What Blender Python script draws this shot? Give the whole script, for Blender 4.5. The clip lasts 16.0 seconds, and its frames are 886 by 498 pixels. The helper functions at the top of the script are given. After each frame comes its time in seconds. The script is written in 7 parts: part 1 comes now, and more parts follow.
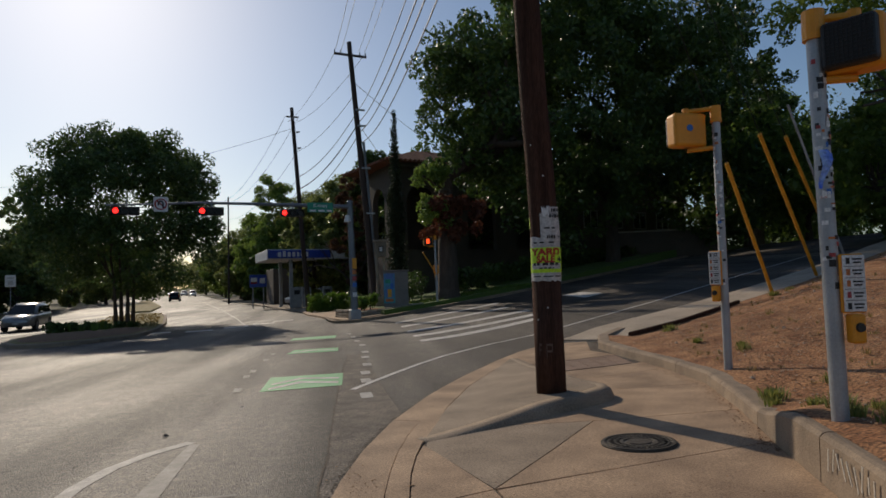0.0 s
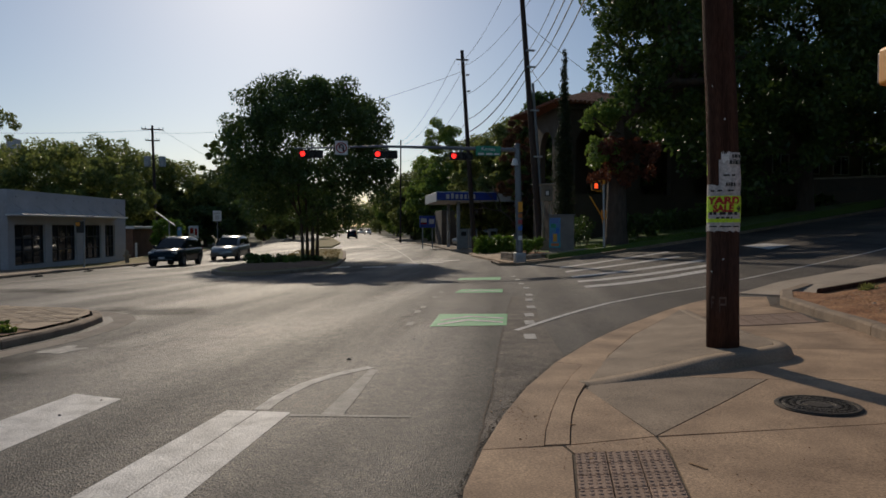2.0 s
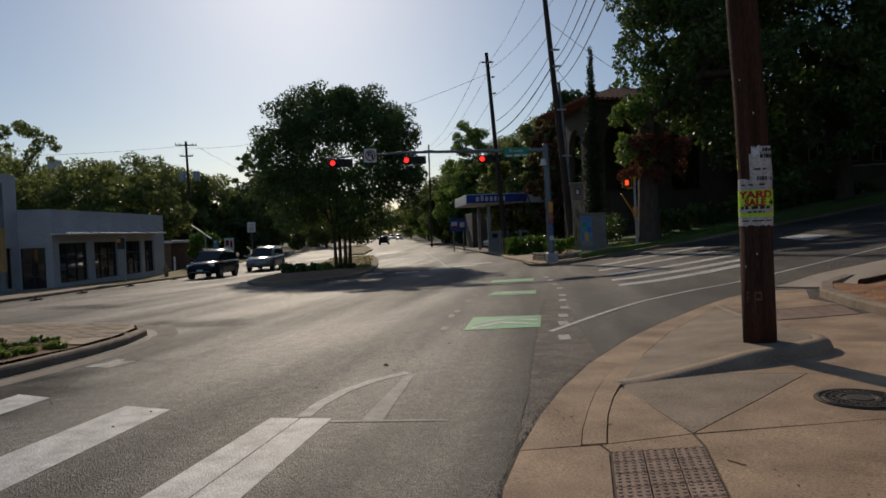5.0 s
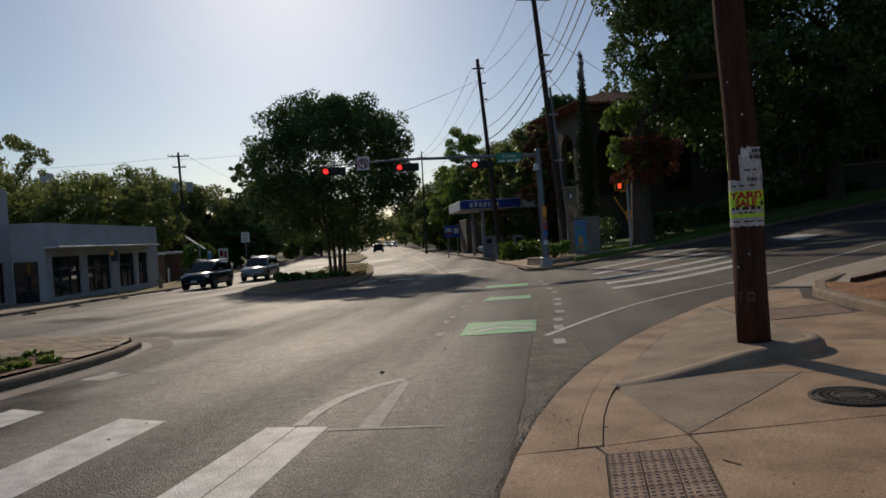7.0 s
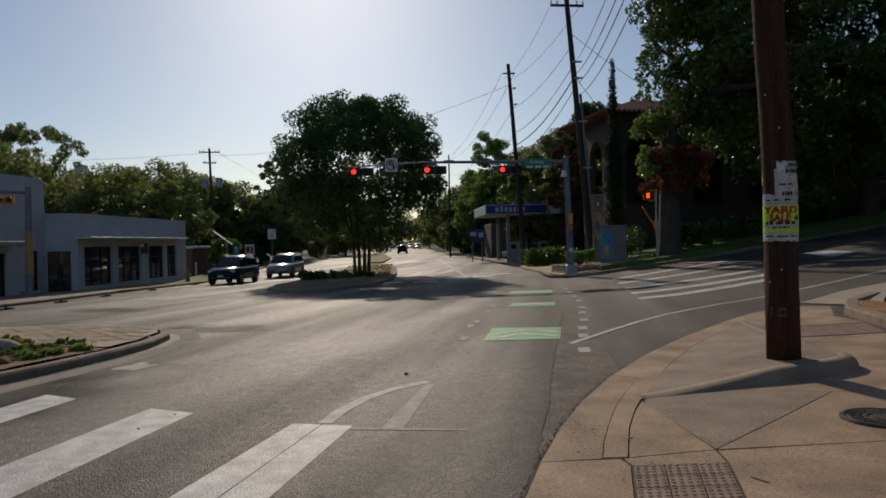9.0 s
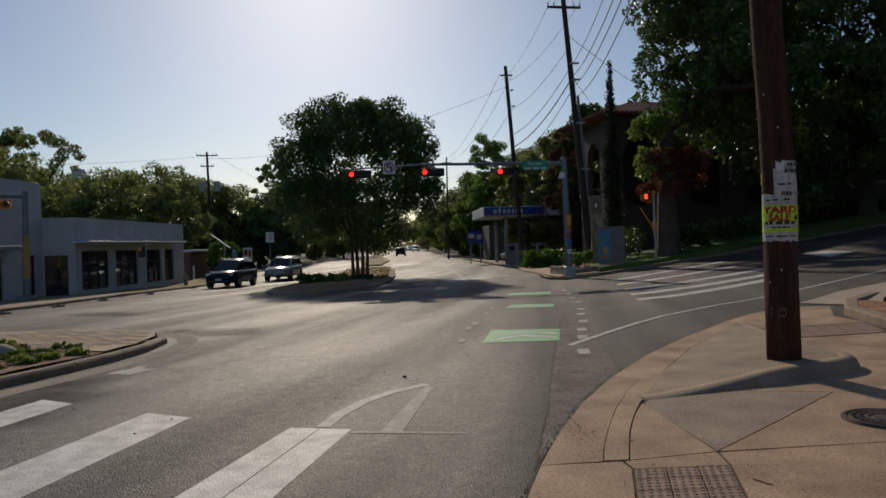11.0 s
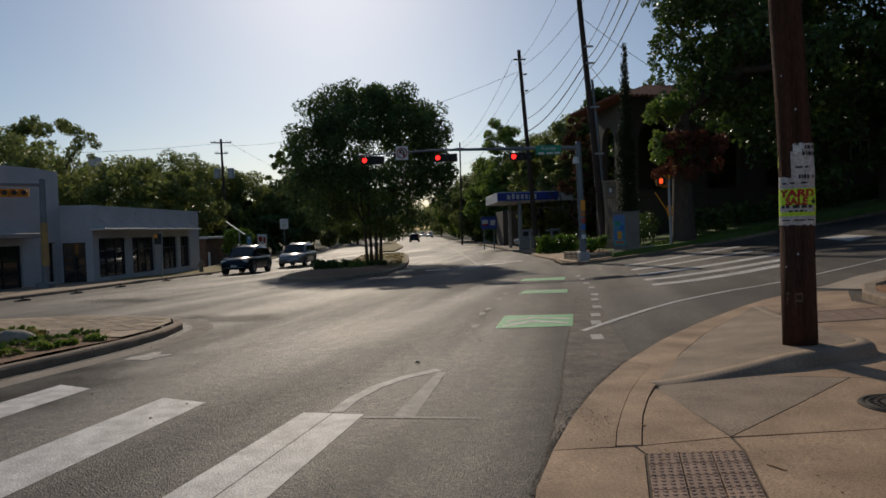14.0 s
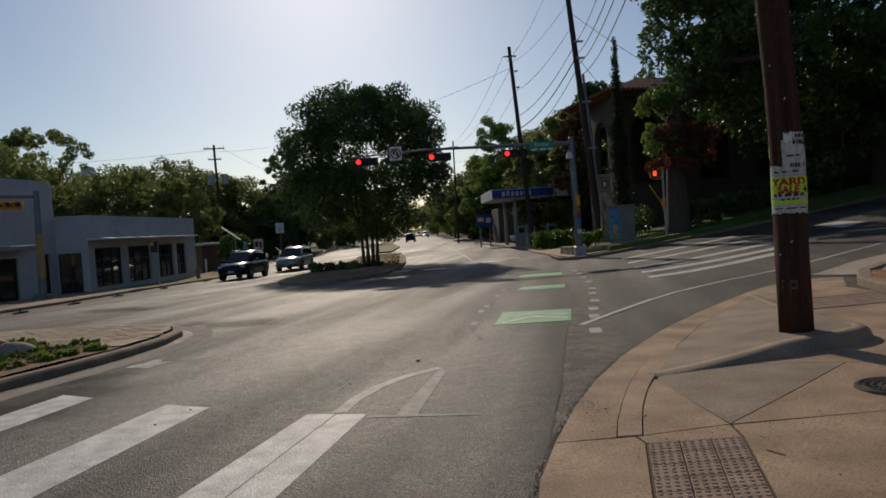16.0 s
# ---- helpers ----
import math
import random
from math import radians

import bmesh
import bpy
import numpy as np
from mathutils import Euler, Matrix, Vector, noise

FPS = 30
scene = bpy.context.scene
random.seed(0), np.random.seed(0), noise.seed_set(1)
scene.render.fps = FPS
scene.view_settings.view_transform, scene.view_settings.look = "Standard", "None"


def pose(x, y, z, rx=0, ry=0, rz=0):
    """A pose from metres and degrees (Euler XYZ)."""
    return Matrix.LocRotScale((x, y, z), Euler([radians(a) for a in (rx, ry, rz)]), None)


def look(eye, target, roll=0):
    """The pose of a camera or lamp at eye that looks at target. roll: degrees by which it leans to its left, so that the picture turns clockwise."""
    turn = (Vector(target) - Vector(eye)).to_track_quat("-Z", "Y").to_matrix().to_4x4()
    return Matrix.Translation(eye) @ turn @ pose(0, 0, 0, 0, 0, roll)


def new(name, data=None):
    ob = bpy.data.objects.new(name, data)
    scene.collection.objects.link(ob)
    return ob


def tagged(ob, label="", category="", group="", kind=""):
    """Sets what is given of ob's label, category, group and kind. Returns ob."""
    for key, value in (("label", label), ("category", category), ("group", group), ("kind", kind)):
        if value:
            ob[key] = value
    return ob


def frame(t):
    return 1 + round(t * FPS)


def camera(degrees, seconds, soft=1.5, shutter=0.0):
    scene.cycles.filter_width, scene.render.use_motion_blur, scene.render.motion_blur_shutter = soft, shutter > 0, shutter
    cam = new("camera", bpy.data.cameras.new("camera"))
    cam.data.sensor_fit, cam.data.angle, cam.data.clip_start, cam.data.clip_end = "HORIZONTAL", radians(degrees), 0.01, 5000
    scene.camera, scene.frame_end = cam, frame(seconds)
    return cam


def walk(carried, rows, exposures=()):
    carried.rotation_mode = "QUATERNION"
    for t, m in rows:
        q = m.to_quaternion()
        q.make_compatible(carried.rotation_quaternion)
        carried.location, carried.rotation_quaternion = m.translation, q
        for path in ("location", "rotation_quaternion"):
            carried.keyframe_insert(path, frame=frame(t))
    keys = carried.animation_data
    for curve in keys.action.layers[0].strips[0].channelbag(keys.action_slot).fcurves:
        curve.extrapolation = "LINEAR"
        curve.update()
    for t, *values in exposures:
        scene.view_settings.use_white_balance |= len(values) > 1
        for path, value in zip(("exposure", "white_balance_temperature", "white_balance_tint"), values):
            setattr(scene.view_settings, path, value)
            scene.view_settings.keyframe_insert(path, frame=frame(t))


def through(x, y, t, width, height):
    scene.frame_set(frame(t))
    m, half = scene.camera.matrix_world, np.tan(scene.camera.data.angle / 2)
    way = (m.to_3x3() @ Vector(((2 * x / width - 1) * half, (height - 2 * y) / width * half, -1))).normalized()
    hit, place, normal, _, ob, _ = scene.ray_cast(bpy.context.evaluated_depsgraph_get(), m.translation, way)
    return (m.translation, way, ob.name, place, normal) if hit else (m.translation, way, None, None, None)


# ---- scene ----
# camera and walk
cam = camera(67.93, 16.0, 1.65)
PATH = [
    (0.0, pose(0.098, 0.222, 1.360, 92.80, 1.75, -22.36)),
    (0.5, pose(0.093, 0.224, 1.363, 91.09, 3.17, -14.68)),
    (1.0, pose(0.065, 0.149, 1.364, 89.74, 2.71, -10.07)),
    (1.5, pose(0.053, 0.109, 1.377, 88.71, 1.27, -8.31)),
    (2.0, pose(0.039, 0.083, 1.377, 88.09, 0.10, -8.07)),
    (2.5, pose(0.041, 0.059, 1.383, 88.03, 0.64, -7.91)),
    (3.0, pose(0.041, 0.058, 1.380, 88.01, 0.70, -7.80)),
    (3.5, pose(0.025, 0.024, 1.396, 88.26, 0.72, -6.45)),
    (4.0, pose(0.021, -0.013, 1.408, 88.13, 1.23, -5.57)),
    (6.5, pose(0.042, -0.026, 1.398, 88.96, 3.24, -5.97)),
    (7.0, pose(0.039, -0.036, 1.401, 88.95, 3.33, -5.86)),
    (7.5, pose(0.022, -0.046, 1.405, 89.32, 2.92, -4.84)),
    (8.0, pose(-0.012, -0.055, 1.406, 89.32, 2.59, -5.07)),
    (8.5, pose(-0.016, -0.058, 1.411, 89.29, 1.33, -3.79)),
    (11.0, pose(-0.012, -0.017, 1.405, 89.51, 1.65, -3.93)),
    (11.5, pose(0.019, -0.006, 1.406, 88.98, 2.50, -5.47)),
    (12.0, pose(0.006, -0.014, 1.403, 88.54, 2.03, -4.66)),
    (12.5, pose(-0.013, -0.017, 1.402, 88.42, 1.45, -2.79)),
    (13.0, pose(0.000, 0.000, 1.400, 88.55, 1.70, -2.90)),
    (13.5, pose(-0.000, 0.004, 1.398, 88.68, 1.93, -3.15)),
    (14.0, pose(0.006, -0.000, 1.400, 88.32, 1.89, -2.74)),
    (14.5, pose(0.019, -0.002, 1.400, 88.55, 2.77, -3.31)),
    (15.0, pose(0.019, -0.009, 1.401, 88.42, 2.97, -3.07)),
    (15.5, pose(0.018, -0.025, 1.400, 88.18, 3.63, -2.74)),
    (16.0, pose(-0.002, -0.048, 1.399, 88.22, 3.69, -3.10)),
]
walk(cam, PATH, [(0.0, -0.38), (0.5, -0.54), (1.2, -0.58), (16.0, -0.56)])

# world, sun, exposure
SUN_EL, SUN_AZ = 27.5, 6.5      # degrees above the horizon, degrees left of +y
world = bpy.data.worlds.new("sky")
scene.world = world
world.use_nodes = True
wn = world.node_tree.nodes
sky = wn.new("ShaderNodeTexSky")
sky.sky_type = "NISHITA"
sky.sun_disc = False
sky.sun_elevation, sky.sun_rotation = radians(SUN_EL), radians(-SUN_AZ)
sky.air_density, sky.dust_density, sky.ozone_density = 1.0, 0.6, 3.0
wn["Background"].inputs["Strength"].default_value = 0.095
world.node_tree.links.new(sky.outputs[0], wn["Background"].inputs["Color"])
sun = new("sun", bpy.data.lights.new("sun", "SUN"))
sun.data.energy, sun.data.angle, sun.data.color = 3.3, radians(1.1), (1.0, 0.86, 0.68)
sun.matrix_world = look((-math.sin(radians(SUN_AZ)) * 60, math.cos(radians(SUN_AZ)) * 60, 60 * math.tan(radians(SUN_EL))), (0, 0, 0))


# ---------- materials ----------
def mat(name, col, col2=None, rough=0.7, scale=4.0, fine=60.0, bump=0.15, metal=0.0, spread=0.5, vary=0.0, stretch=(1, 1, 1), spec=0.5, rough2=None, grain=0.25):
    """A surface with broad stains and fine grain in object coordinates of real size."""
    m = bpy.data.materials.new(name)
    m.use_nodes = True
    n, l = m.node_tree.nodes, m.node_tree.links
    b = n["Principled BSDF"]
    geo = n.new("ShaderNodeNewGeometry")
    mp = n.new("ShaderNodeMapping")
    mp.inputs["Scale"].default_value = stretch
    l.new(geo.outputs["Position"], mp.inputs["Vector"])
    big, small = n.new("ShaderNodeTexNoise"), n.new("ShaderNodeTexNoise")
    for t, s, d in ((big, scale, 5), (small, fine, 3)):
        t.inputs["Scale"].default_value, t.inputs["Detail"].default_value = s, d
        l.new(mp.outputs[0], t.inputs["Vector"])
    ramp = n.new("ShaderNodeMapRange")
    ramp.inputs[1].default_value, ramp.inputs[2].default_value = 0.5 - spread / 2, 0.5 + spread / 2
    l.new(big.outputs[0], ramp.inputs[0])
    mix = n.new("ShaderNodeMix")
    mix.data_type = "RGBA"
    mix.inputs[6].default_value = (*col, 1)
    mix.inputs[7].default_value = (*(col2 or [c * 0.6 for c in col]), 1)
    l.new(ramp.outputs[0], mix.inputs[0])
    hsv = n.new("ShaderNodeHueSaturation")
    l.new(mix.outputs[2], hsv.inputs["Color"])
    val = n.new("ShaderNodeMapRange")
    val.inputs[1].default_value, val.inputs[2].default_value = 0.3, 0.7
    val.inputs[3].default_value, val.inputs[4].default_value = 1 - grain, 1 + grain
    l.new(small.outputs[0], val.inputs[0])
    out = val.outputs[0]
    if vary:
        info, isl = n.new("ShaderNodeObjectInfo"), n.new("ShaderNodeMapRange")
        isl.inputs[3].default_value, isl.inputs[4].default_value = 1 - vary, 1 + vary
        l.new(info.outputs["Random"], isl.inputs[0])
        mul = n.new("ShaderNodeMath")
        mul.operation = "MULTIPLY"
        l.new(out, mul.inputs[0]), l.new(isl.outputs[0], mul.inputs[1])
        out = mul.outputs[0]
    l.new(out, hsv.inputs["Value"])
    l.new(hsv.outputs[0], b.inputs["Base Color"])
    b.inputs["Metallic"].default_value = metal
    b.inputs["Specular IOR Level"].default_value = spec
    if rough2 is None:
        b.inputs["Roughness"].default_value = rough
    else:
        rr = n.new("ShaderNodeMapRange")
        rr.inputs[1].default_value, rr.inputs[2].default_value = 0.35, 0.65
        rr.inputs[3].default_value, rr.inputs[4].default_value = rough, rough2
        l.new(big.outputs[0], rr.inputs[0])
        l.new(rr.outputs[0], b.inputs["Roughness"])
    if bump:
        bp = n.new("ShaderNodeBump")
        bp.inputs["Strength"].default_value, bp.inputs["Distance"].default_value = bump, 0.02
        l.new(small.outputs[0], bp.inputs["Height"])
        l.new(bp.outputs[0], b.inputs["Normal"])
    return m


def leaf_mat(name, col, col2, through=0.35, rough=0.45):
    """Leaves: each island has its own tint; part of the light comes through."""
    m = bpy.data.materials.new(name)
    m.use_nodes = True
    n, l = m.node_tree.nodes, m.node_tree.links
    b, out = n["Principled BSDF"], n["Material Output"]
    geo = n.new("ShaderNodeNewGeometry")
    mix = n.new("ShaderNodeMix")
    mix.data_type = "RGBA"
    mix.inputs[6].default_value, mix.inputs[7].default_value = (*col, 1), (*col2, 1)
    l.new(geo.outputs["Random Per Island"], mix.inputs[0])
    l.new(mix.outputs[2], b.inputs["Base Color"])
    b.inputs["Roughness"].default_value = rough
    tr = n.new("ShaderNodeBsdfTranslucent")
    l.new(mix.outputs[2], tr.inputs["Color"])
    sh = n.new("ShaderNodeMixShader")
    sh.inputs[0].default_value = through
    l.new(b.outputs[0], sh.inputs[1]), l.new(tr.outputs[0], sh.inputs[2])
    l.new(sh.outputs[0], out.inputs["Surface"])
    return m


def glow_mat(name, col, strength):
    m = bpy.data.materials.new(name)
    m.use_nodes = True
    b = m.node_tree.nodes["Principled BSDF"]
    b.inputs["Base Color"].default_value = (*col, 1)
    b.inputs["Emission Color"].default_value = (*col, 1)
    b.inputs["Emission Strength"].default_value = strength
    return m


OIL = [(-9.2, 20.9, 2.0, 0.7, -28), (-4.0, 14.0, 1.7, 0.75, -40), (-4.3, 6.4, 0.9, 2.6, -14)]


def asphalt_mat():
    """Worn asphalt: aggregate, wheel tracks polished along the road, oil and repair stains."""
    m = bpy.data.materials.new("asphalt")
    m.use_nodes = True
    n, l = m.node_tree.nodes, m.node_tree.links
    b = n["Principled BSDF"]
    geo = n.new("ShaderNodeNewGeometry")

    def noise_at(scale, detail, stretch=(1, 1, 1), turn=-14):
        mp, t = n.new("ShaderNodeMapping"), n.new("ShaderNodeTexNoise")
        mp.vector_type = "TEXTURE"
        mp.inputs["Scale"].default_value = [1 / k for k in stretch]
        mp.inputs["Rotation"].default_value = (0, 0, radians(turn))
        l.new(geo.outputs["Position"], mp.inputs["Vector"])
        l.new(mp.outputs[0], t.inputs["Vector"])
        t.inputs["Scale"].default_value, t.inputs["Detail"].default_value = scale, detail
        return t.outputs[0]

    def span(v, a, c, lo, hi):
        r = n.new("ShaderNodeMapRange")
        r.inputs[1].default_value, r.inputs[2].default_value, r.inputs[3].default_value, r.inputs[4].default_value = a, c, lo, hi
        l.new(v, r.inputs[0])
        return r.outputs[0]

    def times(a, c):
        r = n.new("ShaderNodeMath")
        r.operation = "MULTIPLY"
        l.new(a, r.inputs[0]), l.new(c, r.inputs[1])
        return r.outputs[0]

    stain = noise_at(0.25, 6)
    lanes = noise_at(0.5, 4, (1.1, 0.09, 1))
    grain = noise_at(95, 2)
    stones = n.new("ShaderNodeTexVoronoi")
    stones.inputs["Scale"].default_value = 85
    l.new(geo.outputs["Position"], stones.inputs["Vector"])
    tone = n.new("ShaderNodeSeparateColor")
    l.new(stones.outputs["Color"], tone.inputs[0])
    worn = noise_at(7.0, 8)
    streak = noise_at(1.2, 5, (1.0, 0.06, 1))
    scuff = times(span(worn, 0.32, 0.68, 0.74, 1.28), span(streak, 0.34, 0.66, 0.82, 1.18))
    v = times(times(scuff, span(tone.outputs[0], 0.0, 1.0, 0.12, 2.1)), times(times(span(stain, 0.3, 0.7, 0.5, 1.5), span(lanes, 0.35, 0.65, 0.6, 1.4)), span(grain, 0.3, 0.75, 0.35, 1.9)))
    gloss = span(worn, 0.0, 1.0, 0.42, 0.49)
    ragged = n.new("ShaderNodeTexNoise")          # oil-darkened patches where cars wait and turn
    ragged.inputs["Scale"].default_value, ragged.inputs["Detail"].default_value = 0.9, 6
    l.new(geo.outputs["Position"], ragged.inputs["Vector"])
    for x, y, half_x, half_y, turn in OIL:
        mp, far = n.new("ShaderNodeMapping"), n.new("ShaderNodeVectorMath")
        mp.vector_type = "TEXTURE"
        mp.inputs["Location"].default_value, mp.inputs["Scale"].default_value = (x, y, 0), (half_x, half_y, 40)
        mp.inputs["Rotation"].default_value = (0, 0, radians(turn))
        far.operation = "LENGTH"
        l.new(geo.outputs["Position"], mp.inputs["Vector"]), l.new(mp.outputs[0], far.inputs[0])
        edge = n.new("ShaderNodeMath")
        edge.operation = "ADD"
        l.new(far.outputs["Value"], edge.inputs[0]), l.new(span(ragged.outputs[0], 0.3, 0.7, -0.45, 0.45), edge.inputs[1])
        v = times(v, span(edge.outputs[0], 0.5, 1.2, 0.4, 1.0))
        gloss = times(gloss, span(edge.outputs[0], 0.5, 1.2, 0.2, 1.0))
    hsv = n.new("ShaderNodeHueSaturation")
    hsv.inputs["Color"].default_value = (0.066, 0.0525, 0.041, 1)
    l.new(v, hsv.inputs["Value"])
    l.new(hsv.outputs[0], b.inputs["Base Color"])
    l.new(span(times(lanes, streak), 0.15, 0.36, 0.74, 0.60), b.inputs["Roughness"])
    l.new(gloss, b.inputs["Specular IOR Level"])
    bp = n.new("ShaderNodeBump")
    bp.inputs["Strength"].default_value, bp.inputs["Distance"].default_value = 0.8, 0.01
    l.new(stones.outputs["Distance"], bp.inputs["Height"])
    l.new(bp.outputs[0], b.inputs["Normal"])
    return m


ASPHALT = asphalt_mat()
CONCRETE = mat("concrete", (0.50, 0.335, 0.205), (0.27, 0.174, 0.105), 0.85, 1.6, 70, 0.22, vary=0.09, spread=0.38, grain=0.34)
CONCRETE_PALE = mat("pale_concrete", (0.52, 0.42, 0.315), (0.34, 0.265, 0.195), 0.85, 1.2, 90, 0.3, vary=0.07)
CONCRETE_GREY = mat("grey_concrete", (0.385, 0.285, 0.195), (0.225, 0.165, 0.112), 0.85, 1.8, 70, 0.22, vary=0.06, spread=0.4, grain=0.34)
KERB = mat("kerb_concrete", (0.38, 0.28, 0.19), (0.19, 0.14, 0.098), 0.9, 3.0, 90, 0.35, vary=0.1)
SOIL = mat("soil", (0.21, 0.082, 0.030), (0.40, 0.20, 0.088), 0.95, 2.6, 34, 0.9, grain=0.75, spread=0.4)
GUTTER = mat("gutter_concrete", (0.34, 0.285, 0.225), (0.21, 0.172, 0.134), 0.9, 2.5, 60, 0.4)
PATCH = mat("worn_patch", (0.58, 0.53, 0.46), (0.32, 0.285, 0.245), 0.75, 5, 50, 0.9, spread=0.25, grain=0.5)
MULCH = mat("mulch", (0.19, 0.10, 0.055), (0.30, 0.17, 0.092), 0.95, 3, 26, 1.0, grain=0.6)
LAND = mat("land", (0.10, 0.10, 0.045), (0.17, 0.13, 0.07), 0.95, 0.2, 8, 0.4)
LAWN = mat("lawn", (0.07, 0.13, 0.02), (0.12, 0.16, 0.03), 0.9, 0.8, 60, 0.8)
DRYLAWN = mat("dry_lawn", (0.32, 0.23, 0.07), (0.18, 0.16, 0.05), 0.9, 0.8, 60, 0.8)
PAINT = mat("road_paint", (0.74, 0.70, 0.65), (0.44, 0.41, 0.38), 0.62, 5, 70, 0.4, spread=0.36, spec=0.4)
PAINT_MID = mat("faded_paint", (0.52, 0.485, 0.44), (0.26, 0.24, 0.22), 0.66, 6, 70, 0.4, spread=0.36, spec=0.4)
PAINT_OLD = mat("worn_paint", (0.27, 0.246, 0.222), (0.13, 0.118, 0.106), 0.66, 6, 70, 0.4, spread=0.4, spec=0.42)
JOINT = mat("joint_dirt", (0.15, 0.115, 0.082), (0.08, 0.062, 0.046), 0.95, 6, 60, 0.3)
STRIP = mat("coarse_asphalt", (0.19, 0.152, 0.117), (0.088, 0.07, 0.054), 0.8, 4, 55, 0.9, spec=0.4, grain=0.75, spread=0.35)
GREEN = mat("green_paint", (0.13, 0.48, 0.17), (0.09, 0.34, 0.12), 0.6, 3, 80, 0.25)
POLE = mat("creosote_wood", (0.092, 0.044, 0.029), (0.045, 0.022, 0.015), 0.9, 2.5, 30, 0.7, stretch=(6, 6, 0.35), spec=0.12, spread=0.35, grain=0.45)
POLE_FAR = mat("weathered_pole_wood", (0.07, 0.045, 0.035), (0.04, 0.028, 0.022), 0.85, 2.5, 30, 0.4, stretch=(5, 5, 0.4))
BARK = mat("bark", (0.10, 0.075, 0.055), (0.055, 0.04, 0.03), 0.95, 3, 18, 0.8, stretch=(3, 3, 0.6))
STEEL = mat("galvanised_steel", (0.42, 0.43, 0.44), (0.30, 0.31, 0.32), 0.5, 3, 60, 0.03, metal=0.5, grain=0.08)
MASTGREY = mat("mast_steel", (0.20, 0.215, 0.235), (0.15, 0.16, 0.175), 0.5, 2, 60, 0.05, metal=0.4)
AMBER = mat("amber_plastic", (0.82, 0.33, 0.015), (0.66, 0.25, 0.012), 0.5, 4, 60, 0.03, grain=0.05)
BLACK = mat("black_plastic", (0.018, 0.018, 0.018), (0.012, 0.012, 0.012), 0.5, 4, 60, 0.05)
RUBBER = mat("tyre_rubber", (0.02, 0.02, 0.02), (0.015, 0.015, 0.015), 0.85, 6, 60, 0.1)
WHITE = mat("sign_white", (0.74, 0.73, 0.71), (0.60, 0.59, 0.57), 0.5, 5, 60, 0.03)
PAPER = mat("paper", (0.60, 0.57, 0.54), (0.42, 0.39, 0.37), 0.9, 12, 40, 0.3)
NEON = mat("neon_card", (0.55, 0.80, 0.03), (0.48, 0.72, 0.03), 0.7, 6, 60, 0.05)
REDINK = mat("red_ink", (0.50, 0.03, 0.02), None, 0.7, 8, 60, 0)
INK = mat("black_ink", (0.025, 0.025, 0.025), None, 0.7, 8, 60, 0)
YELLOW = mat("yellow_guard", (0.72, 0.36, 0.02), (0.50, 0.24, 0.02), 0.5, 3, 40, 0.05)
IRON = mat("cast_iron", (0.10, 0.082, 0.064), (0.06, 0.05, 0.04), 0.55, 5, 90, 0.5, metal=0.4)
BRICKRED = mat("tactile_brick", (0.40, 0.265, 0.185), (0.27, 0.175, 0.12), 0.85, 5, 90, 0.3, vary=0.1)
PAVER = mat("paver_brick", (0.47, 0.345, 0.22), (0.35, 0.25, 0.16), 0.85, 4, 70, 0.3, vary=0.22)
STONE = mat("limestone", (0.34, 0.29, 0.22), (0.21, 0.175, 0.13), 0.9, 2, 30, 0.5, vary=0.2)
STUCCO_W = mat("painted_block", (0.48, 0.49, 0.515), (0.39, 0.397, 0.415), 0.8, 0.8, 30, 0.15)
# tan stucco with the shade on the walls put into its base colour
STUCCO_B = mat("tan_stucco_shaded", (0.10, 0.08, 0.062), (0.07, 0.056, 0.043), 0.9, 0.8, 30, 0.2)
TILE = mat("roof_tile", (0.27, 0.10, 0.055), (0.18, 0.075, 0.045), 0.85, 2, 20, 0.3, vary=0.2)
GLASS = mat("window_glass", (0.02, 0.024, 0.028), None, 0.06, 1, 5, 0.0, spec=0.8)
CARGLASS = mat("car_glass", (0.012, 0.018, 0.02), None, 0.1, 1, 5, 0.0, spec=0.16)
WIRE = mat("cable", (0.02, 0.02, 0.022), None, 0.6, 4, 20, 0)
BLUE = mat("blue_fascia", (0.012, 0.05, 0.36), (0.01, 0.04, 0.28), 0.4, 1, 20, 0)
SIGNGREEN = mat("sign_green", (0.015, 0.30, 0.17), None, 0.45, 4, 40, 0)
TEAL = mat("mural_paint", (0.05, 0.32, 0.33), (0.10, 0.18, 0.40), 0.7, 1.6, 30, 0.05, spread=0.2)
CAR_DARK = mat("dark_car_paint", (0.005, 0.018, 0.026), None, 0.22, 2, 30, 0, spec=0.28)
CAR_SILVER = mat("silver_car_paint", (0.42, 0.42, 0.41), None, 0.28, 2, 30, 0, metal=0.5)
CAR_WHITE = mat("white_car_paint", (0.72, 0.72, 0.72), None, 0.3, 2, 30, 0)
LAMP = mat("lamp_lens", (0.75, 0.75, 0.75), None, 0.15, 5, 40, 0)
REDLENS = mat("red_lens", (0.35, 0.01, 0.01), None, 0.2, 5, 40, 0)
RED_ON = glow_mat("red_signal_lamp", (1.0, 0.02, 0.015), 4)
HAND_ON = glow_mat("orange_walk_lamp", (1.0, 0.09, 0.015), 1.6)
LEAF = leaf_mat("leaves_dark", (0.05, 0.09, 0.022), (0.11, 0.165, 0.045), 0.42)
LEAF_B = leaf_mat("leaves_mid", (0.036, 0.074, 0.016), (0.11, 0.17, 0.034), 0.36, 0.42)
# far leaves: base colour lifted to carry the backlit, hazy look of distance
LEAF_FAR = leaf_mat("leaves_far_backlit", (0.12, 0.165, 0.045), (0.28, 0.30, 0.085), 0.52)
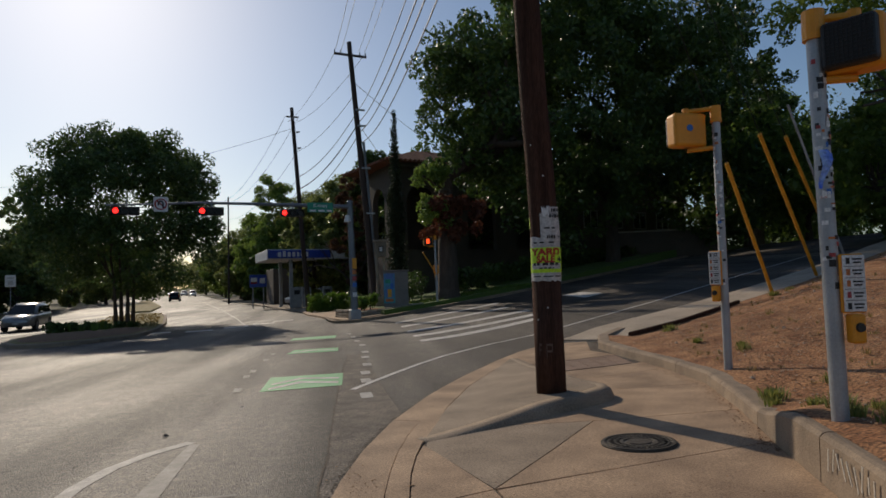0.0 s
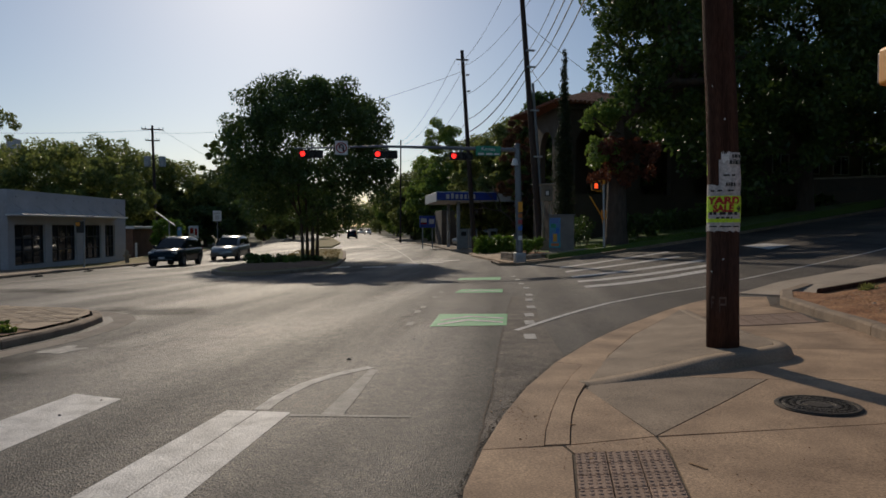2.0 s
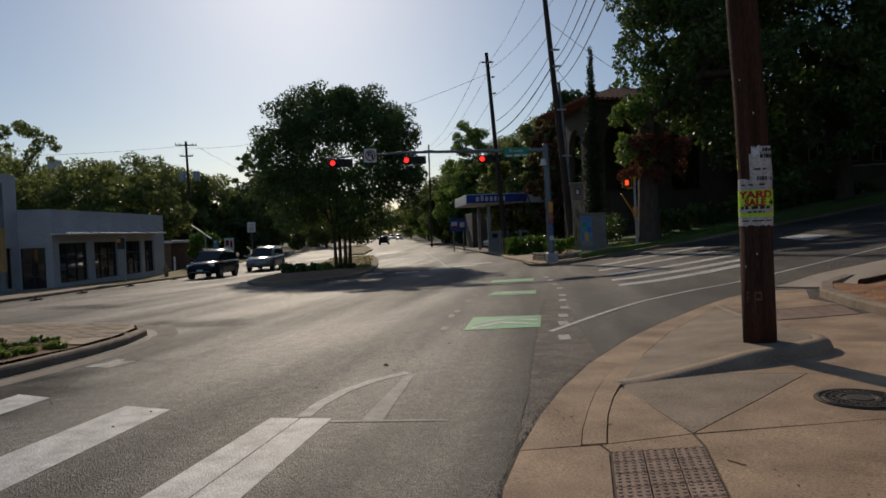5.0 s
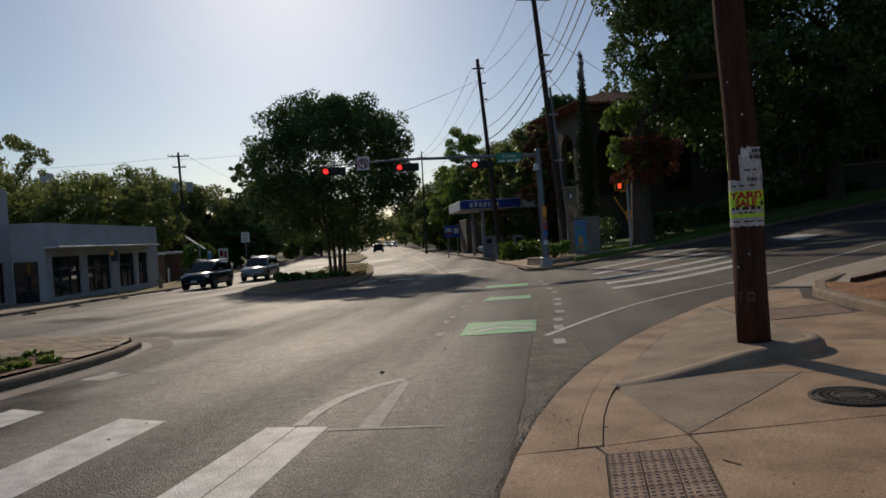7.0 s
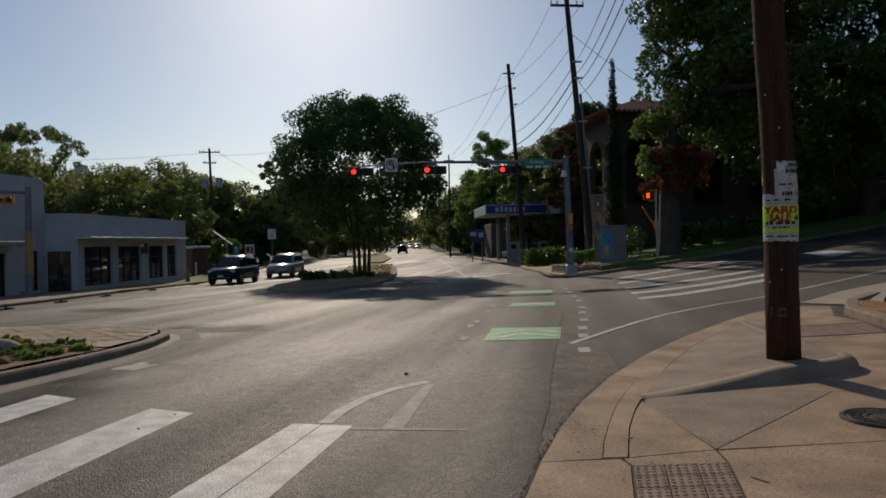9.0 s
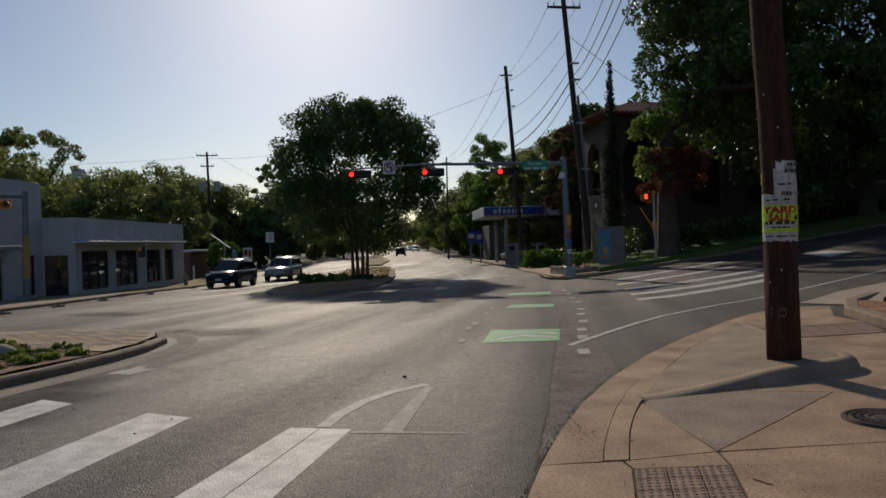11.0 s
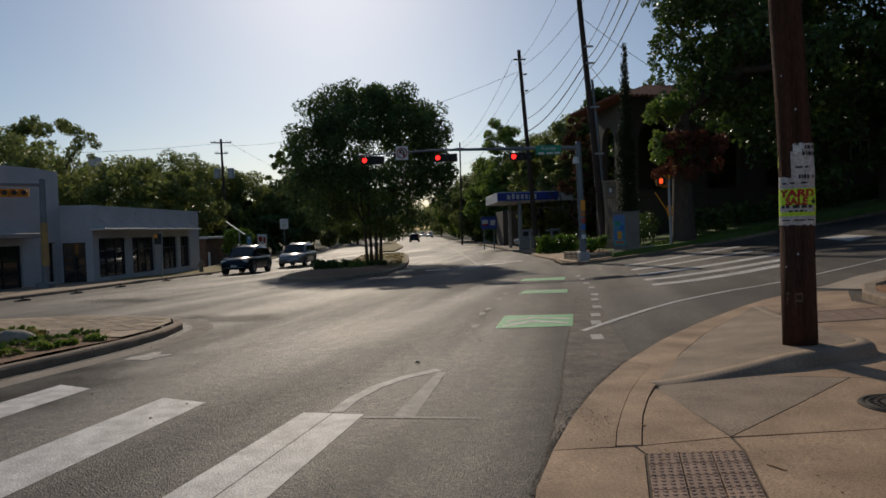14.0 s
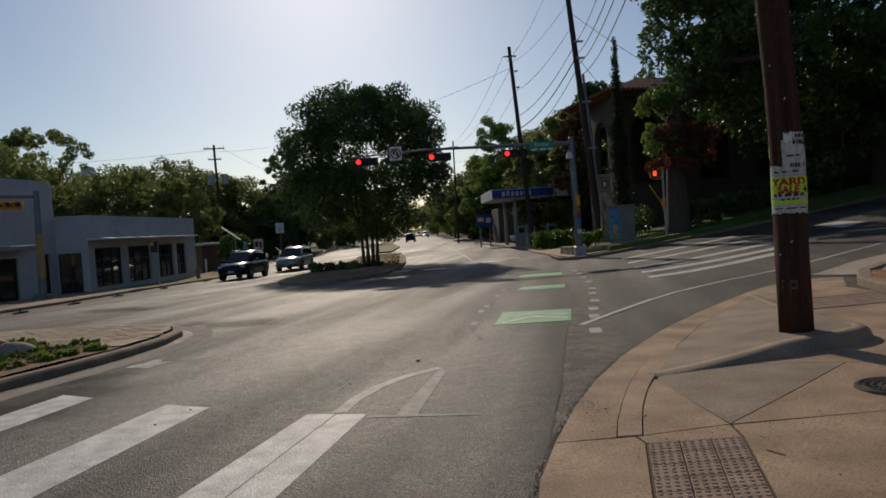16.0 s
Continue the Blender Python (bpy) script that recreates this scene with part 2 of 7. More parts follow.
LEAF_YELLOW = leaf_mat("leaves_yellow_green", (0.15, 0.23, 0.03), (0.30, 0.36, 0.07), 0.5)
LEAF_LIGHT = leaf_mat("leaves_light", (0.11, 0.18, 0.03), (0.22, 0.30, 0.06), 0.55)
LEAF_BROWN = leaf_mat("leaves_brown", (0.10, 0.048, 0.026), (0.17, 0.09, 0.045), 0.3, 0.8)
LEAF_RUST = leaf_mat("leaves_dead", (0.115, 0.034, 0.017), (0.18, 0.064, 0.031), 0.3, 0.8)
LEAF_CYP = leaf_mat("leaves_cypress", (0.025, 0.045, 0.018), (0.06, 0.07, 0.03), 0.15, 0.7)


# ---------- shapes ----------
def smooth(a, b, v):
    u = min(max((v - a) / (b - a), 0.0), 1.0)
    return u * u * (3 - 2 * u)


def G(x, y):
    """Height of the roadway: falls gently ahead, climbs the side street."""
    r = min(0.11 * math.log1p(math.exp(min((x - 7.5) * 1.2, 40))) / 1.2, 4.0) * (1 - smooth(36, 52, y))
    return 0.01 * max(x, -40) - 0.0185 * min(max(y, -10), 45) + r


def part(name, bm, material, parent=None, label="", shade=False):
    me = bpy.data.meshes.new(name)
    bm.normal_update()
    bm.to_mesh(me)
    bm.free()
    for m in (material if isinstance(material, (list, tuple)) else [material]):
        me.materials.append(m)
    if shade:
        me.shade_smooth()
    ob = new(name, me)
    if parent:
        ob.parent = parent
    if label:
        tagged(ob, label)
    return ob


def thing(name, label, category, at=(0, 0, 0), group="", kind=""):
    ob = new(name)
    ob.empty_display_size = 0.2
    ob.matrix_basis = at if isinstance(at, Matrix) else Matrix.Translation(at)
    return tagged(ob, label, category, group, kind)


def add_box(bm, size, m=None, bevel=0.0, seg=1, mi=0):
    g = bmesh.ops.create_cube(bm, size=1, matrix=(m or Matrix()) @ Matrix.Diagonal((*size, 1)))
    if bevel:
        es = list({e for v in g["verts"] for e in v.link_edges})
        r = bmesh.ops.bevel(bm, geom=es, offset=bevel, segments=seg, affect="EDGES", profile=0.5)
    return bm


def box(size, m=None, bevel=0.0, seg=1):
    return add_box(bmesh.new(), size, m, bevel, seg)


def add_rod(bm, a, b, r1, r2=None, seg=12, caps=True):
    a, b = Vector(a), Vector(b)
    d = b - a
    m = Matrix.Translation((a + b) / 2) @ d.to_track_quat("Z", "Y").to_matrix().to_4x4()
    bmesh.ops.create_cone(bm, cap_ends=caps, segments=seg, radius1=r1, radius2=r1 if r2 is None else r2, depth=d.length, matrix=m)
    return bm


def rod(a, b, r1, r2=None, seg=12):
    return add_rod(bmesh.new(), a, b, r1, r2, seg)


def tube(points, r, seg=6):
    """One skin swept along the points."""
    bm = bmesh.new()
    pts = [Vector(p) for p in points]
    rings = []
    for i, p in enumerate(pts):
        d = (pts[min(i + 1, len(pts) - 1)] - pts[max(i - 1, 0)]).normalized()
        side = d.cross(Vector((0, 0, 1)) if abs(d.z) < 0.95 else Vector((0, 1, 0))).normalized()
        up = side.cross(d)
        rings.append([bm.verts.new(p + (side * math.cos(2 * math.pi * k / seg) + up * math.sin(2 * math.pi * k / seg)) * r) for k in range(seg)])
    for a, b in zip(rings, rings[1:]):
        for k in range(seg):
            bm.faces.new((a[k], a[(k + 1) % seg], b[(k + 1) % seg], b[k]))
    bm.faces.new(rings[0])
    bm.faces.new(list(reversed(rings[-1])))
    bmesh.ops.recalc_face_normals(bm, faces=bm.faces)
    return bm


def prism(outline, depth, m=None, bevel=0.0, seg=1):
    """An outline in the xz plane, pushed along y by depth, centred on y=0."""
    bm = bmesh.new()
    vs = [bm.verts.new((x, -depth / 2, z)) for x, z in outline]
    f = bm.faces.new(vs)
    r = bmesh.ops.extrude_face_region(bm, geom=[f])
    bmesh.ops.translate(bm, verts=[v for v in r["geom"] if isinstance(v, bmesh.types.BMVert)], vec=(0, depth, 0))
    bmesh.ops.recalc_face_normals(bm, faces=bm.faces)
    if bevel:
        bmesh.ops.bevel(bm, geom=list(bm.edges), offset=bevel, segments=seg, affect="EDGES", profile=0.5)
    if m:
        bmesh.ops.transform(bm, matrix=m, verts=bm.verts)
    return bm


def shrink(poly, d):
    """The outline moved inwards by d (anticlockwise or clockwise)."""
    n = len(poly)
    area = sum(poly[i][0] * poly[(i + 1) % n][1] - poly[(i + 1) % n][0] * poly[i][1] for i in range(n))
    s = 1 if area > 0 else -1
    out = []
    for i in range(n):
        p, a, b = Vector(poly[i]), Vector(poly[i - 1]), Vector(poly[(i + 1) % n])
        e1, e2 = (p - a).normalized(), (b - p).normalized()
        n1, n2 = Vector((-e1.y, e1.x)) * s, Vector((-e2.y, e2.x)) * s
        k = (n1 + n2)
        k = k / max(k.length_squared / 2, 0.3)
        out.append(tuple(p + k * d))
    return out


def drape(poly, height, step=1.0, skirt=0.0, base=None):
    """A sheet over the outline that follows the ground, height (a number or a function) above it; skirt: how far its rim goes down."""
    bm = bmesh.new()
    bm.faces.new([bm.verts.new((x, y, 0)) for x, y in poly])
    xs, ys = [p[0] for p in poly], [p[1] for p in poly]
    for lo, hi, no in ((min(xs), max(xs), (1, 0, 0)), (min(ys), max(ys), (0, 1, 0))):
        k = math.ceil(lo / step) * step
        while k < hi:
            bmesh.ops.bisect_plane(bm, geom=[*bm.verts, *bm.edges, *bm.faces], dist=1e-5, plane_co=Vector(no) * k, plane_no=no)
            k += step
    bmesh.ops.triangulate(bm, faces=[f for f in bm.faces if len(f.verts) > 4])
    for f in bm.faces:
        if f.normal.z < 0:
            f.normal_flip()
    fn = height if callable(height) else lambda x, y: height
    for v in bm.verts:
        v.co.z = G(v.co.x, v.co.y) + fn(v.co.x, v.co.y)
    if skirt:
        rim = [e for e in bm.edges if e.is_boundary]
        r = bmesh.ops.extrude_edge_only(bm, edges=rim)
        for v in r["geom"]:
            if isinstance(v, bmesh.types.BMVert):
                v.co.z -= skirt
        bmesh.ops.recalc_face_normals(bm, faces=bm.faces)
        if sum(f.normal.z for f in bm.faces) < 0:
            bmesh.ops.reverse_faces(bm, faces=bm.faces)
    return bm


def offset_line(line, d):
    """The polyline moved to its left by d."""
    out = []
    for i, p in enumerate(line):
        a, b = Vector(line[max(i - 1, 0)]), Vector(line[min(i + 1, len(line) - 1)])
        e = (b - a).normalized()
        out.append((p[0] - e.y * d, p[1] + e.x * d))
    return out


def band(line, width):
    """The outline of a strip along the line, on its left side for a positive width."""
    return [*line, *reversed(offset_line(line, width))]


def refine(line, step):
    out = [line[0]]
    for a, b in zip(line, line[1:]):
        n = max(1, round(math.dist(a, b) / step))
        out += [(a[0] + (b[0] - a[0]) * i / n, a[1] + (b[1] - a[1]) * i / n) for i in range(1, n + 1)]
    return out


def line_distance(x, y, line):
    best = 1e9
    p = Vector((x, y))
    for a, b in zip(line, line[1:]):
        a, b = Vector(a), Vector(b)
        u = min(max((p - a).dot(b - a) / (b - a).length_squared, 0), 1)
        best = min(best, (p - a - (b - a) * u).length)
    return best


def mesh_from(name, verts, faces, material, parent=None, label=""):
    me = bpy.data.meshes.new(name)
    me.from_pydata(verts, [], faces)
    me.materials.append(material)
    ob = new(name, me)
    if parent:
        ob.parent = parent
    if label:
        tagged(ob, label)
    return ob


def leaf_cloud(rng, centres, radii, count, size, flat=0.8):
    """Leaf blades scattered through clumps; returns vertices and faces."""
    centres, radii = np.array(centres, float), np.array(radii, float)
    w = radii ** 2
    pick = rng.choice(len(centres), count, p=w / w.sum())
    d = rng.normal(size=(count, 3))
    d /= np.linalg.norm(d, axis=1)[:, None]
    r = radii[pick] * rng.uniform(0.15, 1.0, count) ** 0.5
    c = centres[pick] + d * r[:, None] * np.array([1, 1, flat])
    a = rng.normal(size=(count, 3))
    a /= np.linalg.norm(a, axis=1)[:, None]
    b = np.cross(a, rng.normal(size=(count, 3)))
    b /= np.linalg.norm(b, axis=1)[:, None]
    s = size * rng.uniform(0.6, 1.4, count)[:, None]
    a, b = a * s, b * s * 0.5
    v = np.stack([c - a, c - b * 0.9 + a * 0.1, c + a, c + b * 0.9 + a * 0.1], 1).reshape(-1, 3)
    f = np.arange(count * 4).reshape(-1, 4)
    return v.tolist(), f.tolist()


def limb(bm, rng, a, d, length, r, depth, tips, spread=0.55):
    """A branch that bends, thins and forks."""
    p, steps = Vector(a), 3
    for i in range(steps):
        q = p + d * (length / steps)
        r2 = r * (1 - 0.25 * (i + 1) / steps)
        add_rod(bm, p, q, r * (1 - 0.25 * i / steps), r2, 7 if r > 0.05 else 5, False)
        p = q
        d = (d + Vector(rng.normal(size=3)) * 0.14 + Vector((0, 0, 0.04))).normalized()
    tips.append((p, r))
    if depth:
        for _ in range(3 if depth > 1 else 2):
            e = (d + Vector(rng.normal(size=3)) * spread + Vector((0, 0, 0.1))).normalized()
            limb(bm, rng, p, e, length * rng.uniform(0.6, 0.85), r * 0.6, depth - 1, tips, spread)


def tree(name, label, at, height, width, seed, trunks=1, trunk_r=0.25, clear=0.25, clumps=90, leaves=9000, leaf=0.16, material=None,
         shape=0.9, crown_low=None, group="", centre=(0, 0), tight=1.0, skirt=0.0, stem_gap=1.9, lobes_more=()):
    """A tree: trunk with forking limbs, and a crown of many leaves in clumps inside an uneven round body."""
    rng = np.random.default_rng(seed)
    t = thing(name, label, "tree", at, group)
    bm, tips = bmesh.new(), []
    for k in range(trunks):
        ang = 2 * math.pi * k / trunks + 0.4
        off = Vector((math.cos(ang), math.sin(ang), 0)) * (trunk_r * stem_gap if trunks > 1 else 0)
        lean = Vector((off.x * 0.08, off.y * 0.08, 1)).normalized()
        base, top = off, off + lean * height * clear
        add_rod(bm, base - Vector((0, 0, 0.3)), base + lean * 0.5, trunk_r * 1.35, trunk_r, 10, False)
        add_rod(bm, base + lean * 0.5, top, trunk_r, trunk_r * 0.62, 10, False)
        for j in range(4 if trunks < 3 else 3):
            a2 = rng.uniform(0, 6.28)
            d = Vector((math.cos(a2) * 0.6, math.sin(a2) * 0.6, 1)).normalized()
            limb(bm, rng, top, (d + Vector((centre[0], centre[1], 0)) * 0.16).normalized(), height * 0.17, trunk_r * 0.58, 2, tips)
    part("trunk", bm, BARK, t, shade=True)
    low = height * (crown_low if crown_low is not None else clear)
    cz, rz = (height + low) / 2, (height - low) / 2
    cs, rs = [], []
    lobes = [(rng.normal(size=3), rng.uniform(0.75, 1.1)) for _ in range(9)]
    lobes = [(Vector(d).normalized(), s) for d, s in lobes]
    while len(cs) < clumps:
        d = Vector(rng.normal(size=3)).normalized()
        grow = 0.82 + 0.22 * max(d.dot(l) * s for l, s in lobes)
        r = rng.uniform(0.25, 1.0) ** 0.45 * grow
        z = d.z * r
        wx = 1.0 if z > -0.2 else 1.0 - 0.35 * (-0.2 - z)
        if skirt and z < 0:
            wx *= 1 + skirt * z * z * 1.6
        cs.append((centre[0] + d.x * r * width / 2 * wx, centre[1] + d.y * r * width / 2 * wx, cz + z * rz * shape))
        rs.append(rng.uniform(0.06, 0.125) * width * tight)
    for x, y, z, r in lobes_more:
        for _ in range(7):
            o = rng.normal(size=3) * r * 0.55
            cs.append((x + o[0], y + o[1], z + o[2]))
            rs.append(r * rng.uniform(0.35, 0.6))
    v, f = leaf_cloud(rng, cs, rs, leaves, leaf)
    mesh_from("crown", v, f, material or LEAF, t)
    return t


def words(text, size, material, m, parent, name="lettering", thick=0.001, squeeze=1.0, bold=0.0):
    """Letters as a mesh, centred, reading along +x in the xz plane, facing -y."""
    cu = bpy.data.curves.new(name, "FONT")
    cu.offset = bold
    cu.body, cu.size, cu.extrude, cu.align_x, cu.align_y = text, size, thick, "CENTER", "CENTER"
    tmp = bpy.data.objects.new(name, cu)
    me = bpy.data.meshes.new_from_object(tmp)
    bpy.data.objects.remove(tmp)
    bpy.data.curves.remove(cu)
    me.materials.clear()
    me.materials.append(material)
    me.transform(Matrix.Diagonal((squeeze, 1, 1, 1)))
    me.transform(m @ pose(0, 0, 0, 90))
    ob = new(name, me)
    ob.parent = parent
    return ob


# ---------- ground and roads ----------
def grid_sheet(name, xs, ys, z, material):
    vs = [(x, y, z(x, y)) for y in ys for x in xs]
    n = len(xs)
    fs = [(j * n + i, j * n + i + 1, (j + 1) * n + i + 1, (j + 1) * n + i) for j in range(len(ys) - 1) for i in range(n - 1)]
    return mesh_from(name, vs, fs, material)


def land_height(x, y):
    far = smooth(160, 900, math.hypot(x, y))
    return G(x, y) - 0.06 + far * 6 * (0.5 + noise.noise((x * 0.003, y * 0.003, 0)))


spread_x = [-2000, -900, -400, -200, -120, -80, -60, *range(-50, 71, 4), 90, 130, 200, 400, 900, 2000]
spread_y = [-900, -300, -100, -50, *range(-30, 181, 5), 220, 300, 450, 700, 1200, 2500]
tagged(grid_sheet("ground", spread_x, spread_y, land_height, LAND), "dry grassy ground reaching out to the horizon", "ground", kind="structure")

road = part("road", drape([(-14.6, -30), (9.5, -30), (9.5, 12), (70, 31), (70, 50), (9.0, 30), (9.0, 60), (8.0, 100), (7.6, 420), (-16, 420), (-14.2, 120), (-14.5, 60), (-14.0, 30), (-70, 15), (-70, -6), (-14.6, -6)], 0.0, 1.5), ASPHALT, None)
tagged(road, "worn grey asphalt roadway with polished wheel tracks", "road", kind="structure")


def kerb_run(line, width, height, piece, parent, material=KERB, joint=0.008, lean=0.02):
    """Kerb stones along the line (on its left side), each a solid with a rounded top edge; height: a number or a function of the run."""
    pts = refine(line, 0.25)
    run, total = [0.0], 0.0
    for a, b in zip(pts, pts[1:]):
        total += math.dist(a, b)
        run.append(total)
    left = offset_line(pts, width)
    hf = height if callable(height) else lambda s: height
    cuts = max(1, round(total / piece))
    for c in range(cuts):
        lo, hi = total * c / cuts, total * (c + 1) / cuts
        ids = [i for i, s in enumerate(run) if lo - 0.13 <= s <= hi + 0.13]
        if len(ids) < 2:
            continue
        bm = bmesh.new()
        rings = []
        for k, i in enumerate(ids):
            (x, y), (u, v) = pts[i], left[i]
            if k in (0, len(ids) - 1) and joint:
                j = ids[1] if k == 0 else ids[-2]
                e = Vector((pts[j][0] - x, pts[j][1] - y)).normalized() * joint
                x, y, u, v = x + e.x, y + e.y, u + e.x, v + e.y
            h, g = hf(run[i]), G(x, y)
            prof = [(0, -0.15), (lean * 0.4, h - 0.035), (lean + 0.012, h - 0.008), (lean + 0.04, h), (1 - 0.02, h), (1.0, h - 0.02), (1.0, -0.15)]
            w = Vector((u - x, v - y))
            ring = []
            for q, z in prof:
                f = q / width if q < 0.5 and q not in (0,) and q < 0.2 else q
                f = min(f, 1.0)
                ring.append(bm.verts.new((x + w.x * f, y + w.y * f, g + z)))
            rings.append(ring)
        for r1, r2 in zip(rings, rings[1:]):
            for a in range(len(r1) - 1):
                bm.faces.new((r1[a], r2[a], r2[a + 1], r1[a + 1]))
        bm.faces.new(rings[0])
        bm.faces.new(list(reversed(rings[-1])))
        bmesh.ops.recalc_face_normals(bm, faces=bm.faces)
        part("kerb_stone", bm, material, parent)


# street corner with the pavement on which the camera stands
EDGE = [(0.35, -8.0), (0.30, -2.0), (0.42, 2.6), (0.64, 3.57), (0.89, 4.28), (1.2, 4.99), (1.62, 5.86), (2.25, 6.96), (3.1, 8.2), (4.3, 9.7), (5.65, 11.2), (6.6, 12.1), (7.6, 12.75)]
ARC = [(1.28, 2.9), (1.33, 3.6), (1.41, 4.18), (1.5, 4.55), (1.72, 4.96), (2.08, 5.71), (2.99, 7.26), (3.9, 8.63), (5.09, 10.12), (6.08, 11.19)]
KERBLINE = [(2.55, -8.0), (2.5, -2.0), (2.75, 1.0), (3.2, 2.2), (3.81, 3.08), (4.42, 3.98), (4.96, 4.71), (5.62, 5.66), (6.34, 6.74), (6.9, 8.2), (7.33, 9.73), (7.75, 11.0), (8.35, 11.85), (9.2, 12.35)]
pavement = thing("pavement", "tan concrete corner pavement with tooled joints and a dropped kerb", "pavement", kind="structure")
part("bedding", drape([*EDGE, (8.3, 12.2), *reversed(KERBLINE[:-1])], 0.002, 1.0), JOINT, pavement, "dark dirt showing in the joints")


def slab(poly, material=CONCRETE, h=0.012, parent=None, step=0.5, label="", gap=0.0065, name="slab"):
    return part(name, drape(shrink(poly, gap), h, step, 0.18 if callable(h) else 0.02 if h < 0.05 else h + 0.05), material, parent or pavement, label)


slab([EDGE[0], EDGE[1], EDGE[2], EDGE[3], (0.87, 4.2), (1.41, 4.18), (1.42, 4.02), (1.05, 2.86), (1.14, 2.2), (1.2, -2), (1.25, -8)], label="tan concrete gutter apron")
slab([(0.87, 4.2), (1.2, 4.99), (1.62, 5.86), (2.25, 6.96), (2.48, 6.75), (2.19, 6.26), (1.84, 5.58), (1.6, 5.03), (1.4, 4.53), (1.29, 4.2)], gap=0.004)
slab([(1.29, 4.2), (1.4, 4.53), (1.6, 5.03), (1.84, 5.58), (2.19, 6.26), (2.48, 6.75), (2.7, 6.72), (2.12, 5.74), (1.93, 5.37), (1.72, 4.9), (1.57, 4.5), (1.46, 4.19)], CONCRETE, 0.018, gap=0.004, step=0.25, label="slightly raised concrete kerb lip")
slab([(2.25, 6.96), (3.1, 8.2), (3.55, 8.78), (3.78, 8.45), (2.99, 7.26), (2.7, 6.74), (2.48, 6.75)])
slab([(3.55, 8.78), (4.3, 9.7), (5.65, 11.2), (6.08, 11.19), (5.09, 10.12), (3.9, 8.63), (3.78, 8.45)])
slab([(5.65, 11.2), (6.6, 12.1), (7.6, 12.75), (8.25, 12.1), (7.7, 11.2), (7.5, 10.9), (6.08, 11.19)])
slab([(1.46, 4.19), (1.57, 4.5), (1.72, 4.9), (1.93, 5.37), (2.12, 5.72), (2.14, 5.64), (2.09, 4.26)])
slab([(2.09, 4.26), (2.12, 5.64), (2.2, 5.84), (3.0, 6.06), (3.91, 5.72), (3.0, 4.98)], CONCRETE_GREY, label="grey newer concrete ramp slab")
slab([(3.0, 6.06), (4.5, 6.62), (4.92, 6.85), (5.06, 7.2), (6.34, 6.74), (5.4, 5.32), (3.91, 5.72)])
slab([(5.06, 7.2), (5.05, 7.6), (5.22, 8.2), (6.86, 8.1), (6.34, 6.74)])
slab([(5.22, 8.2), (5.45, 9.0), (6.95, 8.9), (7.1, 8.9), (6.86, 8.1)])
slab([(5.8, 10.2), (6.08, 11.19), (7.5, 10.9), (7.4, 10.0)])
slab([(2.09, 4.26), (3.0, 4.98), (3.91, 5.72), (5.4, 5.32), (4.96, 4.71), (4.6, 4.22), (3.13, 4.24)])
slab([(2.09, 4.24), (3.13, 4.24), (4.6, 4.22), (3.81, 3.08), (3.2, 2.2), (1.34, 2.2), (1.64, 2.82), (2.04, 3.98)])
slab([(1.155, 2.2), (2.2, 2.2), (3.2, 2.2), (2.75, 1.0), (2.6, 0.2), (1.185, 0.2)])
slab([(1.185, 0.2), (2.6, 0.2), (2.5, -2), (2.52, -4), (1.225, -4), (1.205, -2)])
slab([(1.43, 4.03), (1.42, 4.18), (2.08, 4.25), (2.03, 3.99)], gap=0.003)
slab([(1.15, 2.2), (1.06, 2.85), (1.63, 2.81), (1.33, 2.2)], gap=0.003)


def tactile(poly, nx, ny, label):
    """A panel of brick-red tiles with rows of truncated domes."""
    a, b, c, d = [Vector(p) for p in poly]
    pan = thing("tactile_panel", label, "tactile paving")
    at = lambda u, v: a.lerp(b, u).lerp(d.lerp(c, u), v)
    for i in range(nx):
        for j in range(ny):
            q = [at((i + du) / nx, (j + dv) / ny) for du, dv in ((0, 0), (1, 0), (1, 1), (0, 1))]
            q = shrink([tuple(p) for p in q], 0.005)
            bm = drape(q, 0.016, 5.0, 0.02)
            for k in range(4):
                for m in range(4):
                    p = at((i + (k + 0.5) / 4) / nx, (j + (m + 0.5) / 4) / ny)
                    z = G(p.x, p.y) + 0.016
                    bmesh.ops.create_cone(bm, cap_ends=True, segments=8, radius1=0.0165, radius2=0.011, depth=0.005, matrix=pose(p.x, p.y, z + 0.0025))
            part("tile", bm, BRICKRED, pan)


tactile([(1.06, 2.86), (1.63, 2.82), (2.03, 3.98), (1.43, 4.02)], 3, 6, "worn brick-red tactile panel with raised domes set in the pavement")
tactile([(5.47, 9.05), (6.95, 8.95), (7.35, 9.95), (5.78, 10.12)], 6, 4, "worn brick-red tactile panel with raised domes at the far dropped kerb")

# raised wedge of concrete round the pole
RIDGE = [(2.18, 5.82), (2.9, 6.0), (3.6, 6.20), (4.2, 6.36), (4.5, 6.46), (4.7, 6.56), (4.84, 6.70), (4.92, 6.88), (4.94, 7.12), (4.95, 7.5), (5.15, 8.3), (5.55, 9.5), (6.03, 11.1)]


def wedge_height(x, y):
    along = smooth(2.1, 4.5, x)
    d = line_distance(x, y, ARC[5:])
    return 0.016 + 0.135 * min(1.0, d / 1.0) * (0.5 + 0.5 * along) * (1 - 0.8 * smooth(7.8, 10.5, y))


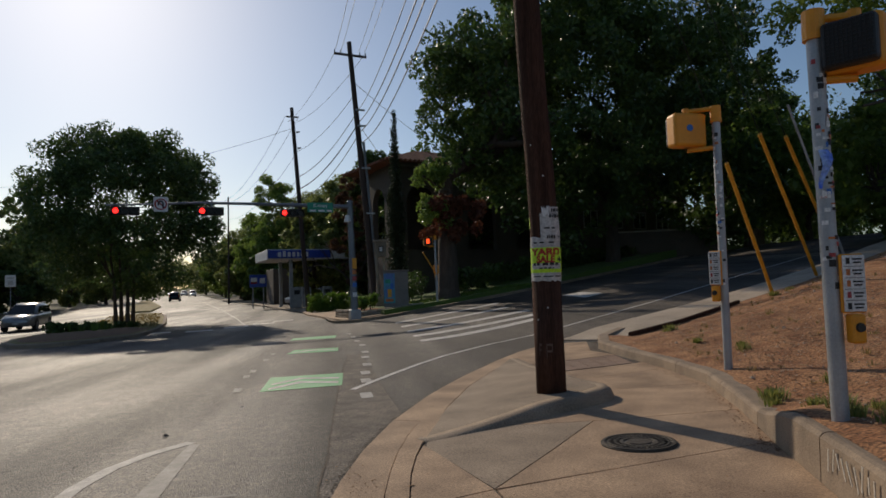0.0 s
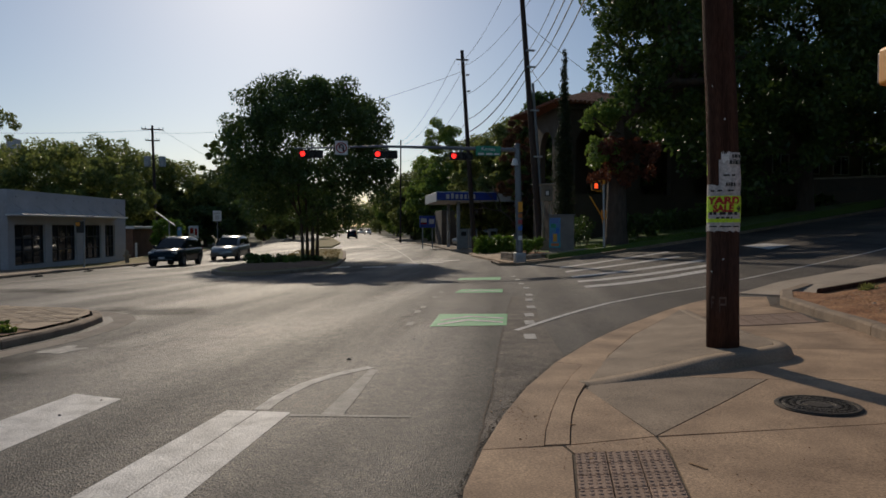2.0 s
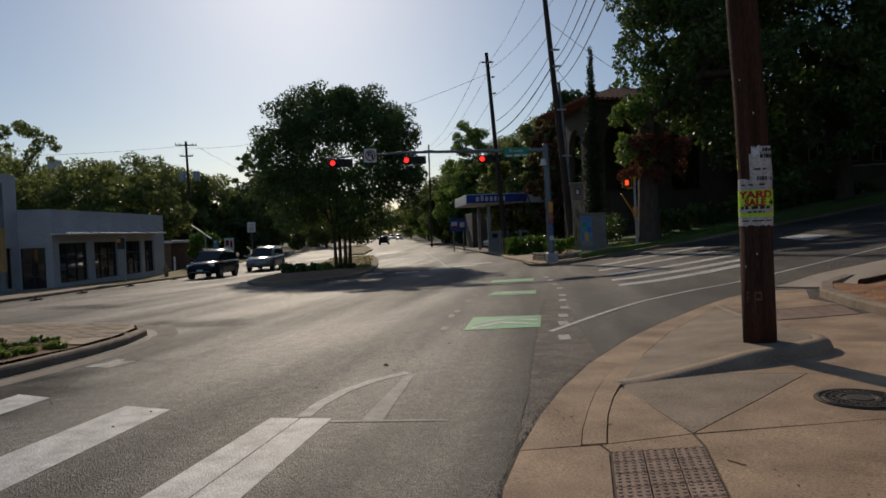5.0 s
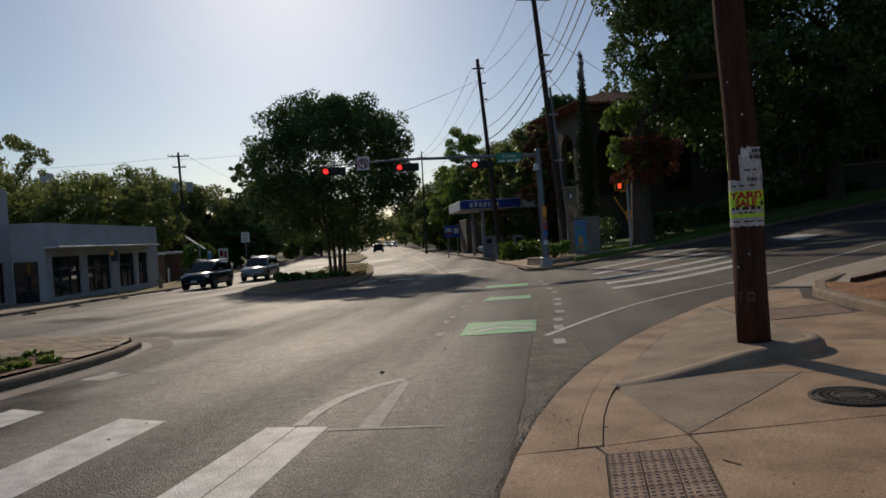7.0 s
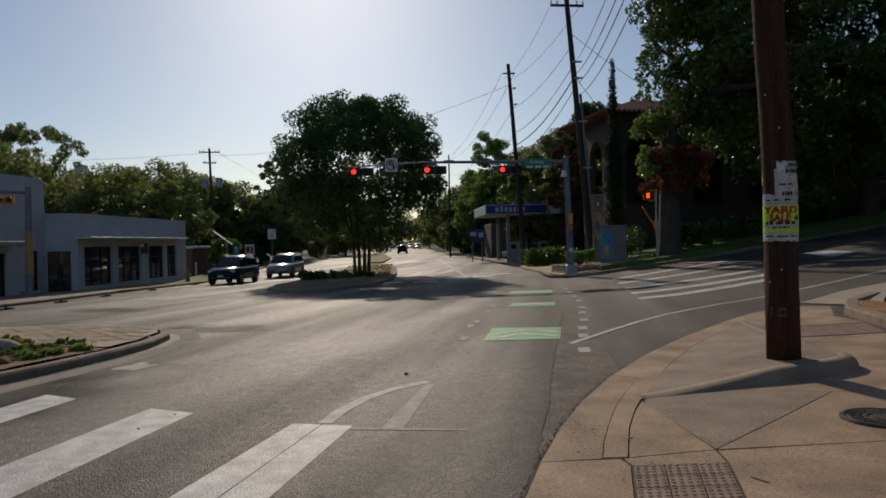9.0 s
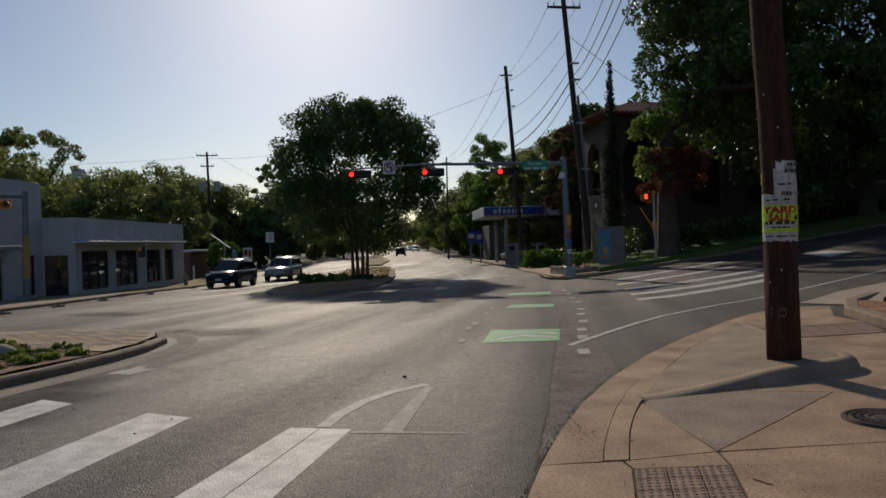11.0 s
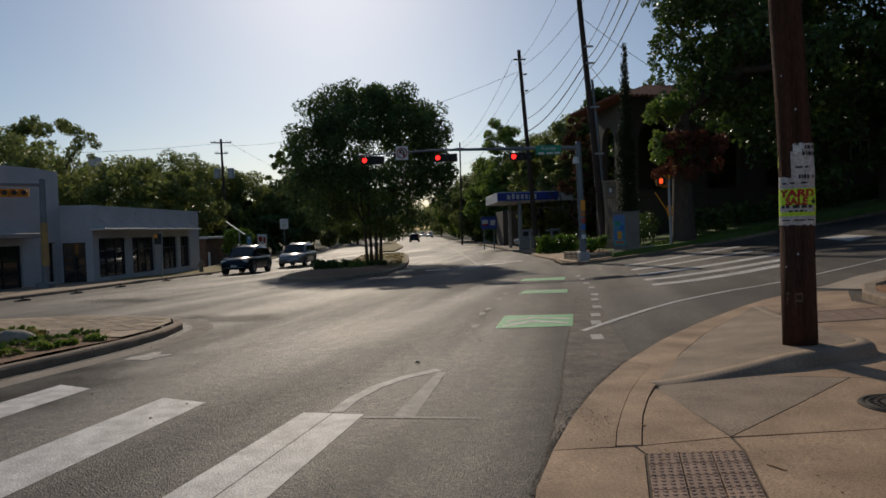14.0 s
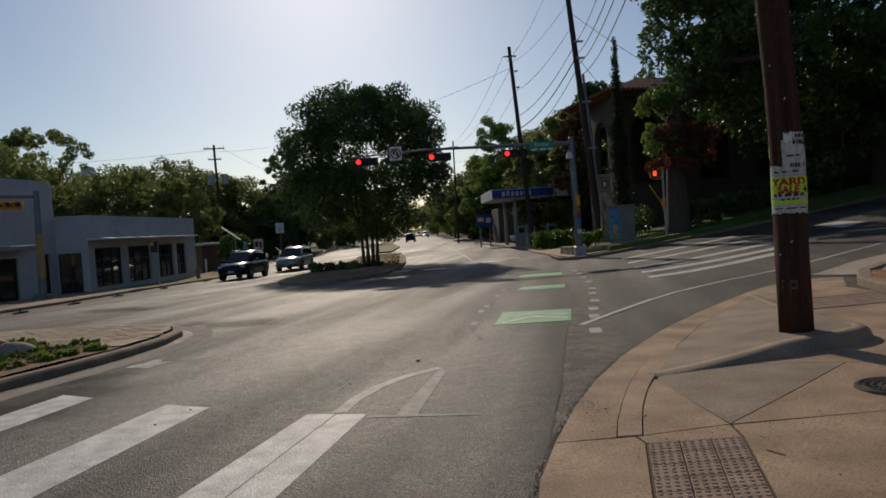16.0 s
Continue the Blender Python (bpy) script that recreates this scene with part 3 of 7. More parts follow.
flare = thing("concrete_ramp_flare", "raised grey concrete flare with a rounded edge round the pole foot", "ramp", kind="structure")
slab([*offset_line(RIDGE, 0.15), *reversed([(2.3, 6.1), (2.99, 7.26), (3.9, 8.63), (5.09, 10.12)])], CONCRETE_GREY, wedge_height, flare, 0.25, gap=0.006, name="top_slab")
crest = refine(RIDGE, 0.12)
inner = offset_line(crest, 1.0)
bm, rings = bmesh.new(), []
for (x, y), (u, v) in zip(crest, inner):
    h, g = wedge_height(x + (u - x) * 0.14, y + (v - y) * 0.14), G(x, y)
    ring = []
    for q, z in ((-0.06, -0.03), (-0.05, 0.10 * h), (-0.034, 0.45 * h), (-0.014, 0.76 * h), (0.016, 0.93 * h), (0.055, h), (0.143, h + 0.001), (0.143, -0.03)):
        ring.append(bm.verts.new((x + (u - x) * q, y + (v - y) * q, g + z)))
    rings.append(ring)
for p, q in zip(rings, rings[1:]):
    for k in range(len(p) - 1):
        bm.faces.new((p[k], q[k], q[k + 1], p[k + 1]))
bm.faces.new(rings[0]), bm.faces.new(list(reversed(rings[-1])))
bmesh.ops.recalc_face_normals(bm, faces=bm.faces)
part("rounded_edge", bm, CONCRETE_GREY, flare, "worn rounded concrete edge", shade=True)

# kerb and dirt bank
kerb = thing("kerb", "weathered concrete kerb holding back a dirt bank", "kerb", kind="structure")
kerb_run(list(reversed(KERBLINE[6:])), 0.22, lambda s: 0.16, 1.9, kerb)
kerb_run(list(reversed(KERBLINE[:7])), 0.17, lambda s: 0.17 + 0.16 * smooth(0.0, 1.2, s), 1.6, kerb)
WALK_OUT = [(8.1, 12.9), (9.34, 13.17), (10.71, 13.45), (12.21, 13.73), (15.83, 14.68), (21.23, 16.64), (28.5, 19.78), (60, 31)]
WALK_IN = [(8.6, 11.05), (9.6, 11.3), (11.0, 11.75), (12.7, 12.35), (16.3, 13.4), (21.8, 15.5), (29, 18.4), (60, 29.4)]
side_walk = thing("side_street_pavement", "pale concrete pavement climbing the side street", "pavement", kind="structure")
for i in range(len(WALK_OUT) - 1):
    a, b, c, d = WALK_OUT[i], WALK_OUT[i + 1], WALK_IN[i + 1], WALK_IN[i]
    n = max(1, round(math.dist(a, b) / 1.6)) if i < 6 else 1
    L = lambda p, q, u: (p[0] + (q[0] - p[0]) * u, p[1] + (q[1] - p[1]) * u)
    for k in range(n):
        u, v = k / n, (k + 1) / n
        slab([L(a, b, u), L(a, b, v), L(d, c, v), L(d, c, u)], CONCRETE_PALE, (lambda x, y: 0.03 + 0.10 * smooth(8.0, 9.4, x)) if i == 0 else 0.13, side_walk, 0.3 if i == 0 else 1.0)
kerb_run(list(reversed([(8.55, 11.1), (10.1, 11.4), (12.7, 12.3)])), 0.12, 0.22, 2.0, kerb, POLE)


def bank_height(x, y):
    d = line_distance(x, y, KERBLINE)
    e = line_distance(x, y, WALK_IN)
    bumpy = 0.06 * noise.noise((x * 1.3, y * 1.3, 3)) + 0.035 * noise.noise((x * 5, y * 5, 1))
    return 0.13 + min(0.11 * d, 0.75) * smooth(0, 3, e) + bumpy * smooth(0, 0.5, min(d, e)) + 0.19 * smooth(4.75, 3.7, y) * smooth(1.5, 0.1, d)


BANK = [*offset_line(KERBLINE, -0.1)[:-1], *WALK_IN[:7], (40, 20), (40, -8)]
tagged(part("dirt_bank", drape(BANK, bank_height, 0.2), SOIL, shade=True), "bare red-brown dirt bank with dry litter and sparse weeds", "bank", kind="structure")

# far corner: lawn, pavement, forecourt
FARKERB = [(9.2, 60), (8.6, 52), (8.1, 43.7), (7.4, 34), (7.0, 30.6), (7.5, 29.3), (9.0, 29.3), (12.6, 29.6), (16.2, 30.4), (20.4, 31.6), (30, 35), (60, 46)]
far_kerb = thing("far_kerb", "low concrete kerb along the far street corner", "kerb", kind="structure")
kerb_run(list(reversed(FARKERB[3:])), -0.16, 0.13, 3.0, far_kerb)
tagged(part("lawn", drape([(9.5, 30.6), (12.6, 30.3), (16.2, 31.1), (20.4, 32.3), (30, 35.7), (60, 46.7), (60, 75), (16, 75), (13.2, 46), (9.4, 34.0)], lambda x, y: 0.30 + 0.5 * smooth(31, 40, y) * smooth(12, 20, x), 2.0, 0.5), LAWN), "mown green lawn sloping up behind the far kerb", "lawn", kind="structure")
fp = thing("far_pavement", "tan concrete pavement at the far corner and forecourt", "pavement", kind="structure")
slab([(7.5, 30.5), (9.4, 30.4), (9.4, 34), (13.2, 46), (14.5, 52), (9.4, 52), (8.3, 43.7), (7.6, 34)], CONCRETE, 0.12, fp, 2.0)
slab([(9.4, 52), (14.5, 52), (30, 60), (30, 84), (9.0, 84), (9.2, 60)], CONCRETE_GREY, 0.06, fp, 4.0)
slab([(8.2, 84), (30, 84), (30, 140), (8.0, 140)], CONCRETE_GREY, 0.05, fp, 6.0)

# median with the large tree
MED = [(-5.9, 29.6), (-5.2, 27.6), (-4.2, 26.8), (-3.0, 27.2), (-1.2, 30.2), (-0.5, 36), (-0.25, 46), (-0.3, 56), (-0.8, 64), (-1.6, 66), (-3.4, 64), (-4.8, 52), (-5.7, 40), (-6.2, 33)]
median = thing("median_island", "kerbed median island with dry grass under the tree", "median", kind="structure")
kerb_run([*MED, MED[0]], 0.2, 0.15, 4.0, median)
part("planting_bed", drape(shrink(MED, 0.2), lambda x, y: 0.14 + 0.12 * smooth(0, 1.5, line_distance(x, y, [*MED, MED[0]])), 0.8), DRYLAWN, median, "dry yellow-green grass bed")
part("nose_bed", drape([(-5.5, 30.0), (-4.9, 28.0), (-4.2, 27.3), (-3.2, 27.6), (-1.5, 30.4), (-0.9, 35.6), (-5.6, 35.6)], lambda x, y: 0.15 + 0.14 * smooth(0, 1.5, line_distance(x, y, [*MED, MED[0]])), 0.6), MULCH, median, "dark mulch at the median nose")
MED_FAR = [(-1.9, 72), (-1.2, 90), (-4.2, 150), (-5.5, 150), (-5.2, 90), (-3.6, 72)]
median2 = thing("far_median_island", "kerbed grassy median island further along the road", "median", kind="structure")
part("planting_bed", drape(MED_FAR, 0.16, 5.0, 0.3), DRYLAWN, median2)

# near median with a brick tip
TIP = [(-13.5, 4.2), (-6.0, 5.0), (-5.35, 6.8), (-5.0, 8.3), (-4.75, 9.1), (-4.45, 10.6), (-4.37, 11.7), (-4.5, 13.0), (-4.85, 13.9), (-5.4, 14.5), (-7.6, 15.6), (-9.5, 15.7), (-13.5, 15.9)]


def nearer(x, y):
    k = 0.985 - 0.05 * smooth(7.5, 14.5, y)
    return x * k, y * k


TIP = [nearer(*p) for p in TIP]
near_median = thing("near_median_island", "kerbed median with brick-paved tip and planted mulch bed", "median", kind="structure")
kerb_run(TIP, 0.16, 0.125, 3.0, near_median)
tip_in = offset_line(TIP, 0.2)
part("mulch_bed", drape([*tip_in[:6], (-5.65, 10.75), (-7.5, 11.8), (-12.6, 12.2)], lambda x, y: 0.15 + 0.05 * noise.noise((x * 2, y * 2, 0)), 0.5), MULCH, near_median, "brown mulch planting bed")
part("paving_bed", drape([*tip_in[5:], (-12.6, 12.2), (-7.5, 11.8), (-5.65, 10.75)], 0.157, 1.0), PAVER, near_median)
part("gutter", drape(band([nearer(*p) for p in [(-13.5, 16.0), (-9.5, 15.85), (-7.6, 15.75), (-5.3, 14.65), (-4.7, 14.0), (-4.33, 13.1), (-4.2, 11.8), (-4.28, 10.5), (-4.6, 9.0), (-4.85, 8.2), (-5.2, 6.8), (-5.85, 4.9)]], 0.36), 0.003, 1.0), GUTTER, near_median, "pale concrete gutter strip")

# left pavement
LKERB = [(-14.9, 8), (-14.5, 20), (-14.4, 23.8), (-14.0, 26.7), (-13.8, 31), (-13.3, 37), (-12.6, 43), (-13.4, 57.5), (-14.5, 76), (-13.8, 97), (-13.0, 120), (-13, 200)]
left_kerb = thing("left_kerb", "low concrete kerb along the shop pavement", "kerb", kind="structure")
kerb_run(LKERB[:9], 0.16, 0.12, 4.0, left_kerb)
lp = thing("shop_pavement", "concrete pavement in front of the white shop", "pavement", kind="structure")
slab([*offset_line(LKERB, 0.16)[:5], (-13.6, 35.5), (-22, 36), (-30, 30), (-30, 8)], CONCRETE_GREY, 0.11, lp, 2.0)
slab([(-13.6, 35.5), *offset_line(LKERB, 0.16)[5:9], (-17.5, 76), (-16, 50), (-16.9, 35.5)], DRYLAWN, 0.10, lp, 3.0, "dry grass verge")


# ---------- road markings ----------
def mark(name, poly, material, label, h=0.009, step=1.5):
    ob = part(name, drape(poly, h, step), material)
    return tagged(ob, label, "road marking", group="road markings", kind="structure")


mark("crossing_bar", [(-0.96, 5.59), (-0.711, 5.51), (-1.321, 3.2), (-1.906, 1.35), (-2.2, 1.5), (-1.65, 3.2)], PAINT, "half of a thick white crossing bar, scuffed along its seam", 0.003)
mark("crossing_bar", [(-0.70, 5.505), (-0.44, 5.42), (-0.98, 3.2), (-1.6, 1.2), (-1.895, 1.34), (-1.31, 3.2)], PAINT, "half of a thick white crossing bar, scuffed along its seam", 0.003)
mark("crossing_bar", [(-2.46, 6.47), (-1.96, 6.17), (-2.45, 4.0), (-3.0, 2.0), (-3.5, 2.2), (-2.9, 4.7)], PAINT, "thick white crossing bar across the asphalt", 0.003)
mark("crossing_bar", [(-3.93, 7.43), (-3.46, 7.12), (-3.7, 6.02), (-4.6, 3.0), (-5.0, 3.2), (-4.1, 6.66)], PAINT, "thick white crossing bar near the planted median", 0.003)
arrow = [(-0.62, 5.53), (-0.52, 5.95), (-0.33, 6.42), (-0.06, 6.8), (0.3, 7.1)]
mark("faded_arrow", band(arrow, 0.13), PAINT_MID, "curved white turn line worn into the asphalt", 0.004)
mark("faded_arrow", [(-0.2, 5.28), (-0.02, 5.26), (0.33, 7.0), (0.24, 7.05)], PAINT_OLD, "ghost of a removed arrow stroke", 0.004)
mark("thin_line", [(-0.44, 5.30), (0.5, 5.08), (0.5, 5.13), (-0.44, 5.36)], PAINT_OLD, "thin worn white line", 0.004)
mark("bike_lane_panel", [(1.26, 10.2), (1.64, 11.85), (2.83, 11.55), (2.45, 10.05)], GREEN, "bright green cycle-lane panel", 0.007)
mark("bike_lane_panel", [(2.62, 16.3), (2.99, 17.35), (4.05, 17.08), (3.8, 16.05)], GREEN, "bright green cycle-lane panel", 0.007)
mark("bike_lane_panel", [(3.48, 21.2), (3.8, 22.3), (5.2, 22.2), (4.85, 20.85)], GREEN, "bright green cycle-lane panel", 0.007)
mark("cycle_chevron", [(1.42, 10.45), (1.98, 10.95), (2.50, 10.5), (2.45, 10.32), (1.98, 10.75), (1.40, 10.3)], PAINT, "white chevron on the green panel", 0.011)
mark("cycle_chevron", [(1.54, 10.95), (2.08, 11.4), (2.63, 11.0), (2.58, 10.84), (2.08, 11.24), (1.52, 10.82)], PAINT, "white chevron on the green panel", 0.011)
mark("cycle_chevron", [(2.8, 16.55), (3.4, 16.95), (3.84, 16.5), (3.79, 16.36), (3.4, 16.78), (2.76, 16.42)], PAINT, "white chevron on the green panel", 0.011)
for x, y in ((2.43, 8.85), (2.83, 10.3), (3.1, 11.3), (3.48, 12.55), (3.85, 14.0), (4.18, 15.2), (4.68, 17.25), (4.95, 18.8), (5.3, 20.6), (5.6, 22.3)):
    mark("lane_dash", [(x - 0.07, y - 0.22), (x + 0.09, y - 0.25), (x + 0.19, y + 0.22), (x + 0.03, y + 0.25)], PAINT_MID, "short white lane dash beside the cycle lane")
for x, y in ((1.25, 12.3), (1.45, 13.1), (1.95, 15.2), (2.3, 16.6), (0.95, 10.6)):
    mark("lane_dash", [(x - 0.05, y - 0.2), (x + 0.06, y - 0.22), (x + 0.13, y + 0.22), (x + 0.02, y + 0.24)], PAINT_OLD, "worn white lane dash beside the cycle lane")
mark("turn_line", band([(2.5, 9.45), (3.44, 10.65), (4.3, 11.7), (5.28, 12.78), (6.2, 13.55), (7.13, 14.18), (8.42, 14.62), (10.45, 15.4), (14, 16.6), (20, 19.0), (27, 21.6)], 0.10), PAINT, "long thin white line curving into the side street")
for (a, b), (c, d) in (((8.3, 25.2), (13.4, 26.1)), ((7.75, 22.85), (12.4, 23.3)), ((7.13, 20.4), (11.9, 20.7)), ((6.65, 18.45), (11.2, 19.0)), ((6.17, 16.6), (10.6, 17.75))):
    mark("crossing_bar", [(a, b), (c, d), (c + 0.12, d + 0.62), (a + 0.15, b + 0.62)], PAINT, "white crossing bar over the side street")
mark("stop_block", [(14.8, 21.6), (16.0, 22.1), (16.5, 24.3), (15.6, 24.5)], PAINT, "white painted block on the side street")
for x, y in ((-0.6, 33), (1.2, 32.4), (3.0, 34.4), (4.6, 36.5), (6.0, 39)):
    mark("lane_dash", [(x - 0.6, y - 0.4), (x + 0.6, y - 0.2), (x + 0.65, y + 0.8), (x - 0.5, y + 0.6)], PAINT, "white crossing block in the tree shade")
mark("lane_line", band([(3.6, 35), (4.2, 46), (4.6, 70), (4.4, 130)], 0.12), PAINT_OLD, "thin white lane line along the road")
r5 = random.Random(51)
SEAM = [(0.62, 3.5), (0.73, 3.82), (0.9, 4.41), (1.25, 5.63), (1.73, 7.49), (2.2, 9.25), (2.66, 11.02), (3.25, 13.1), (3.8, 14.99)]
pts = [(x + r5.gauss(0, 0.008), y) for x, y in refine(SEAM, 0.15)]
mark("road_seam", band(pts, 0.016), JOINT, "dark open seam between the two asphalt layers", 0.0055, 0.5)
tagged(part("road_strip", drape([*SEAM, (4.05, 14.9), (3.45, 11.9), (2.95, 9.7), (2.45, 7.25), (2.25, 6.95), (1.62, 5.85), (1.2, 4.98), (0.89, 4.27), (0.645, 3.56)], 0.003, 0.7), STRIP), "coarse lighter asphalt strip along the gutter", "road", kind="structure")
tagged(part("road_patch", drape([(-3.92, 9.0), (-3.9, 9.2), (-3.78, 9.3), (-3.74, 9.52), (-3.6, 9.5), (-3.56, 9.3), (-3.36, 9.27), (-3.42, 9.05), (-3.5, 8.98), (-3.56, 8.82), (-3.7, 8.9)], 0.004, 0.7), PATCH), "small cracked pale patch in the asphalt", "road patch", kind="structure")


# ---------- large things ----------
def pole_thing(name, label, base, top, r1, r2, material, seg=20):
    t = thing(name, label, "utility pole", base)
    v = Vector(top) - Vector(base)
    bm = bmesh.new()
    n = 14
    for i in range(n):
        a, b = v * (i / n), v * ((i + 1) / n)
        add_rod(bm, a - v.normalized() * (0.25 if i == 0 else 0), b, r1 + (r2 - r1) * i / n, r1 + (r2 - r1) * (i + 1) / n, seg, i in (0, n - 1))
    bmesh.ops.remove_doubles(bm, verts=bm.verts, dist=0.002)
    part("shaft", bm, material, t, shade=True)
    return t


PB, PT = Vector((4.47, 7.48, G(4.47, 7.48) + 0.13)), Vector((4.17, 7.62, 12.6))
near_pole = pole_thing("utility_pole", "thick dark-brown creosoted wooden utility pole with torn posters", PB, PT, 0.188, 0.136, POLE, 28)
A_B, A_T = Vector((10.68, 36, G(10.68, 36) + 0.25)), Vector((9.5, 36, 15.05))
pole_a = pole_thing("utility_pole", "tall dark wooden utility pole with crossarm and conduit", A_B, A_T, 0.2, 0.13, POLE_FAR)
B_B, B_T = Vector((9.58, 50, G(9.58, 50) + 0.1)), Vector((8.6, 50, 14.83))
pole_b = pole_thing("utility_pole", "dark leaning wooden utility pole behind the signal mast", B_B, B_T, 0.2, 0.13, POLE_FAR)
C_B, C_T = Vector((-20.7, 75, G(-20.7, 75))), Vector((-20.95, 75, 12.35))
pole_c = pole_thing("utility_pole", "weathered wooden utility pole with two transformers", C_B, C_T, 0.17, 0.12, POLE_FAR)

# shop on the other side of the road
shop = thing("shop_building", "low white-painted block shop with dark windows and thin canopy", "building")


def plate(polys, thick, m):
    """Outlines in the xz plane joined into one wall of that thickness; gaps between them become openings."""
    bm = bmesh.new()
    for p in polys:
        bm.faces.new([bm.verts.new((x, 0, z)) for x, z in p])
    bmesh.ops.remove_doubles(bm, verts=bm.verts, dist=0.0005)
    r = bmesh.ops.extrude_face_region(bm, geom=list(bm.faces))
    bmesh.ops.translate(bm, verts=[v for v in r["geom"] if isinstance(v, bmesh.types.BMVert)], vec=(0, thick, 0))
    bmesh.ops.recalc_face_normals(bm, faces=bm.faces)
    bmesh.ops.transform(bm, matrix=m, verts=bm.verts)
    return bm


def wall_with_holes(a, b, z0, z1, holes, thick, material, parent, name="wall"):
    """A wall from a to b in plan with rectangular openings (s0, s1, low, high), s in metres from a, heights in world z; the thickness goes to the left."""
    a, b = Vector(a), Vector(b)
    L = (b - a).length
    ss = sorted({0, L, *[s for h in holes for s in h[:2]]})
    zs = sorted({z0, z1, *[z for h in holes for z in h[2:]]})
    polys = []
    for s, t in zip(ss, ss[1:]):
        for p, q in zip(zs, zs[1:]):
            if not any(h[0] <= (s + t) / 2 <= h[1] and h[2] <= (p + q) / 2 <= h[3] for h in holes):
                polys.append([(s, p), (t, p), (t, q), (s, q)])
    return part(name, plate(polys, thick, pose(a.x, a.y, 0, 0, 0, math.degrees(math.atan2(b.y - a.y, b.x - a.x)))), material, parent)


def shop_window(a, b, s0, s1, z0, z1, parent, rows=2, cols=2, thick=0.25):
    a, b = Vector(a), Vector(b)
    e = (b - a).normalized()
    ang = math.degrees(math.atan2(e.y, e.x))
    M = pose(a.x, a.y, 0, 0, 0, ang) @ Matrix.Translation((s0, thick * 0.6, z0))
    w, h = s1 - s0, z1 - z0
    win = part("window", box((w, 0.02, h), M @ Matrix.Translation((w / 2, 0.03, h / 2))), GLASS, parent, "dark window pane")
    bm = bmesh.new()
    for i in range(cols + 1):
        add_box(bm, (0.045, 0.06, h), M @ Matrix.Translation((min(max(w * i / cols, 0.03), w - 0.03), 0, h / 2)))
    for i in range(rows + 1):
        add_box(bm, (w, 0.05, 0.06), M @ Matrix.Translation((w / 2, 0, min(max(h * i / rows, 0.03), h - 0.03))))
    fr = part("frame", bm, BLACK, win)
    return win


P1, P2, P0, Q0, Q1 = (-16.72, 35.35), (-15.4, 48.5), (-18.1, 34.85), (-17.95, 32.6), (-21.4, 22.0)
gz = -0.85
zt = 3.3
holes_e = [(0.55, 3.3, gz + 0.3, 1.55), (3.95, 6.6, gz + 0.3, 1.55), (7.4, 9.7, gz + 0.3, 1.55), (10.2, 11.6, gz + 0.3, 1.55)]
wall_with_holes(P1, P2, gz - 0.4, zt, holes_e, 0.3, STUCCO_W, shop)
for h in holes_e:
    shop_window(P1, P2, *h, shop, 3, 3)
wall_with_holes(P0, P1, gz - 0.4, zt, [(0.06, 1.12, gz, 1.35)], 0.3, STUCCO_W, shop)
shop_window(P0, P1, 0.06, 1.12, gz, 1.35, shop, 3, 2)
wall_with_holes(Q0, P0, gz - 0.4, 5.0, [(0.5, 1.6, gz, 1.4)], 0.3, STUCCO_W, shop)
shop_window(Q0, P0, 0.5, 1.6, gz, 1.4, shop, 3, 1)
wall_with_holes(Q1, Q0, gz - 0.4, 5.0, [(7.5, 10.2, gz, 1.3), (3.5, 6.5, gz, 1.3)], 0.3, STUCCO_W, shop)
shop_window(Q1, Q0, 7.5, 10.2, gz, 1.3, shop, 3, 3)
shop_window(Q1, Q0, 3.5, 6.5, gz, 1.3, shop, 3, 3)
part("wall", box((8, 0.3, zt - gz + 0.4), pose(-19.8, 48.6, (zt + gz - 0.4) / 2)), STUCCO_W, shop)
bm = bmesh.new()
bm.faces.new([bm.verts.new((x, y, zt - 0.35)) for x, y in ((-16.9, 35.5), (-15.6, 48.4), (-23.8, 48.4), (-24, 34.9))])
part("roof", bm, CONCRETE_GREY, shop)
bm = bmesh.new()
bm.faces.new([bm.verts.new((x, y, 4.7)) for x, y in ((-18.1, 32.7), (-18.2, 34.8), (-27, 36), (-27, 22), (-21.6, 22))])
part("roof", bm, CONCRETE_GREY, shop)
part("wall", box((0.3, 14, 6), pose(-26.8, 29, 2)), STUCCO_W, shop)
part("wall", box((0.3, 13, 5), pose(-23.8, 42, 1)), STUCCO_W, shop)
ce = (Vector(P2) - Vector(P1)).normalized()
cm = pose(P1[0], P1[1], 2.02, 0, 0, math.degrees(math.atan2(ce.y, ce.x)))
can = part("canopy", box((11.9, 0.85, 0.1), cm @ Matrix.Translation((5.75, -0.43, 0)), 0.015), WHITE, shop, "thin white metal canopy over the shop windows")
for i in range(7):
    part("bracket", rod(cm @ Vector((0.6 + i * 1.85, 0.0, 0.55)), cm @ Vector((0.6 + i * 1.85, -0.72, 0.06)), 0.015, None, 6), STEEL, can)
for i in range(7):
    part("vent", box((0.22, 0.05, 0.12), cm @ Matrix.Translation((0.8 + i * 1.85, -0.02, 0.95)), 0.01), STUCCO_W, shop, "small white parapet vent")
ce = (Vector(Q0) - Vector(Q1)).normalized()
qm = pose(Q1[0], Q1[1], 1.75, 0, 0, math.degrees(math.atan2(ce.y, ce.x)))
part("canopy", box((8.0, 1.2, 0.22), qm @ Matrix.Translation((6.4, -0.6, 0)), 0.02), STEEL, shop, "grey metal canopy over the dark entrance")

# tile-roofed building on the far corner
villa = thing("tile_roofed_building", "two-storey tan stucco building with arches and red tile roof", "building")
VZ = -0.2


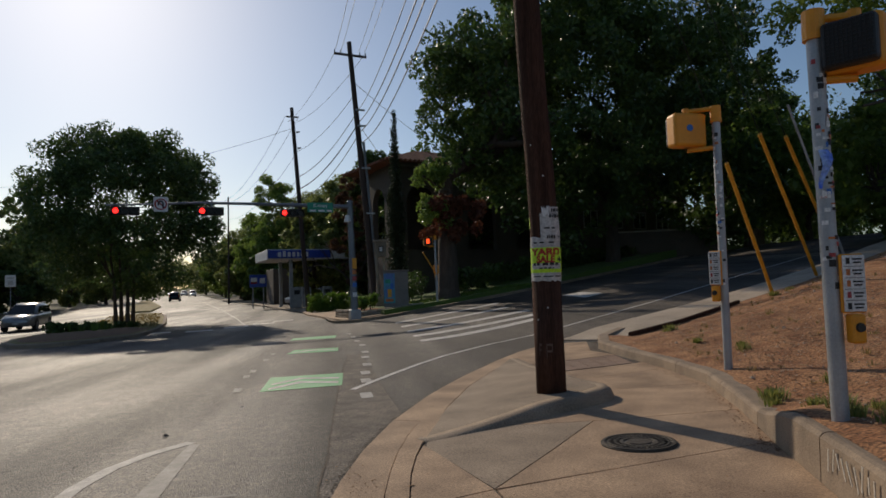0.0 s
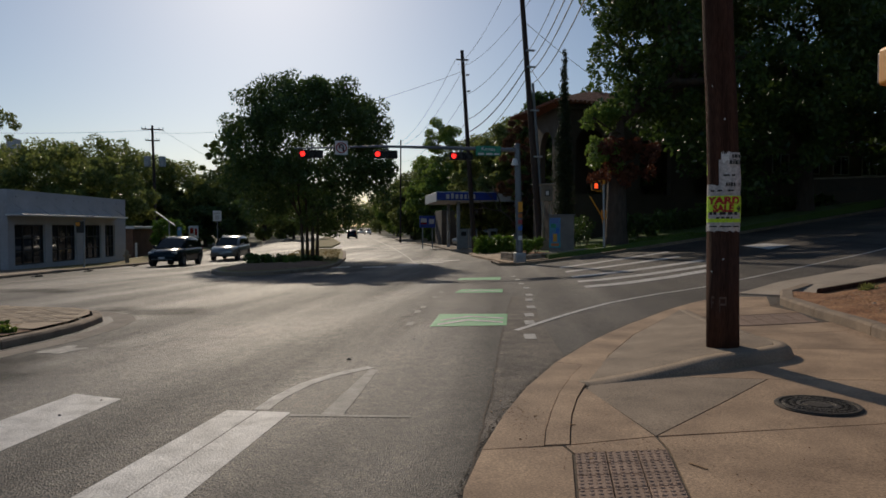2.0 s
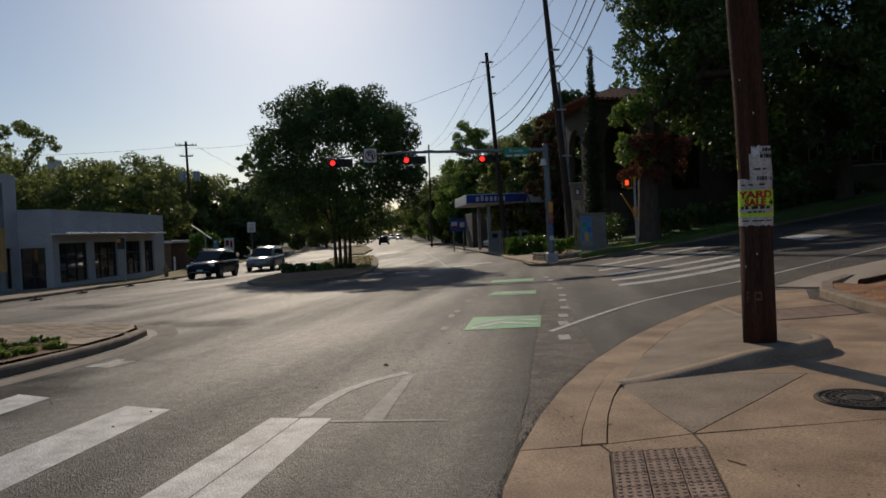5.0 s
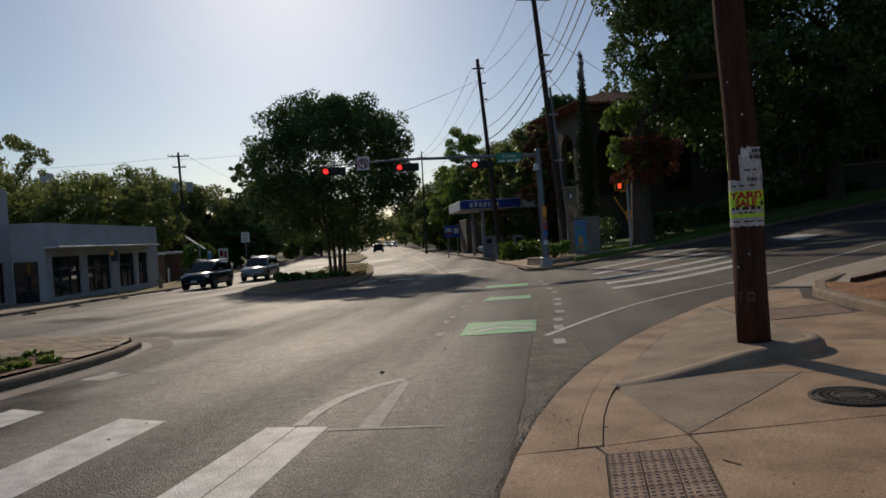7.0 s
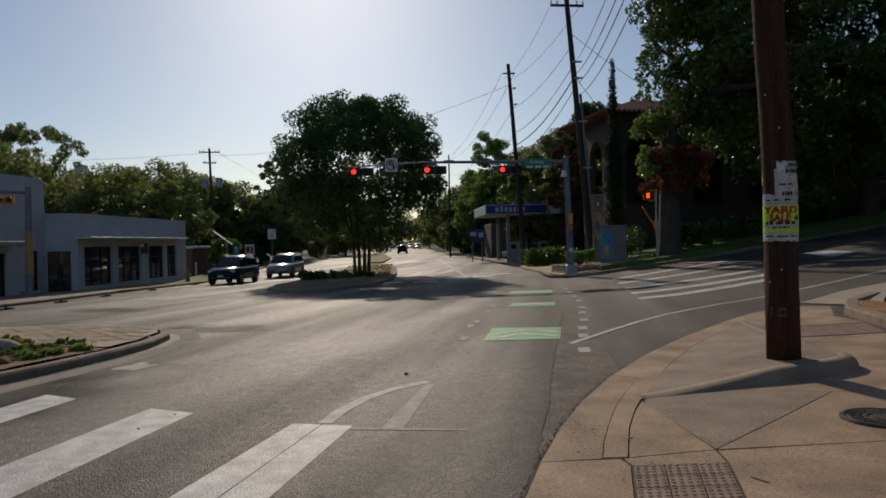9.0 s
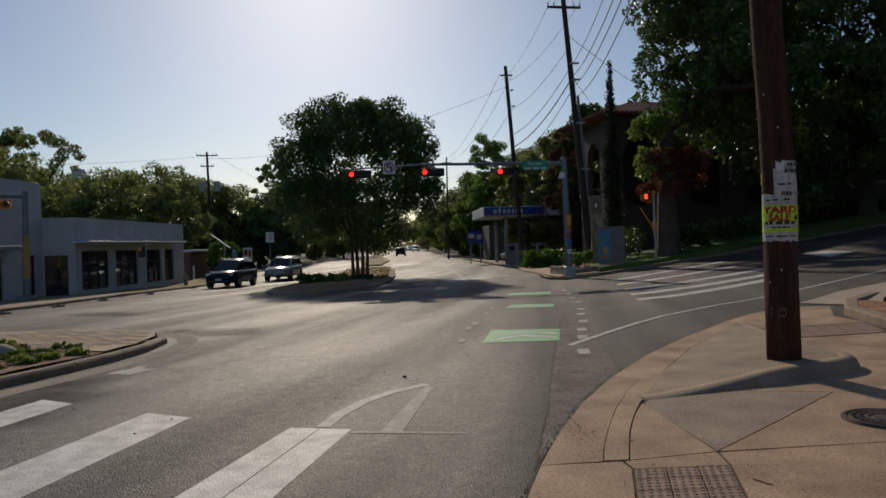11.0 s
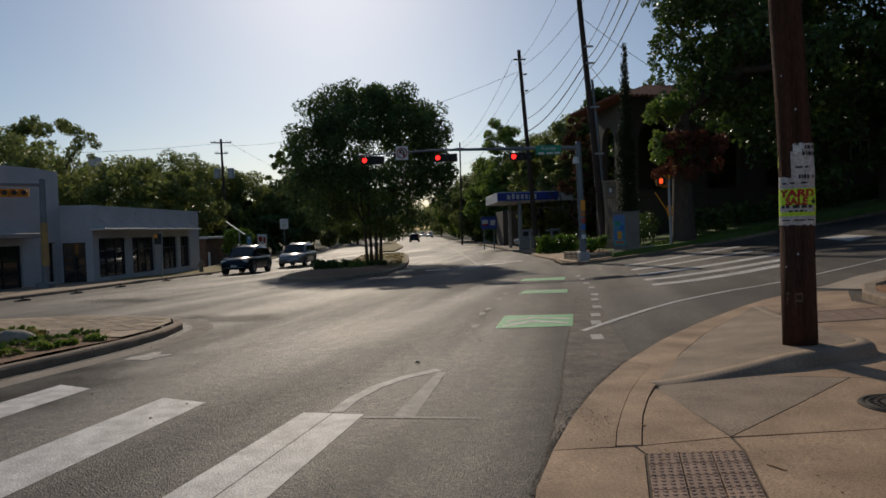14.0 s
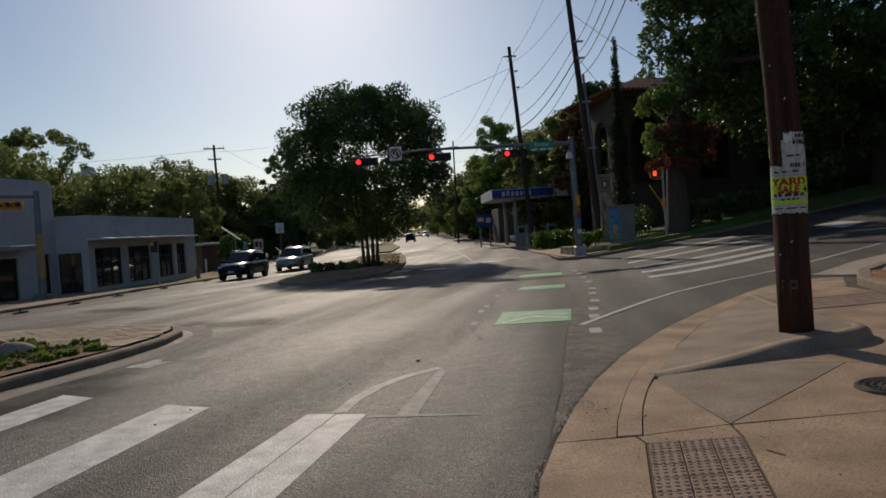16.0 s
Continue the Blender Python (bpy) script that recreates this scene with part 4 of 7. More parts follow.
def arch_wall(length, z0, z1, arches, thick, material, parent, M, name="wall"):
    """A wall along +x of M with round-headed openings (centre, half width, sill, spring)."""
    polys, x, marks = [], 0.0, []
    for c, hw, sill, spring in [*sorted(arches), (length, 0, z0, z0)]:
        right = [(c - hw, z0)] + ([(c - hw, sill), (c - hw, spring)] if hw else []) + [(c - hw, z1)]
        polys.append([(x, z0), *right, (x, z1), *reversed(marks)])
        if hw:
            polys.append([(c - hw, z0), (c + hw, z0), (c + hw, sill), (c - hw, sill)])
            polys.append([*[(c - hw * math.cos(math.pi * i / 14), spring + hw * math.sin(math.pi * i / 14)) for i in range(15)], (c + hw, z1), (c - hw, z1)])
        x, marks = c + hw, [(c + hw, sill), (c + hw, spring)]
    return part(name, plate(polys, thick, M @ Matrix.Translation((0, -thick / 2, 0))), material, parent)


FM = pose(14.2, 43, 0, 0, 0, 9)            # front, along the side street
SM = FM @ pose(0, 0, 0, 0, 0, 83.4)           # side, along the main road
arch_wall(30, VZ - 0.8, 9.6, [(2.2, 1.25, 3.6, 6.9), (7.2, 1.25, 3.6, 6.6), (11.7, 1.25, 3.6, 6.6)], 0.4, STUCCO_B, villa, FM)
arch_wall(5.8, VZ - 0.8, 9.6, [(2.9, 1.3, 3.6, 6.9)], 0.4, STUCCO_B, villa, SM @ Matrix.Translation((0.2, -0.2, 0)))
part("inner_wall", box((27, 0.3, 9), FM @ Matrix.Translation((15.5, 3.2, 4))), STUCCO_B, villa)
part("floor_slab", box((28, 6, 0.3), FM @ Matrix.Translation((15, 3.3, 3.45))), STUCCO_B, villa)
for i in range(5):
    w = part("window", box((1.5, 0.05, 1.4), FM @ Matrix.Translation((15.2 + i * 2.9, -0.215, 6.1))), GLASS, villa, "dark upper window")
    bm = bmesh.new()
    for sx in (-0.75, 0, 0.75):
        add_box(bm, (0.07, 0.06, 1.4), FM @ Matrix.Translation((15.2 + i * 2.9 + sx, -0.24, 6.1)))
    for sz in (-0.7, 0.7):
        add_box(bm, (1.57, 0.06, 0.07), FM @ Matrix.Translation((15.2 + i * 2.9, -0.24, 6.1 + sz)))
    part("frame", bm, STEEL, w)
# hipped roof with rows of tiles
bm = bmesh.new()
ev = [FM @ Vector(p) for p in ((-1.0, -1.1, 9.6), (31, -1.1, 9.6), (31, 6.6, 9.6), (-1.0, 6.6, 9.6))]
rd = [FM @ Vector((3.5, 2.75, 11.1)), FM @ Vector((26.5, 2.75, 11.1))]
vs = [bm.verts.new(p) for p in (*ev, *rd)]
for f in ((0, 1, 5, 4), (2, 3, 4, 5), (1, 2, 5), (3, 0, 4), (3, 2, 1, 0)):
    bm.faces.new([vs[i] for i in f])
part("roof", bm, TILE, villa)
roof_rows = bmesh.new()
for i in range(92):
    x = -1.0 + i * 0.35
    t = min(max((x + 1.0) / 4.5, 0.02), 1.0, max((31 - x) / 4.5, 0.02))
    add_rod(roof_rows, FM @ Vector((x, -1.12, 9.63)), FM @ Vector((x, -1.12 + 3.85 * t, 9.63 + 1.5 * t)), 0.11, 0.10, 6)
part("tile_course", roof_rows, TILE, villa)
side_rows = bmesh.new()
for i in range(22):
    y = -1.0 + i * 0.35
    t = max(min((y + 1.1) / 3.85, (6.6 - y) / 3.85, 1.0), 0.02)
    add_rod(side_rows, FM @ Vector((-1.02, y, 9.63)), FM @ Vector((-1.02 + 4.5 * t, y, 9.63 + 1.5 * t)), 0.11, 0.10, 6)
part("tile_course", side_rows, TILE, villa)
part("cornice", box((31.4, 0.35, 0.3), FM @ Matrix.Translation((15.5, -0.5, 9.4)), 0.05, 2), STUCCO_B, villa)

# petrol station
station = thing("filling_station", "filling station canopy with blue fascia and pumps", "filling station")
part("canopy_roof", box((9.0, 9, 0.9), pose(12.4, 64.4, 4.18), 0.03), WHITE, station, "white canopy edge")
part("fascia", box((5.6, 0.12, 0.72), pose(10.75, 59.84, 4.2), 0.01), BLUE, station, "blue fascia panel with white lettering bars")
bm = bmesh.new()
for i, (w, x) in enumerate(((0.40, 8.95), (0.34, 9.38), (0.36, 9.8), (0.34, 10.22), (0.26, 10.6), (0.36, 10.98), (0.32, 11.38))):
    add_box(bm, (w * 0.75, 0.03, 0.42 if i != 1 else 0.5), pose(x, 59.77, 4.17 + (0.05 if i == 1 else 0)), 0.04, 2)
part("lettering_bars", bm, WHITE, station)
part("emblem", box((0.6, 0.03, 0.5), pose(12.6, 59.77, 4.2), 0.05), BLUE, station)
for x, y in ((10.1, 60.8), (10.1, 67), (15.5, 61), (15.5, 67)):
    part("column", box((0.3, 0.3, 4.6), pose(x, y, 1.5), 0.02), STEEL, station)
for x, y in ((10.7, 61.6), (11.7, 62.2), (13.6, 61.8)):
    pm = part("pump", box((0.85, 0.55, 1.9), pose(x, y, 0.28), 0.06, 2), STEEL, station, "grey-white fuel pump")
    part("screen", box((0.5, 0.03, 0.4), pose(x, y - 0.28, 0.75)), BLACK, pm)
# kiosk takes the darkened stucco, so the shade under the canopy is in its colour
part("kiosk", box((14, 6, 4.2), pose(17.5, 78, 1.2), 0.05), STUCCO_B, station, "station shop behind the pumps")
part("kiosk_window", box((6, 0.1, 1.8), pose(15.5, 74.95, 0.9)), GLASS, station)
price = thing("price_sign", "blue and red filling-station price sign", "sign", (7.8, 66, G(7.8, 66)))
part("panel", box((1.6, 0.15, 1.2), pose(0, 0, 2.68), 0.02), BLUE, price)
part("panel_mark", box((0.6, 0.03, 0.4), pose(-0.4, -0.09, 2.8), 0.02), WHITE, price)
part("panel_mark", box((0.6, 0.03, 0.18), pose(-0.4, -0.1, 2.5), 0.02), REDLENS, price)
part("panel_mark", box((0.5, 0.03, 0.5), pose(0.4, -0.09, 2.7), 0.02), LAMP, price)
part("post", rod((-0.5, 0, -0.1), (-0.5, 0, 2.2), 0.06), STEEL, price)
part("post", rod((0.5, 0, -0.1), (0.5, 0, 2.2), 0.06), STEEL, price)

# trees
tree("median_tree", "broad dark-green twin-trunk shade tree on the median island", (-2.55, 44, G(-2.5, 44) + 0.24), 12.6, 10.7, 11, 4, 0.12, 0.2, 350, 72000, 0.112, LEAF, 0.96, 0.11, tight=0.84, skirt=0.62, stem_gap=4.0)
tree("street_tree", "huge dark-leaved tree with thick grey trunk on the corner lawn", (13.3, 31.6, G(13.3, 31.6) + 0.3), 18.5, 16.5, 21, 1, 0.55, 0.34, 300, 78000, 0.15, LEAF_B, 0.98, 0.15, centre=(7.8, 1.0), tight=0.68,
     lobes_more=[(0.2, -0.4, 8.2, 1.5), (0.9, 0.3, 10.0, 1.6), (1.3, -0.6, 6.8, 1.4), (1.6, 0.5, 11.9, 1.6), (2.6, -0.3, 8.8, 1.6), (0.4, 0.4, 12.6, 1.3), (3.6, -0.5, 6.6, 1.5), (4.6, 0.0, 8.2, 1.6), (3.4, 0.5, 11.0, 1.5)])
tree("street_tree", "tall dense dark tree beside the side street", (27, 36, G(27, 34) + 0.3), 20, 19, 22, 1, 0.5, 0.2, 220, 40000, 0.19, LEAF_B, 0.95, 0.17, tight=0.62)
tree("street_tree", "large spreading tree over the side street", (40, 40.5, G(40, 40.5)), 21, 15, 23, 1, 0.45, 0.25, 130, 24000, 0.19, LEAF_B, 0.95, 0.3, tight=0.7)
tree("street_tree", "yellow-green tree on the bank beside the posts", (25.6, 14.6, G(25.6, 14.6) + 0.4), 13.5, 10.5, 24, 1, 0.3, 0.3, 110, 15000, 0.14, LEAF_YELLOW, 0.95, 0.33, tight=0.7)
tree("street_tree", "rust-brown dying tree beside the station", (14.3, 55, G(14.3, 55)), 12.6, 3.4, 25, 1, 0.16, 0.15, 70, 6500, 0.13, LEAF_BROWN, 1.0, 0.1)


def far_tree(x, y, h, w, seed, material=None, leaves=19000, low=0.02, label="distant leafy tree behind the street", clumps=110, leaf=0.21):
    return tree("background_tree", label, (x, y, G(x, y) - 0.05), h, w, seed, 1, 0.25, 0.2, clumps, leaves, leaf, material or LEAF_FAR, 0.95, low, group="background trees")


for i, (x, y, h, w) in enumerate(((-58, 95, 20, 18), (-49, 100, 15, 15), (-40, 98, 15.5, 16), (-33, 96, 15, 14), (-27, 92, 13, 13), (-21, 90, 11, 12), (-16.5, 96, 11.5, 11),
                                  (-30, 70, 12, 12), (-23, 66, 9, 9), (-38, 62, 13, 13), (-62, 75, 17, 16), (-75, 110, 22, 20), (-50, 58, 15, 13), (-18, 112, 12, 12), (-10.5, 128, 12, 11),
                                  (-14, 150, 15, 14), (-20, 175, 16, 18), (-9, 200, 14, 14), (2, 320, 16, 22), (14, 300, 16, 20), (-14, 300, 17, 22))):
    far_tree(x, y, h, w, 100 + i)
tree("background_tree", "tall open tree with bare limbs behind the shop", (-43, 80, G(-43, 80)), 18.5, 12, 140, 1, 0.3, 0.4, 60, 9500, 0.19, LEAF_FAR, 0.9, 0.42, group="background trees", tight=0.72)
tree("background_tree", "slender open tree beside the median tree", (-17.8, 100, G(-17.8, 100)), 17.0, 6.5, 141, 1, 0.2, 0.3, 44, 5600, 0.19, LEAF_FAR, 0.95, 0.3, group="background trees", tight=0.75)
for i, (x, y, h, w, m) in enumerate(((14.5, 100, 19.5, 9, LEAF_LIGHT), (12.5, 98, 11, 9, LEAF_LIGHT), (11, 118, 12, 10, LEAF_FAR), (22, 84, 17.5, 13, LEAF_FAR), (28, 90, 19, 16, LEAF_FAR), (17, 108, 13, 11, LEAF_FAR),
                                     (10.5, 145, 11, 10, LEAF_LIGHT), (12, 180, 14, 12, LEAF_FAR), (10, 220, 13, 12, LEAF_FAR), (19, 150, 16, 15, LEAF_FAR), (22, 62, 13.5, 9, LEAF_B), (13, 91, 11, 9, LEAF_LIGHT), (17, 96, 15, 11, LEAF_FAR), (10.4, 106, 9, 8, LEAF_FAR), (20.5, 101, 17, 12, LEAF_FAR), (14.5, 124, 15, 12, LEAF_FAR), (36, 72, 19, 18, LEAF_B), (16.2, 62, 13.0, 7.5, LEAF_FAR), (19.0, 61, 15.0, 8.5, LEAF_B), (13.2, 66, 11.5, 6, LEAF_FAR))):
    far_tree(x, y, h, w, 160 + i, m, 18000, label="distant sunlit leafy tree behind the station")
for i, (x, y, h, w) in enumerate(((48, 44, 17, 17), (56, 34, 18, 18), (46, 24, 13, 13), (33, 21.5, 7, 8), (38, 18, 9, 9), (62, 50, 20, 20), (30, 12, 8, 8), (36, 6, 12, 12), (20, 49, 14, 9), (40, 37, 12, 11), (46, 41, 14, 13), (36, 36.5, 9, 9), (44, 35, 9, 9), (52, 42, 15, 14), (50, 30, 12, 12), (58, 24, 14, 14))):
    far_tree(x, y, h, w, 190 + i, LEAF_B if i % 3 else LEAF_LIGHT, 6500, label="leafy tree on the hillside above the side street", leaf=0.22)
for i, (x, y, h, w) in enumerate(((64, 52, 9, 9), (69, 52, 9, 10), (75, 53, 10, 10), (62, 48.5, 7, 7))):
    far_tree(x, y, h, w, 270 + i, LEAF_B, 5200, 0.0, "dark leafy bushes at the top of the side street", 50, 0.24)
for i in range(14):
    x, y = -15.5 - i * 2.6, 84 + (i % 3) * 3
    far_tree(x, y, 6.0 + (i * 7 % 5) * 0.8, 7, 220 + i, LEAF_FAR if i % 2 else LEAF, 3600, 0.0, "dark low bushes under the far trees", 30, 0.3)
for i in range(8):
    x, y = 11.5 + i * 2.4, 86 + (i % 2) * 4
    far_tree(x, y, 7.0 + (i * 5 % 4) * 0.9, 7, 240 + i, LEAF_B, 3600, 0.0, "dark low bushes behind the station", 30, 0.3)
for i in range(7):
    x, y = -12 + i * 0.4, 120 + i * 22
    far_tree(x - 3, y, 7, 8, 250 + i, LEAF_FAR, 1500, 0.0, "distant green bushes beside the road", 26, 0.4)
rng = np.random.default_rng(99)
cs = [(x, 430 + rng.uniform(-30, 60), 4 + rng.uniform(0, 9)) for x in np.linspace(-420, 420, 300)]
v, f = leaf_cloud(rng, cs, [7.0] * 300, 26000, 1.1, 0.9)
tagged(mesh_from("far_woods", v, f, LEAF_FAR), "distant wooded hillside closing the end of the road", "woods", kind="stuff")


# ---------- near pole: posters and marks ----------
def on_pole(z, ang, r_extra=0.004):
    """A frame on the near pole's skin at height z above its foot; local x along the skin, z up, -y outwards."""
    u = z / (PT.z - PB.z)
    c = (PT - PB) * u
    r = 0.188 + (0.136 - 0.188) * u + r_extra
    return pose(c.x, c.y, c.z, 0, 0, ang) @ Matrix.Translation((0, -r, 0)), r


def wrap(name, z0, z1, a0, a1, material, label="", lift=0.005, ragged=0.0, seed=0, parent=None):
    """A sheet of paper bent round the near pole from angle a0 to a1, heights above the foot."""
    rng = random.Random(seed)
    bm = bmesh.new()
    n = 14
    rows = []
    nz = 5
    for j in range(nz + 1):
        row = []
        for i in range(n + 1):
            ang = radians(a0 + (a1 - a0) * i / n)
            z = z0 + (z1 - z0) * j / nz
            if ragged and j in (0, nz):
                z += rng.uniform(-ragged, ragged)
            u = z / (PT.z - PB.z)
            c = (PT - PB) * u
            r = 0.188 + (0.136 - 0.188) * u + lift + (rng.uniform(0, 0.006) if ragged else 0)
            row.append(bm.verts.new((c.x + r * math.sin(ang), c.y - r * math.cos(ang), z)))
        rows.append(row)
    for r1, r2 in zip(rows, rows[1:]):
        for i in range(n):
            bm.faces.new((r1[i], r1[i + 1], r2[i + 1], r2[i]))
    return part(name, bm, material, parent or near_pole, label)


SCRATCH = mat("scratched_wood", (0.16, 0.10, 0.075), (0.10, 0.06, 0.045), 0.9, 9, 40, 0.3)
FACE = 31.0            # direction of the pole's side that looks to the walker, in degrees about z
card = wrap("poster", 1.385, 1.70, -FACE - 74, -FACE + 82, NEON, "neon yellow-green yard sale card", 0.012)
wrap("paper_layer", 1.28, 1.83, -FACE - 78, -FACE + 80, PAPER, "torn grey-white paper layers", 0.004, 0.012, 1)
wrap("paper_layer", 1.77, 2.13, -FACE - 15, -FACE + 80, PAPER, "torn grey-white flyer", 0.008, 0.008, 2)
wrap("folded_corner", 2.13, 2.21, -FACE + 22, -FACE + 80, PAPER, "top of the flyer", 0.008, 0.006, 6)
wrap("folded_corner", 2.10, 2.20, -FACE - 6, -FACE + 20, WHITE, "pale corner of the flyer folded over", 0.02, 0.025, 7)
wrap("paper_layer", 1.43, 1.50, -FACE - 60, -FACE + 66, PAPER, "pale strip under the card", 0.016, 0.0, 3)
wrap("tag", 1.95, 2.18, -FACE - 88, -FACE - 76, NEON, "faded yellow tag", 0.004, 0.0, 4)


def bent_words(text, size, z, material, lift, squeeze=1.0, shift=0.0):
    """Letters laid round the near pole."""
    ob = words(text, size, material, Matrix(), near_pole, "lettering", 0.0008, squeeze, 0.0058)
    me = ob.data
    u = z / (PT.z - PB.z)
    c = (PT - PB) * u
    r = 0.188 + (0.136 - 0.188) * u + lift
    for v in me.vertices:
        ang = (v.co.x + shift) / r + radians(-FACE + 3)
        rr = r - v.co.y
        v.co = (c.x + rr * math.sin(ang), c.y - rr * math.cos(ang), z + v.co.z)
    return ob


bent_words("YARD", 0.112, 1.640, REDINK, 0.0145, 1.34)
bent_words("SALE", 0.112, 1.548, REDINK, 0.0145, 1.0, -0.012)
for k, (z, a0, a1) in enumerate(((1.548, 48, 56), (1.548, 56, 61), (1.548, 61, 66), (1.548, 66, 70))):
    half = (0.014, 0.04, 0.026, 0.012)[k]
    wrap("arrow_mark", z - half, z + half, -FACE + a0, -FACE + a1, INK, "", 0.0145)
for z, h, spans in ((1.475, 0.035, ((-50, -38), (-34, -22), (-12, 8), (14, 30), (36, 50))), (1.43, 0.02, ((-24, -12), (-6, 4), (8, 20), (24, 30))),
                    (2.145, 0.04, ((30, 36), (39, 50), (53, 57), (60, 70))), (2.07, 0.045, ((20, 30), (33, 38), (41, 54), (57, 61), (64, 72))), (1.93, 0.02, ((0, 20), (28, 40))), (1.81, 0.045, ((8, 13), (16, 20), (23, 31), (34, 41), (56, 59), (62, 66))),
                    (1.75, 0.02, ((-46, -30), (-20, -4), (14, 34))), (1.33, 0.015, ((-50, -20), (-10, 26), (34, 60)))):
    for a0, a1 in spans:
        wrap("ink_bar", z, z + h, -FACE + a0, -FACE + a1, INK, "", 0.0175)
for z, a in ((0.95, 2), (2.6, 10), (3.0, -30), (2.3, -50), (0.8, -40)):
    m, r = on_pole(z, -FACE + a, -0.002)
    part("staple", box((0.018, 0.010, 0.022), m, 0.003), PAPER, near_pole)
for z0, z1, a0, a1 in ((0.36, 0.50, -40, -37), (0.48, 0.505, -40, -28), (0.42, 0.44, -40, -30), (0.32, 0.50, -10, -7), (0.48, 0.505, -10, 14), (0.40, 0.425, -10, 12), (0.41, 0.5, 10, 14)):
    wrap("scratch_mark", z0, z1, -FACE + a0, -FACE + a1, SCRATCH, "", 0.001)


def crossarm(parent, z, width, ang, offset=(0, 0), r=0.06):
    arm = part("crossarm", box((width, 0.1, 0.12), pose(offset[0], offset[1], z, 0, 0, ang), 0.008), POLE_FAR, parent)
    for s in (-0.48, -0.3, 0.3, 0.48):
        bm = rod((s * width * math.cos(radians(ang)) + offset[0], s * width * math.sin(radians(ang)) + offset[1], z + 0.06), (s * width * math.cos(radians(ang)) + offset[0], s * width * math.sin(radians(ang)) + offset[1], z + 0.24), 0.045, 0.03, 8)
        part("insulator", bm, STEEL, arm)
    return arm


ha = A_T - A_B
crossarm(pole_a, ha.z - 0.75, 1.9, 4, (ha.x * 0.95, 0))
part("conduit", rod((0.25, -0.1, -0.2), (0.23 + ha.x * 0.62, -0.1, ha.z * 0.62), 0.075, None, 10), MASTGREY, pole_a, "grey cable riser strapped to the pole")
for u in (0.35, 0.52, 0.68, 0.74):
    part("bracket", box((0.5, 0.14, 0.09), pose(ha.x * u + 0.2, -0.18, ha.z * u), 0.01), STEEL, pole_a)
hb = B_T - B_B
crossarm(pole_b, hb.z - 1.1, 1.2, 80, (hb.x * 0.93, 0))
part("bracket", box((0.9, 0.12, 0.1), pose(hb.x * 0.97, 0, hb.z - 0.7), 0.01), POLE_FAR, pole_b)
for u in (0.8, 0.88):
    part("insulator", rod((hb.x * u + 0.2, 0, hb.z * u), (hb.x * u + 0.45, 0, hb.z * u + 0.05), 0.08, 0.05, 8), STEEL, pole_b)
hc = C_T - C_B
crossarm(pole_c, hc.z - 0.4, 2.2, 10, (hc.x, 0))
crossarm(pole_c, hc.z - 1.6, 1.4, 10, (hc.x, 0))
for s in (-0.75, 0.75):
    part("transformer", rod((s, -0.1, hc.z - 4.4), (s, -0.1, hc.z - 3.3), 0.36, None, 14), STEEL, pole_c, "grey cylindrical transformer")
light = thing("light_pole", "thin distant pole beside the road", "pole", (6.9, 90, G(6.9, 90)))
part("shaft", rod((0, 0, 0), (0.1, 0, 14), 0.13, 0.09, 10), POLE_FAR, light)
part("crossarm", box((1.4, 0.1, 0.12), pose(0.1, 0, 13.2)), POLE_FAR, light)


def span_wire(a, b, sag, r=0.014, label="thin black overhead cable between poles", n=18):
    a, b = Vector(a), Vector(b)
    pts = [a.lerp(b, i / n) - Vector((0, 0, sag * 4 * (i / n) * (1 - i / n))) for i in range(n + 1)]
    ob = part("overhead_cable", tube(pts, r, 5), WIRE)
    return tagged(ob, label, "cable", group="overhead cables")


def pole_point(base, top, u, dx=0.0, dy=0.0):
    p = Vector(base).lerp(Vector(top), u)
    return Vector((p.x + dx, p.y + dy, p.z))


D_B, D_T = Vector((6.9, 90, 0)), Vector((7.0, 90, 13.2))
# the near pole stands just behind the ridge of the flare
K = 0.91
LEVEL = Vector((0, 0, 1.4))
PB, PT = LEVEL + (PB - LEVEL) * K + Vector((0.028, -0.016, 0)), LEVEL + (PT - LEVEL) * K + Vector((0.028, -0.016, 0))
for ob in near_pole.children:          # the old shaft is slightly bowed
    for v in ob.data.vertices:
        v.co.x += 0.05 * math.exp(-((v.co.z - 2.1) / 1.25) ** 2)
near_pole.matrix_basis = Matrix.Translation(PB) @ Matrix.Scale(K, 4)
for dx, u, sag, r in ((-0.85, 0.965, 0.5, 0.012), (-0.5, 0.965, 0.45, 0.012), (0.5, 0.965, 0.5, 0.012), (0.85, 0.965, 0.55, 0.012), (0.12, 0.74, 0.7, 0.016), (0.15, 0.70, 0.8, 0.02), (0.12, 0.66, 0.8, 0.02), (0.14, 0.62, 0.9, 0.018)):
    span_wire(pole_point(PB, PT, min(u, 0.985), dx * 0.6), pole_point(A_B, A_T, u, dx), sag, r)
for dx, u, v, sag, r in ((-0.85, 0.96, 0.93, 0.5, 0.012), (0.85, 0.96, 0.93, 0.5, 0.012), (0.0, 0.8, 0.78, 0.5, 0.015), (0.12, 0.74, 0.66, 0.6, 0.02), (0.15, 0.70, 0.60, 0.6, 0.034), (0.12, 0.66, 0.55, 0.7, 0.02)):
    span_wire(pole_point(A_B, A_T, u, dx), pole_point(B_B, B_T, v, dx * 0.4), sag, r)
for dx, u, sag in ((-0.5, 0.96, 1.2), (0.5, 0.96, 1.2), (0.1, 0.78, 1.3), (0.1, 0.66, 1.4), (0.1, 0.6, 1.4)):
    span_wire(pole_point(B_B, B_T, u, dx), pole_point(D_B, D_T, min(u, 0.97), dx), sag, 0.015)
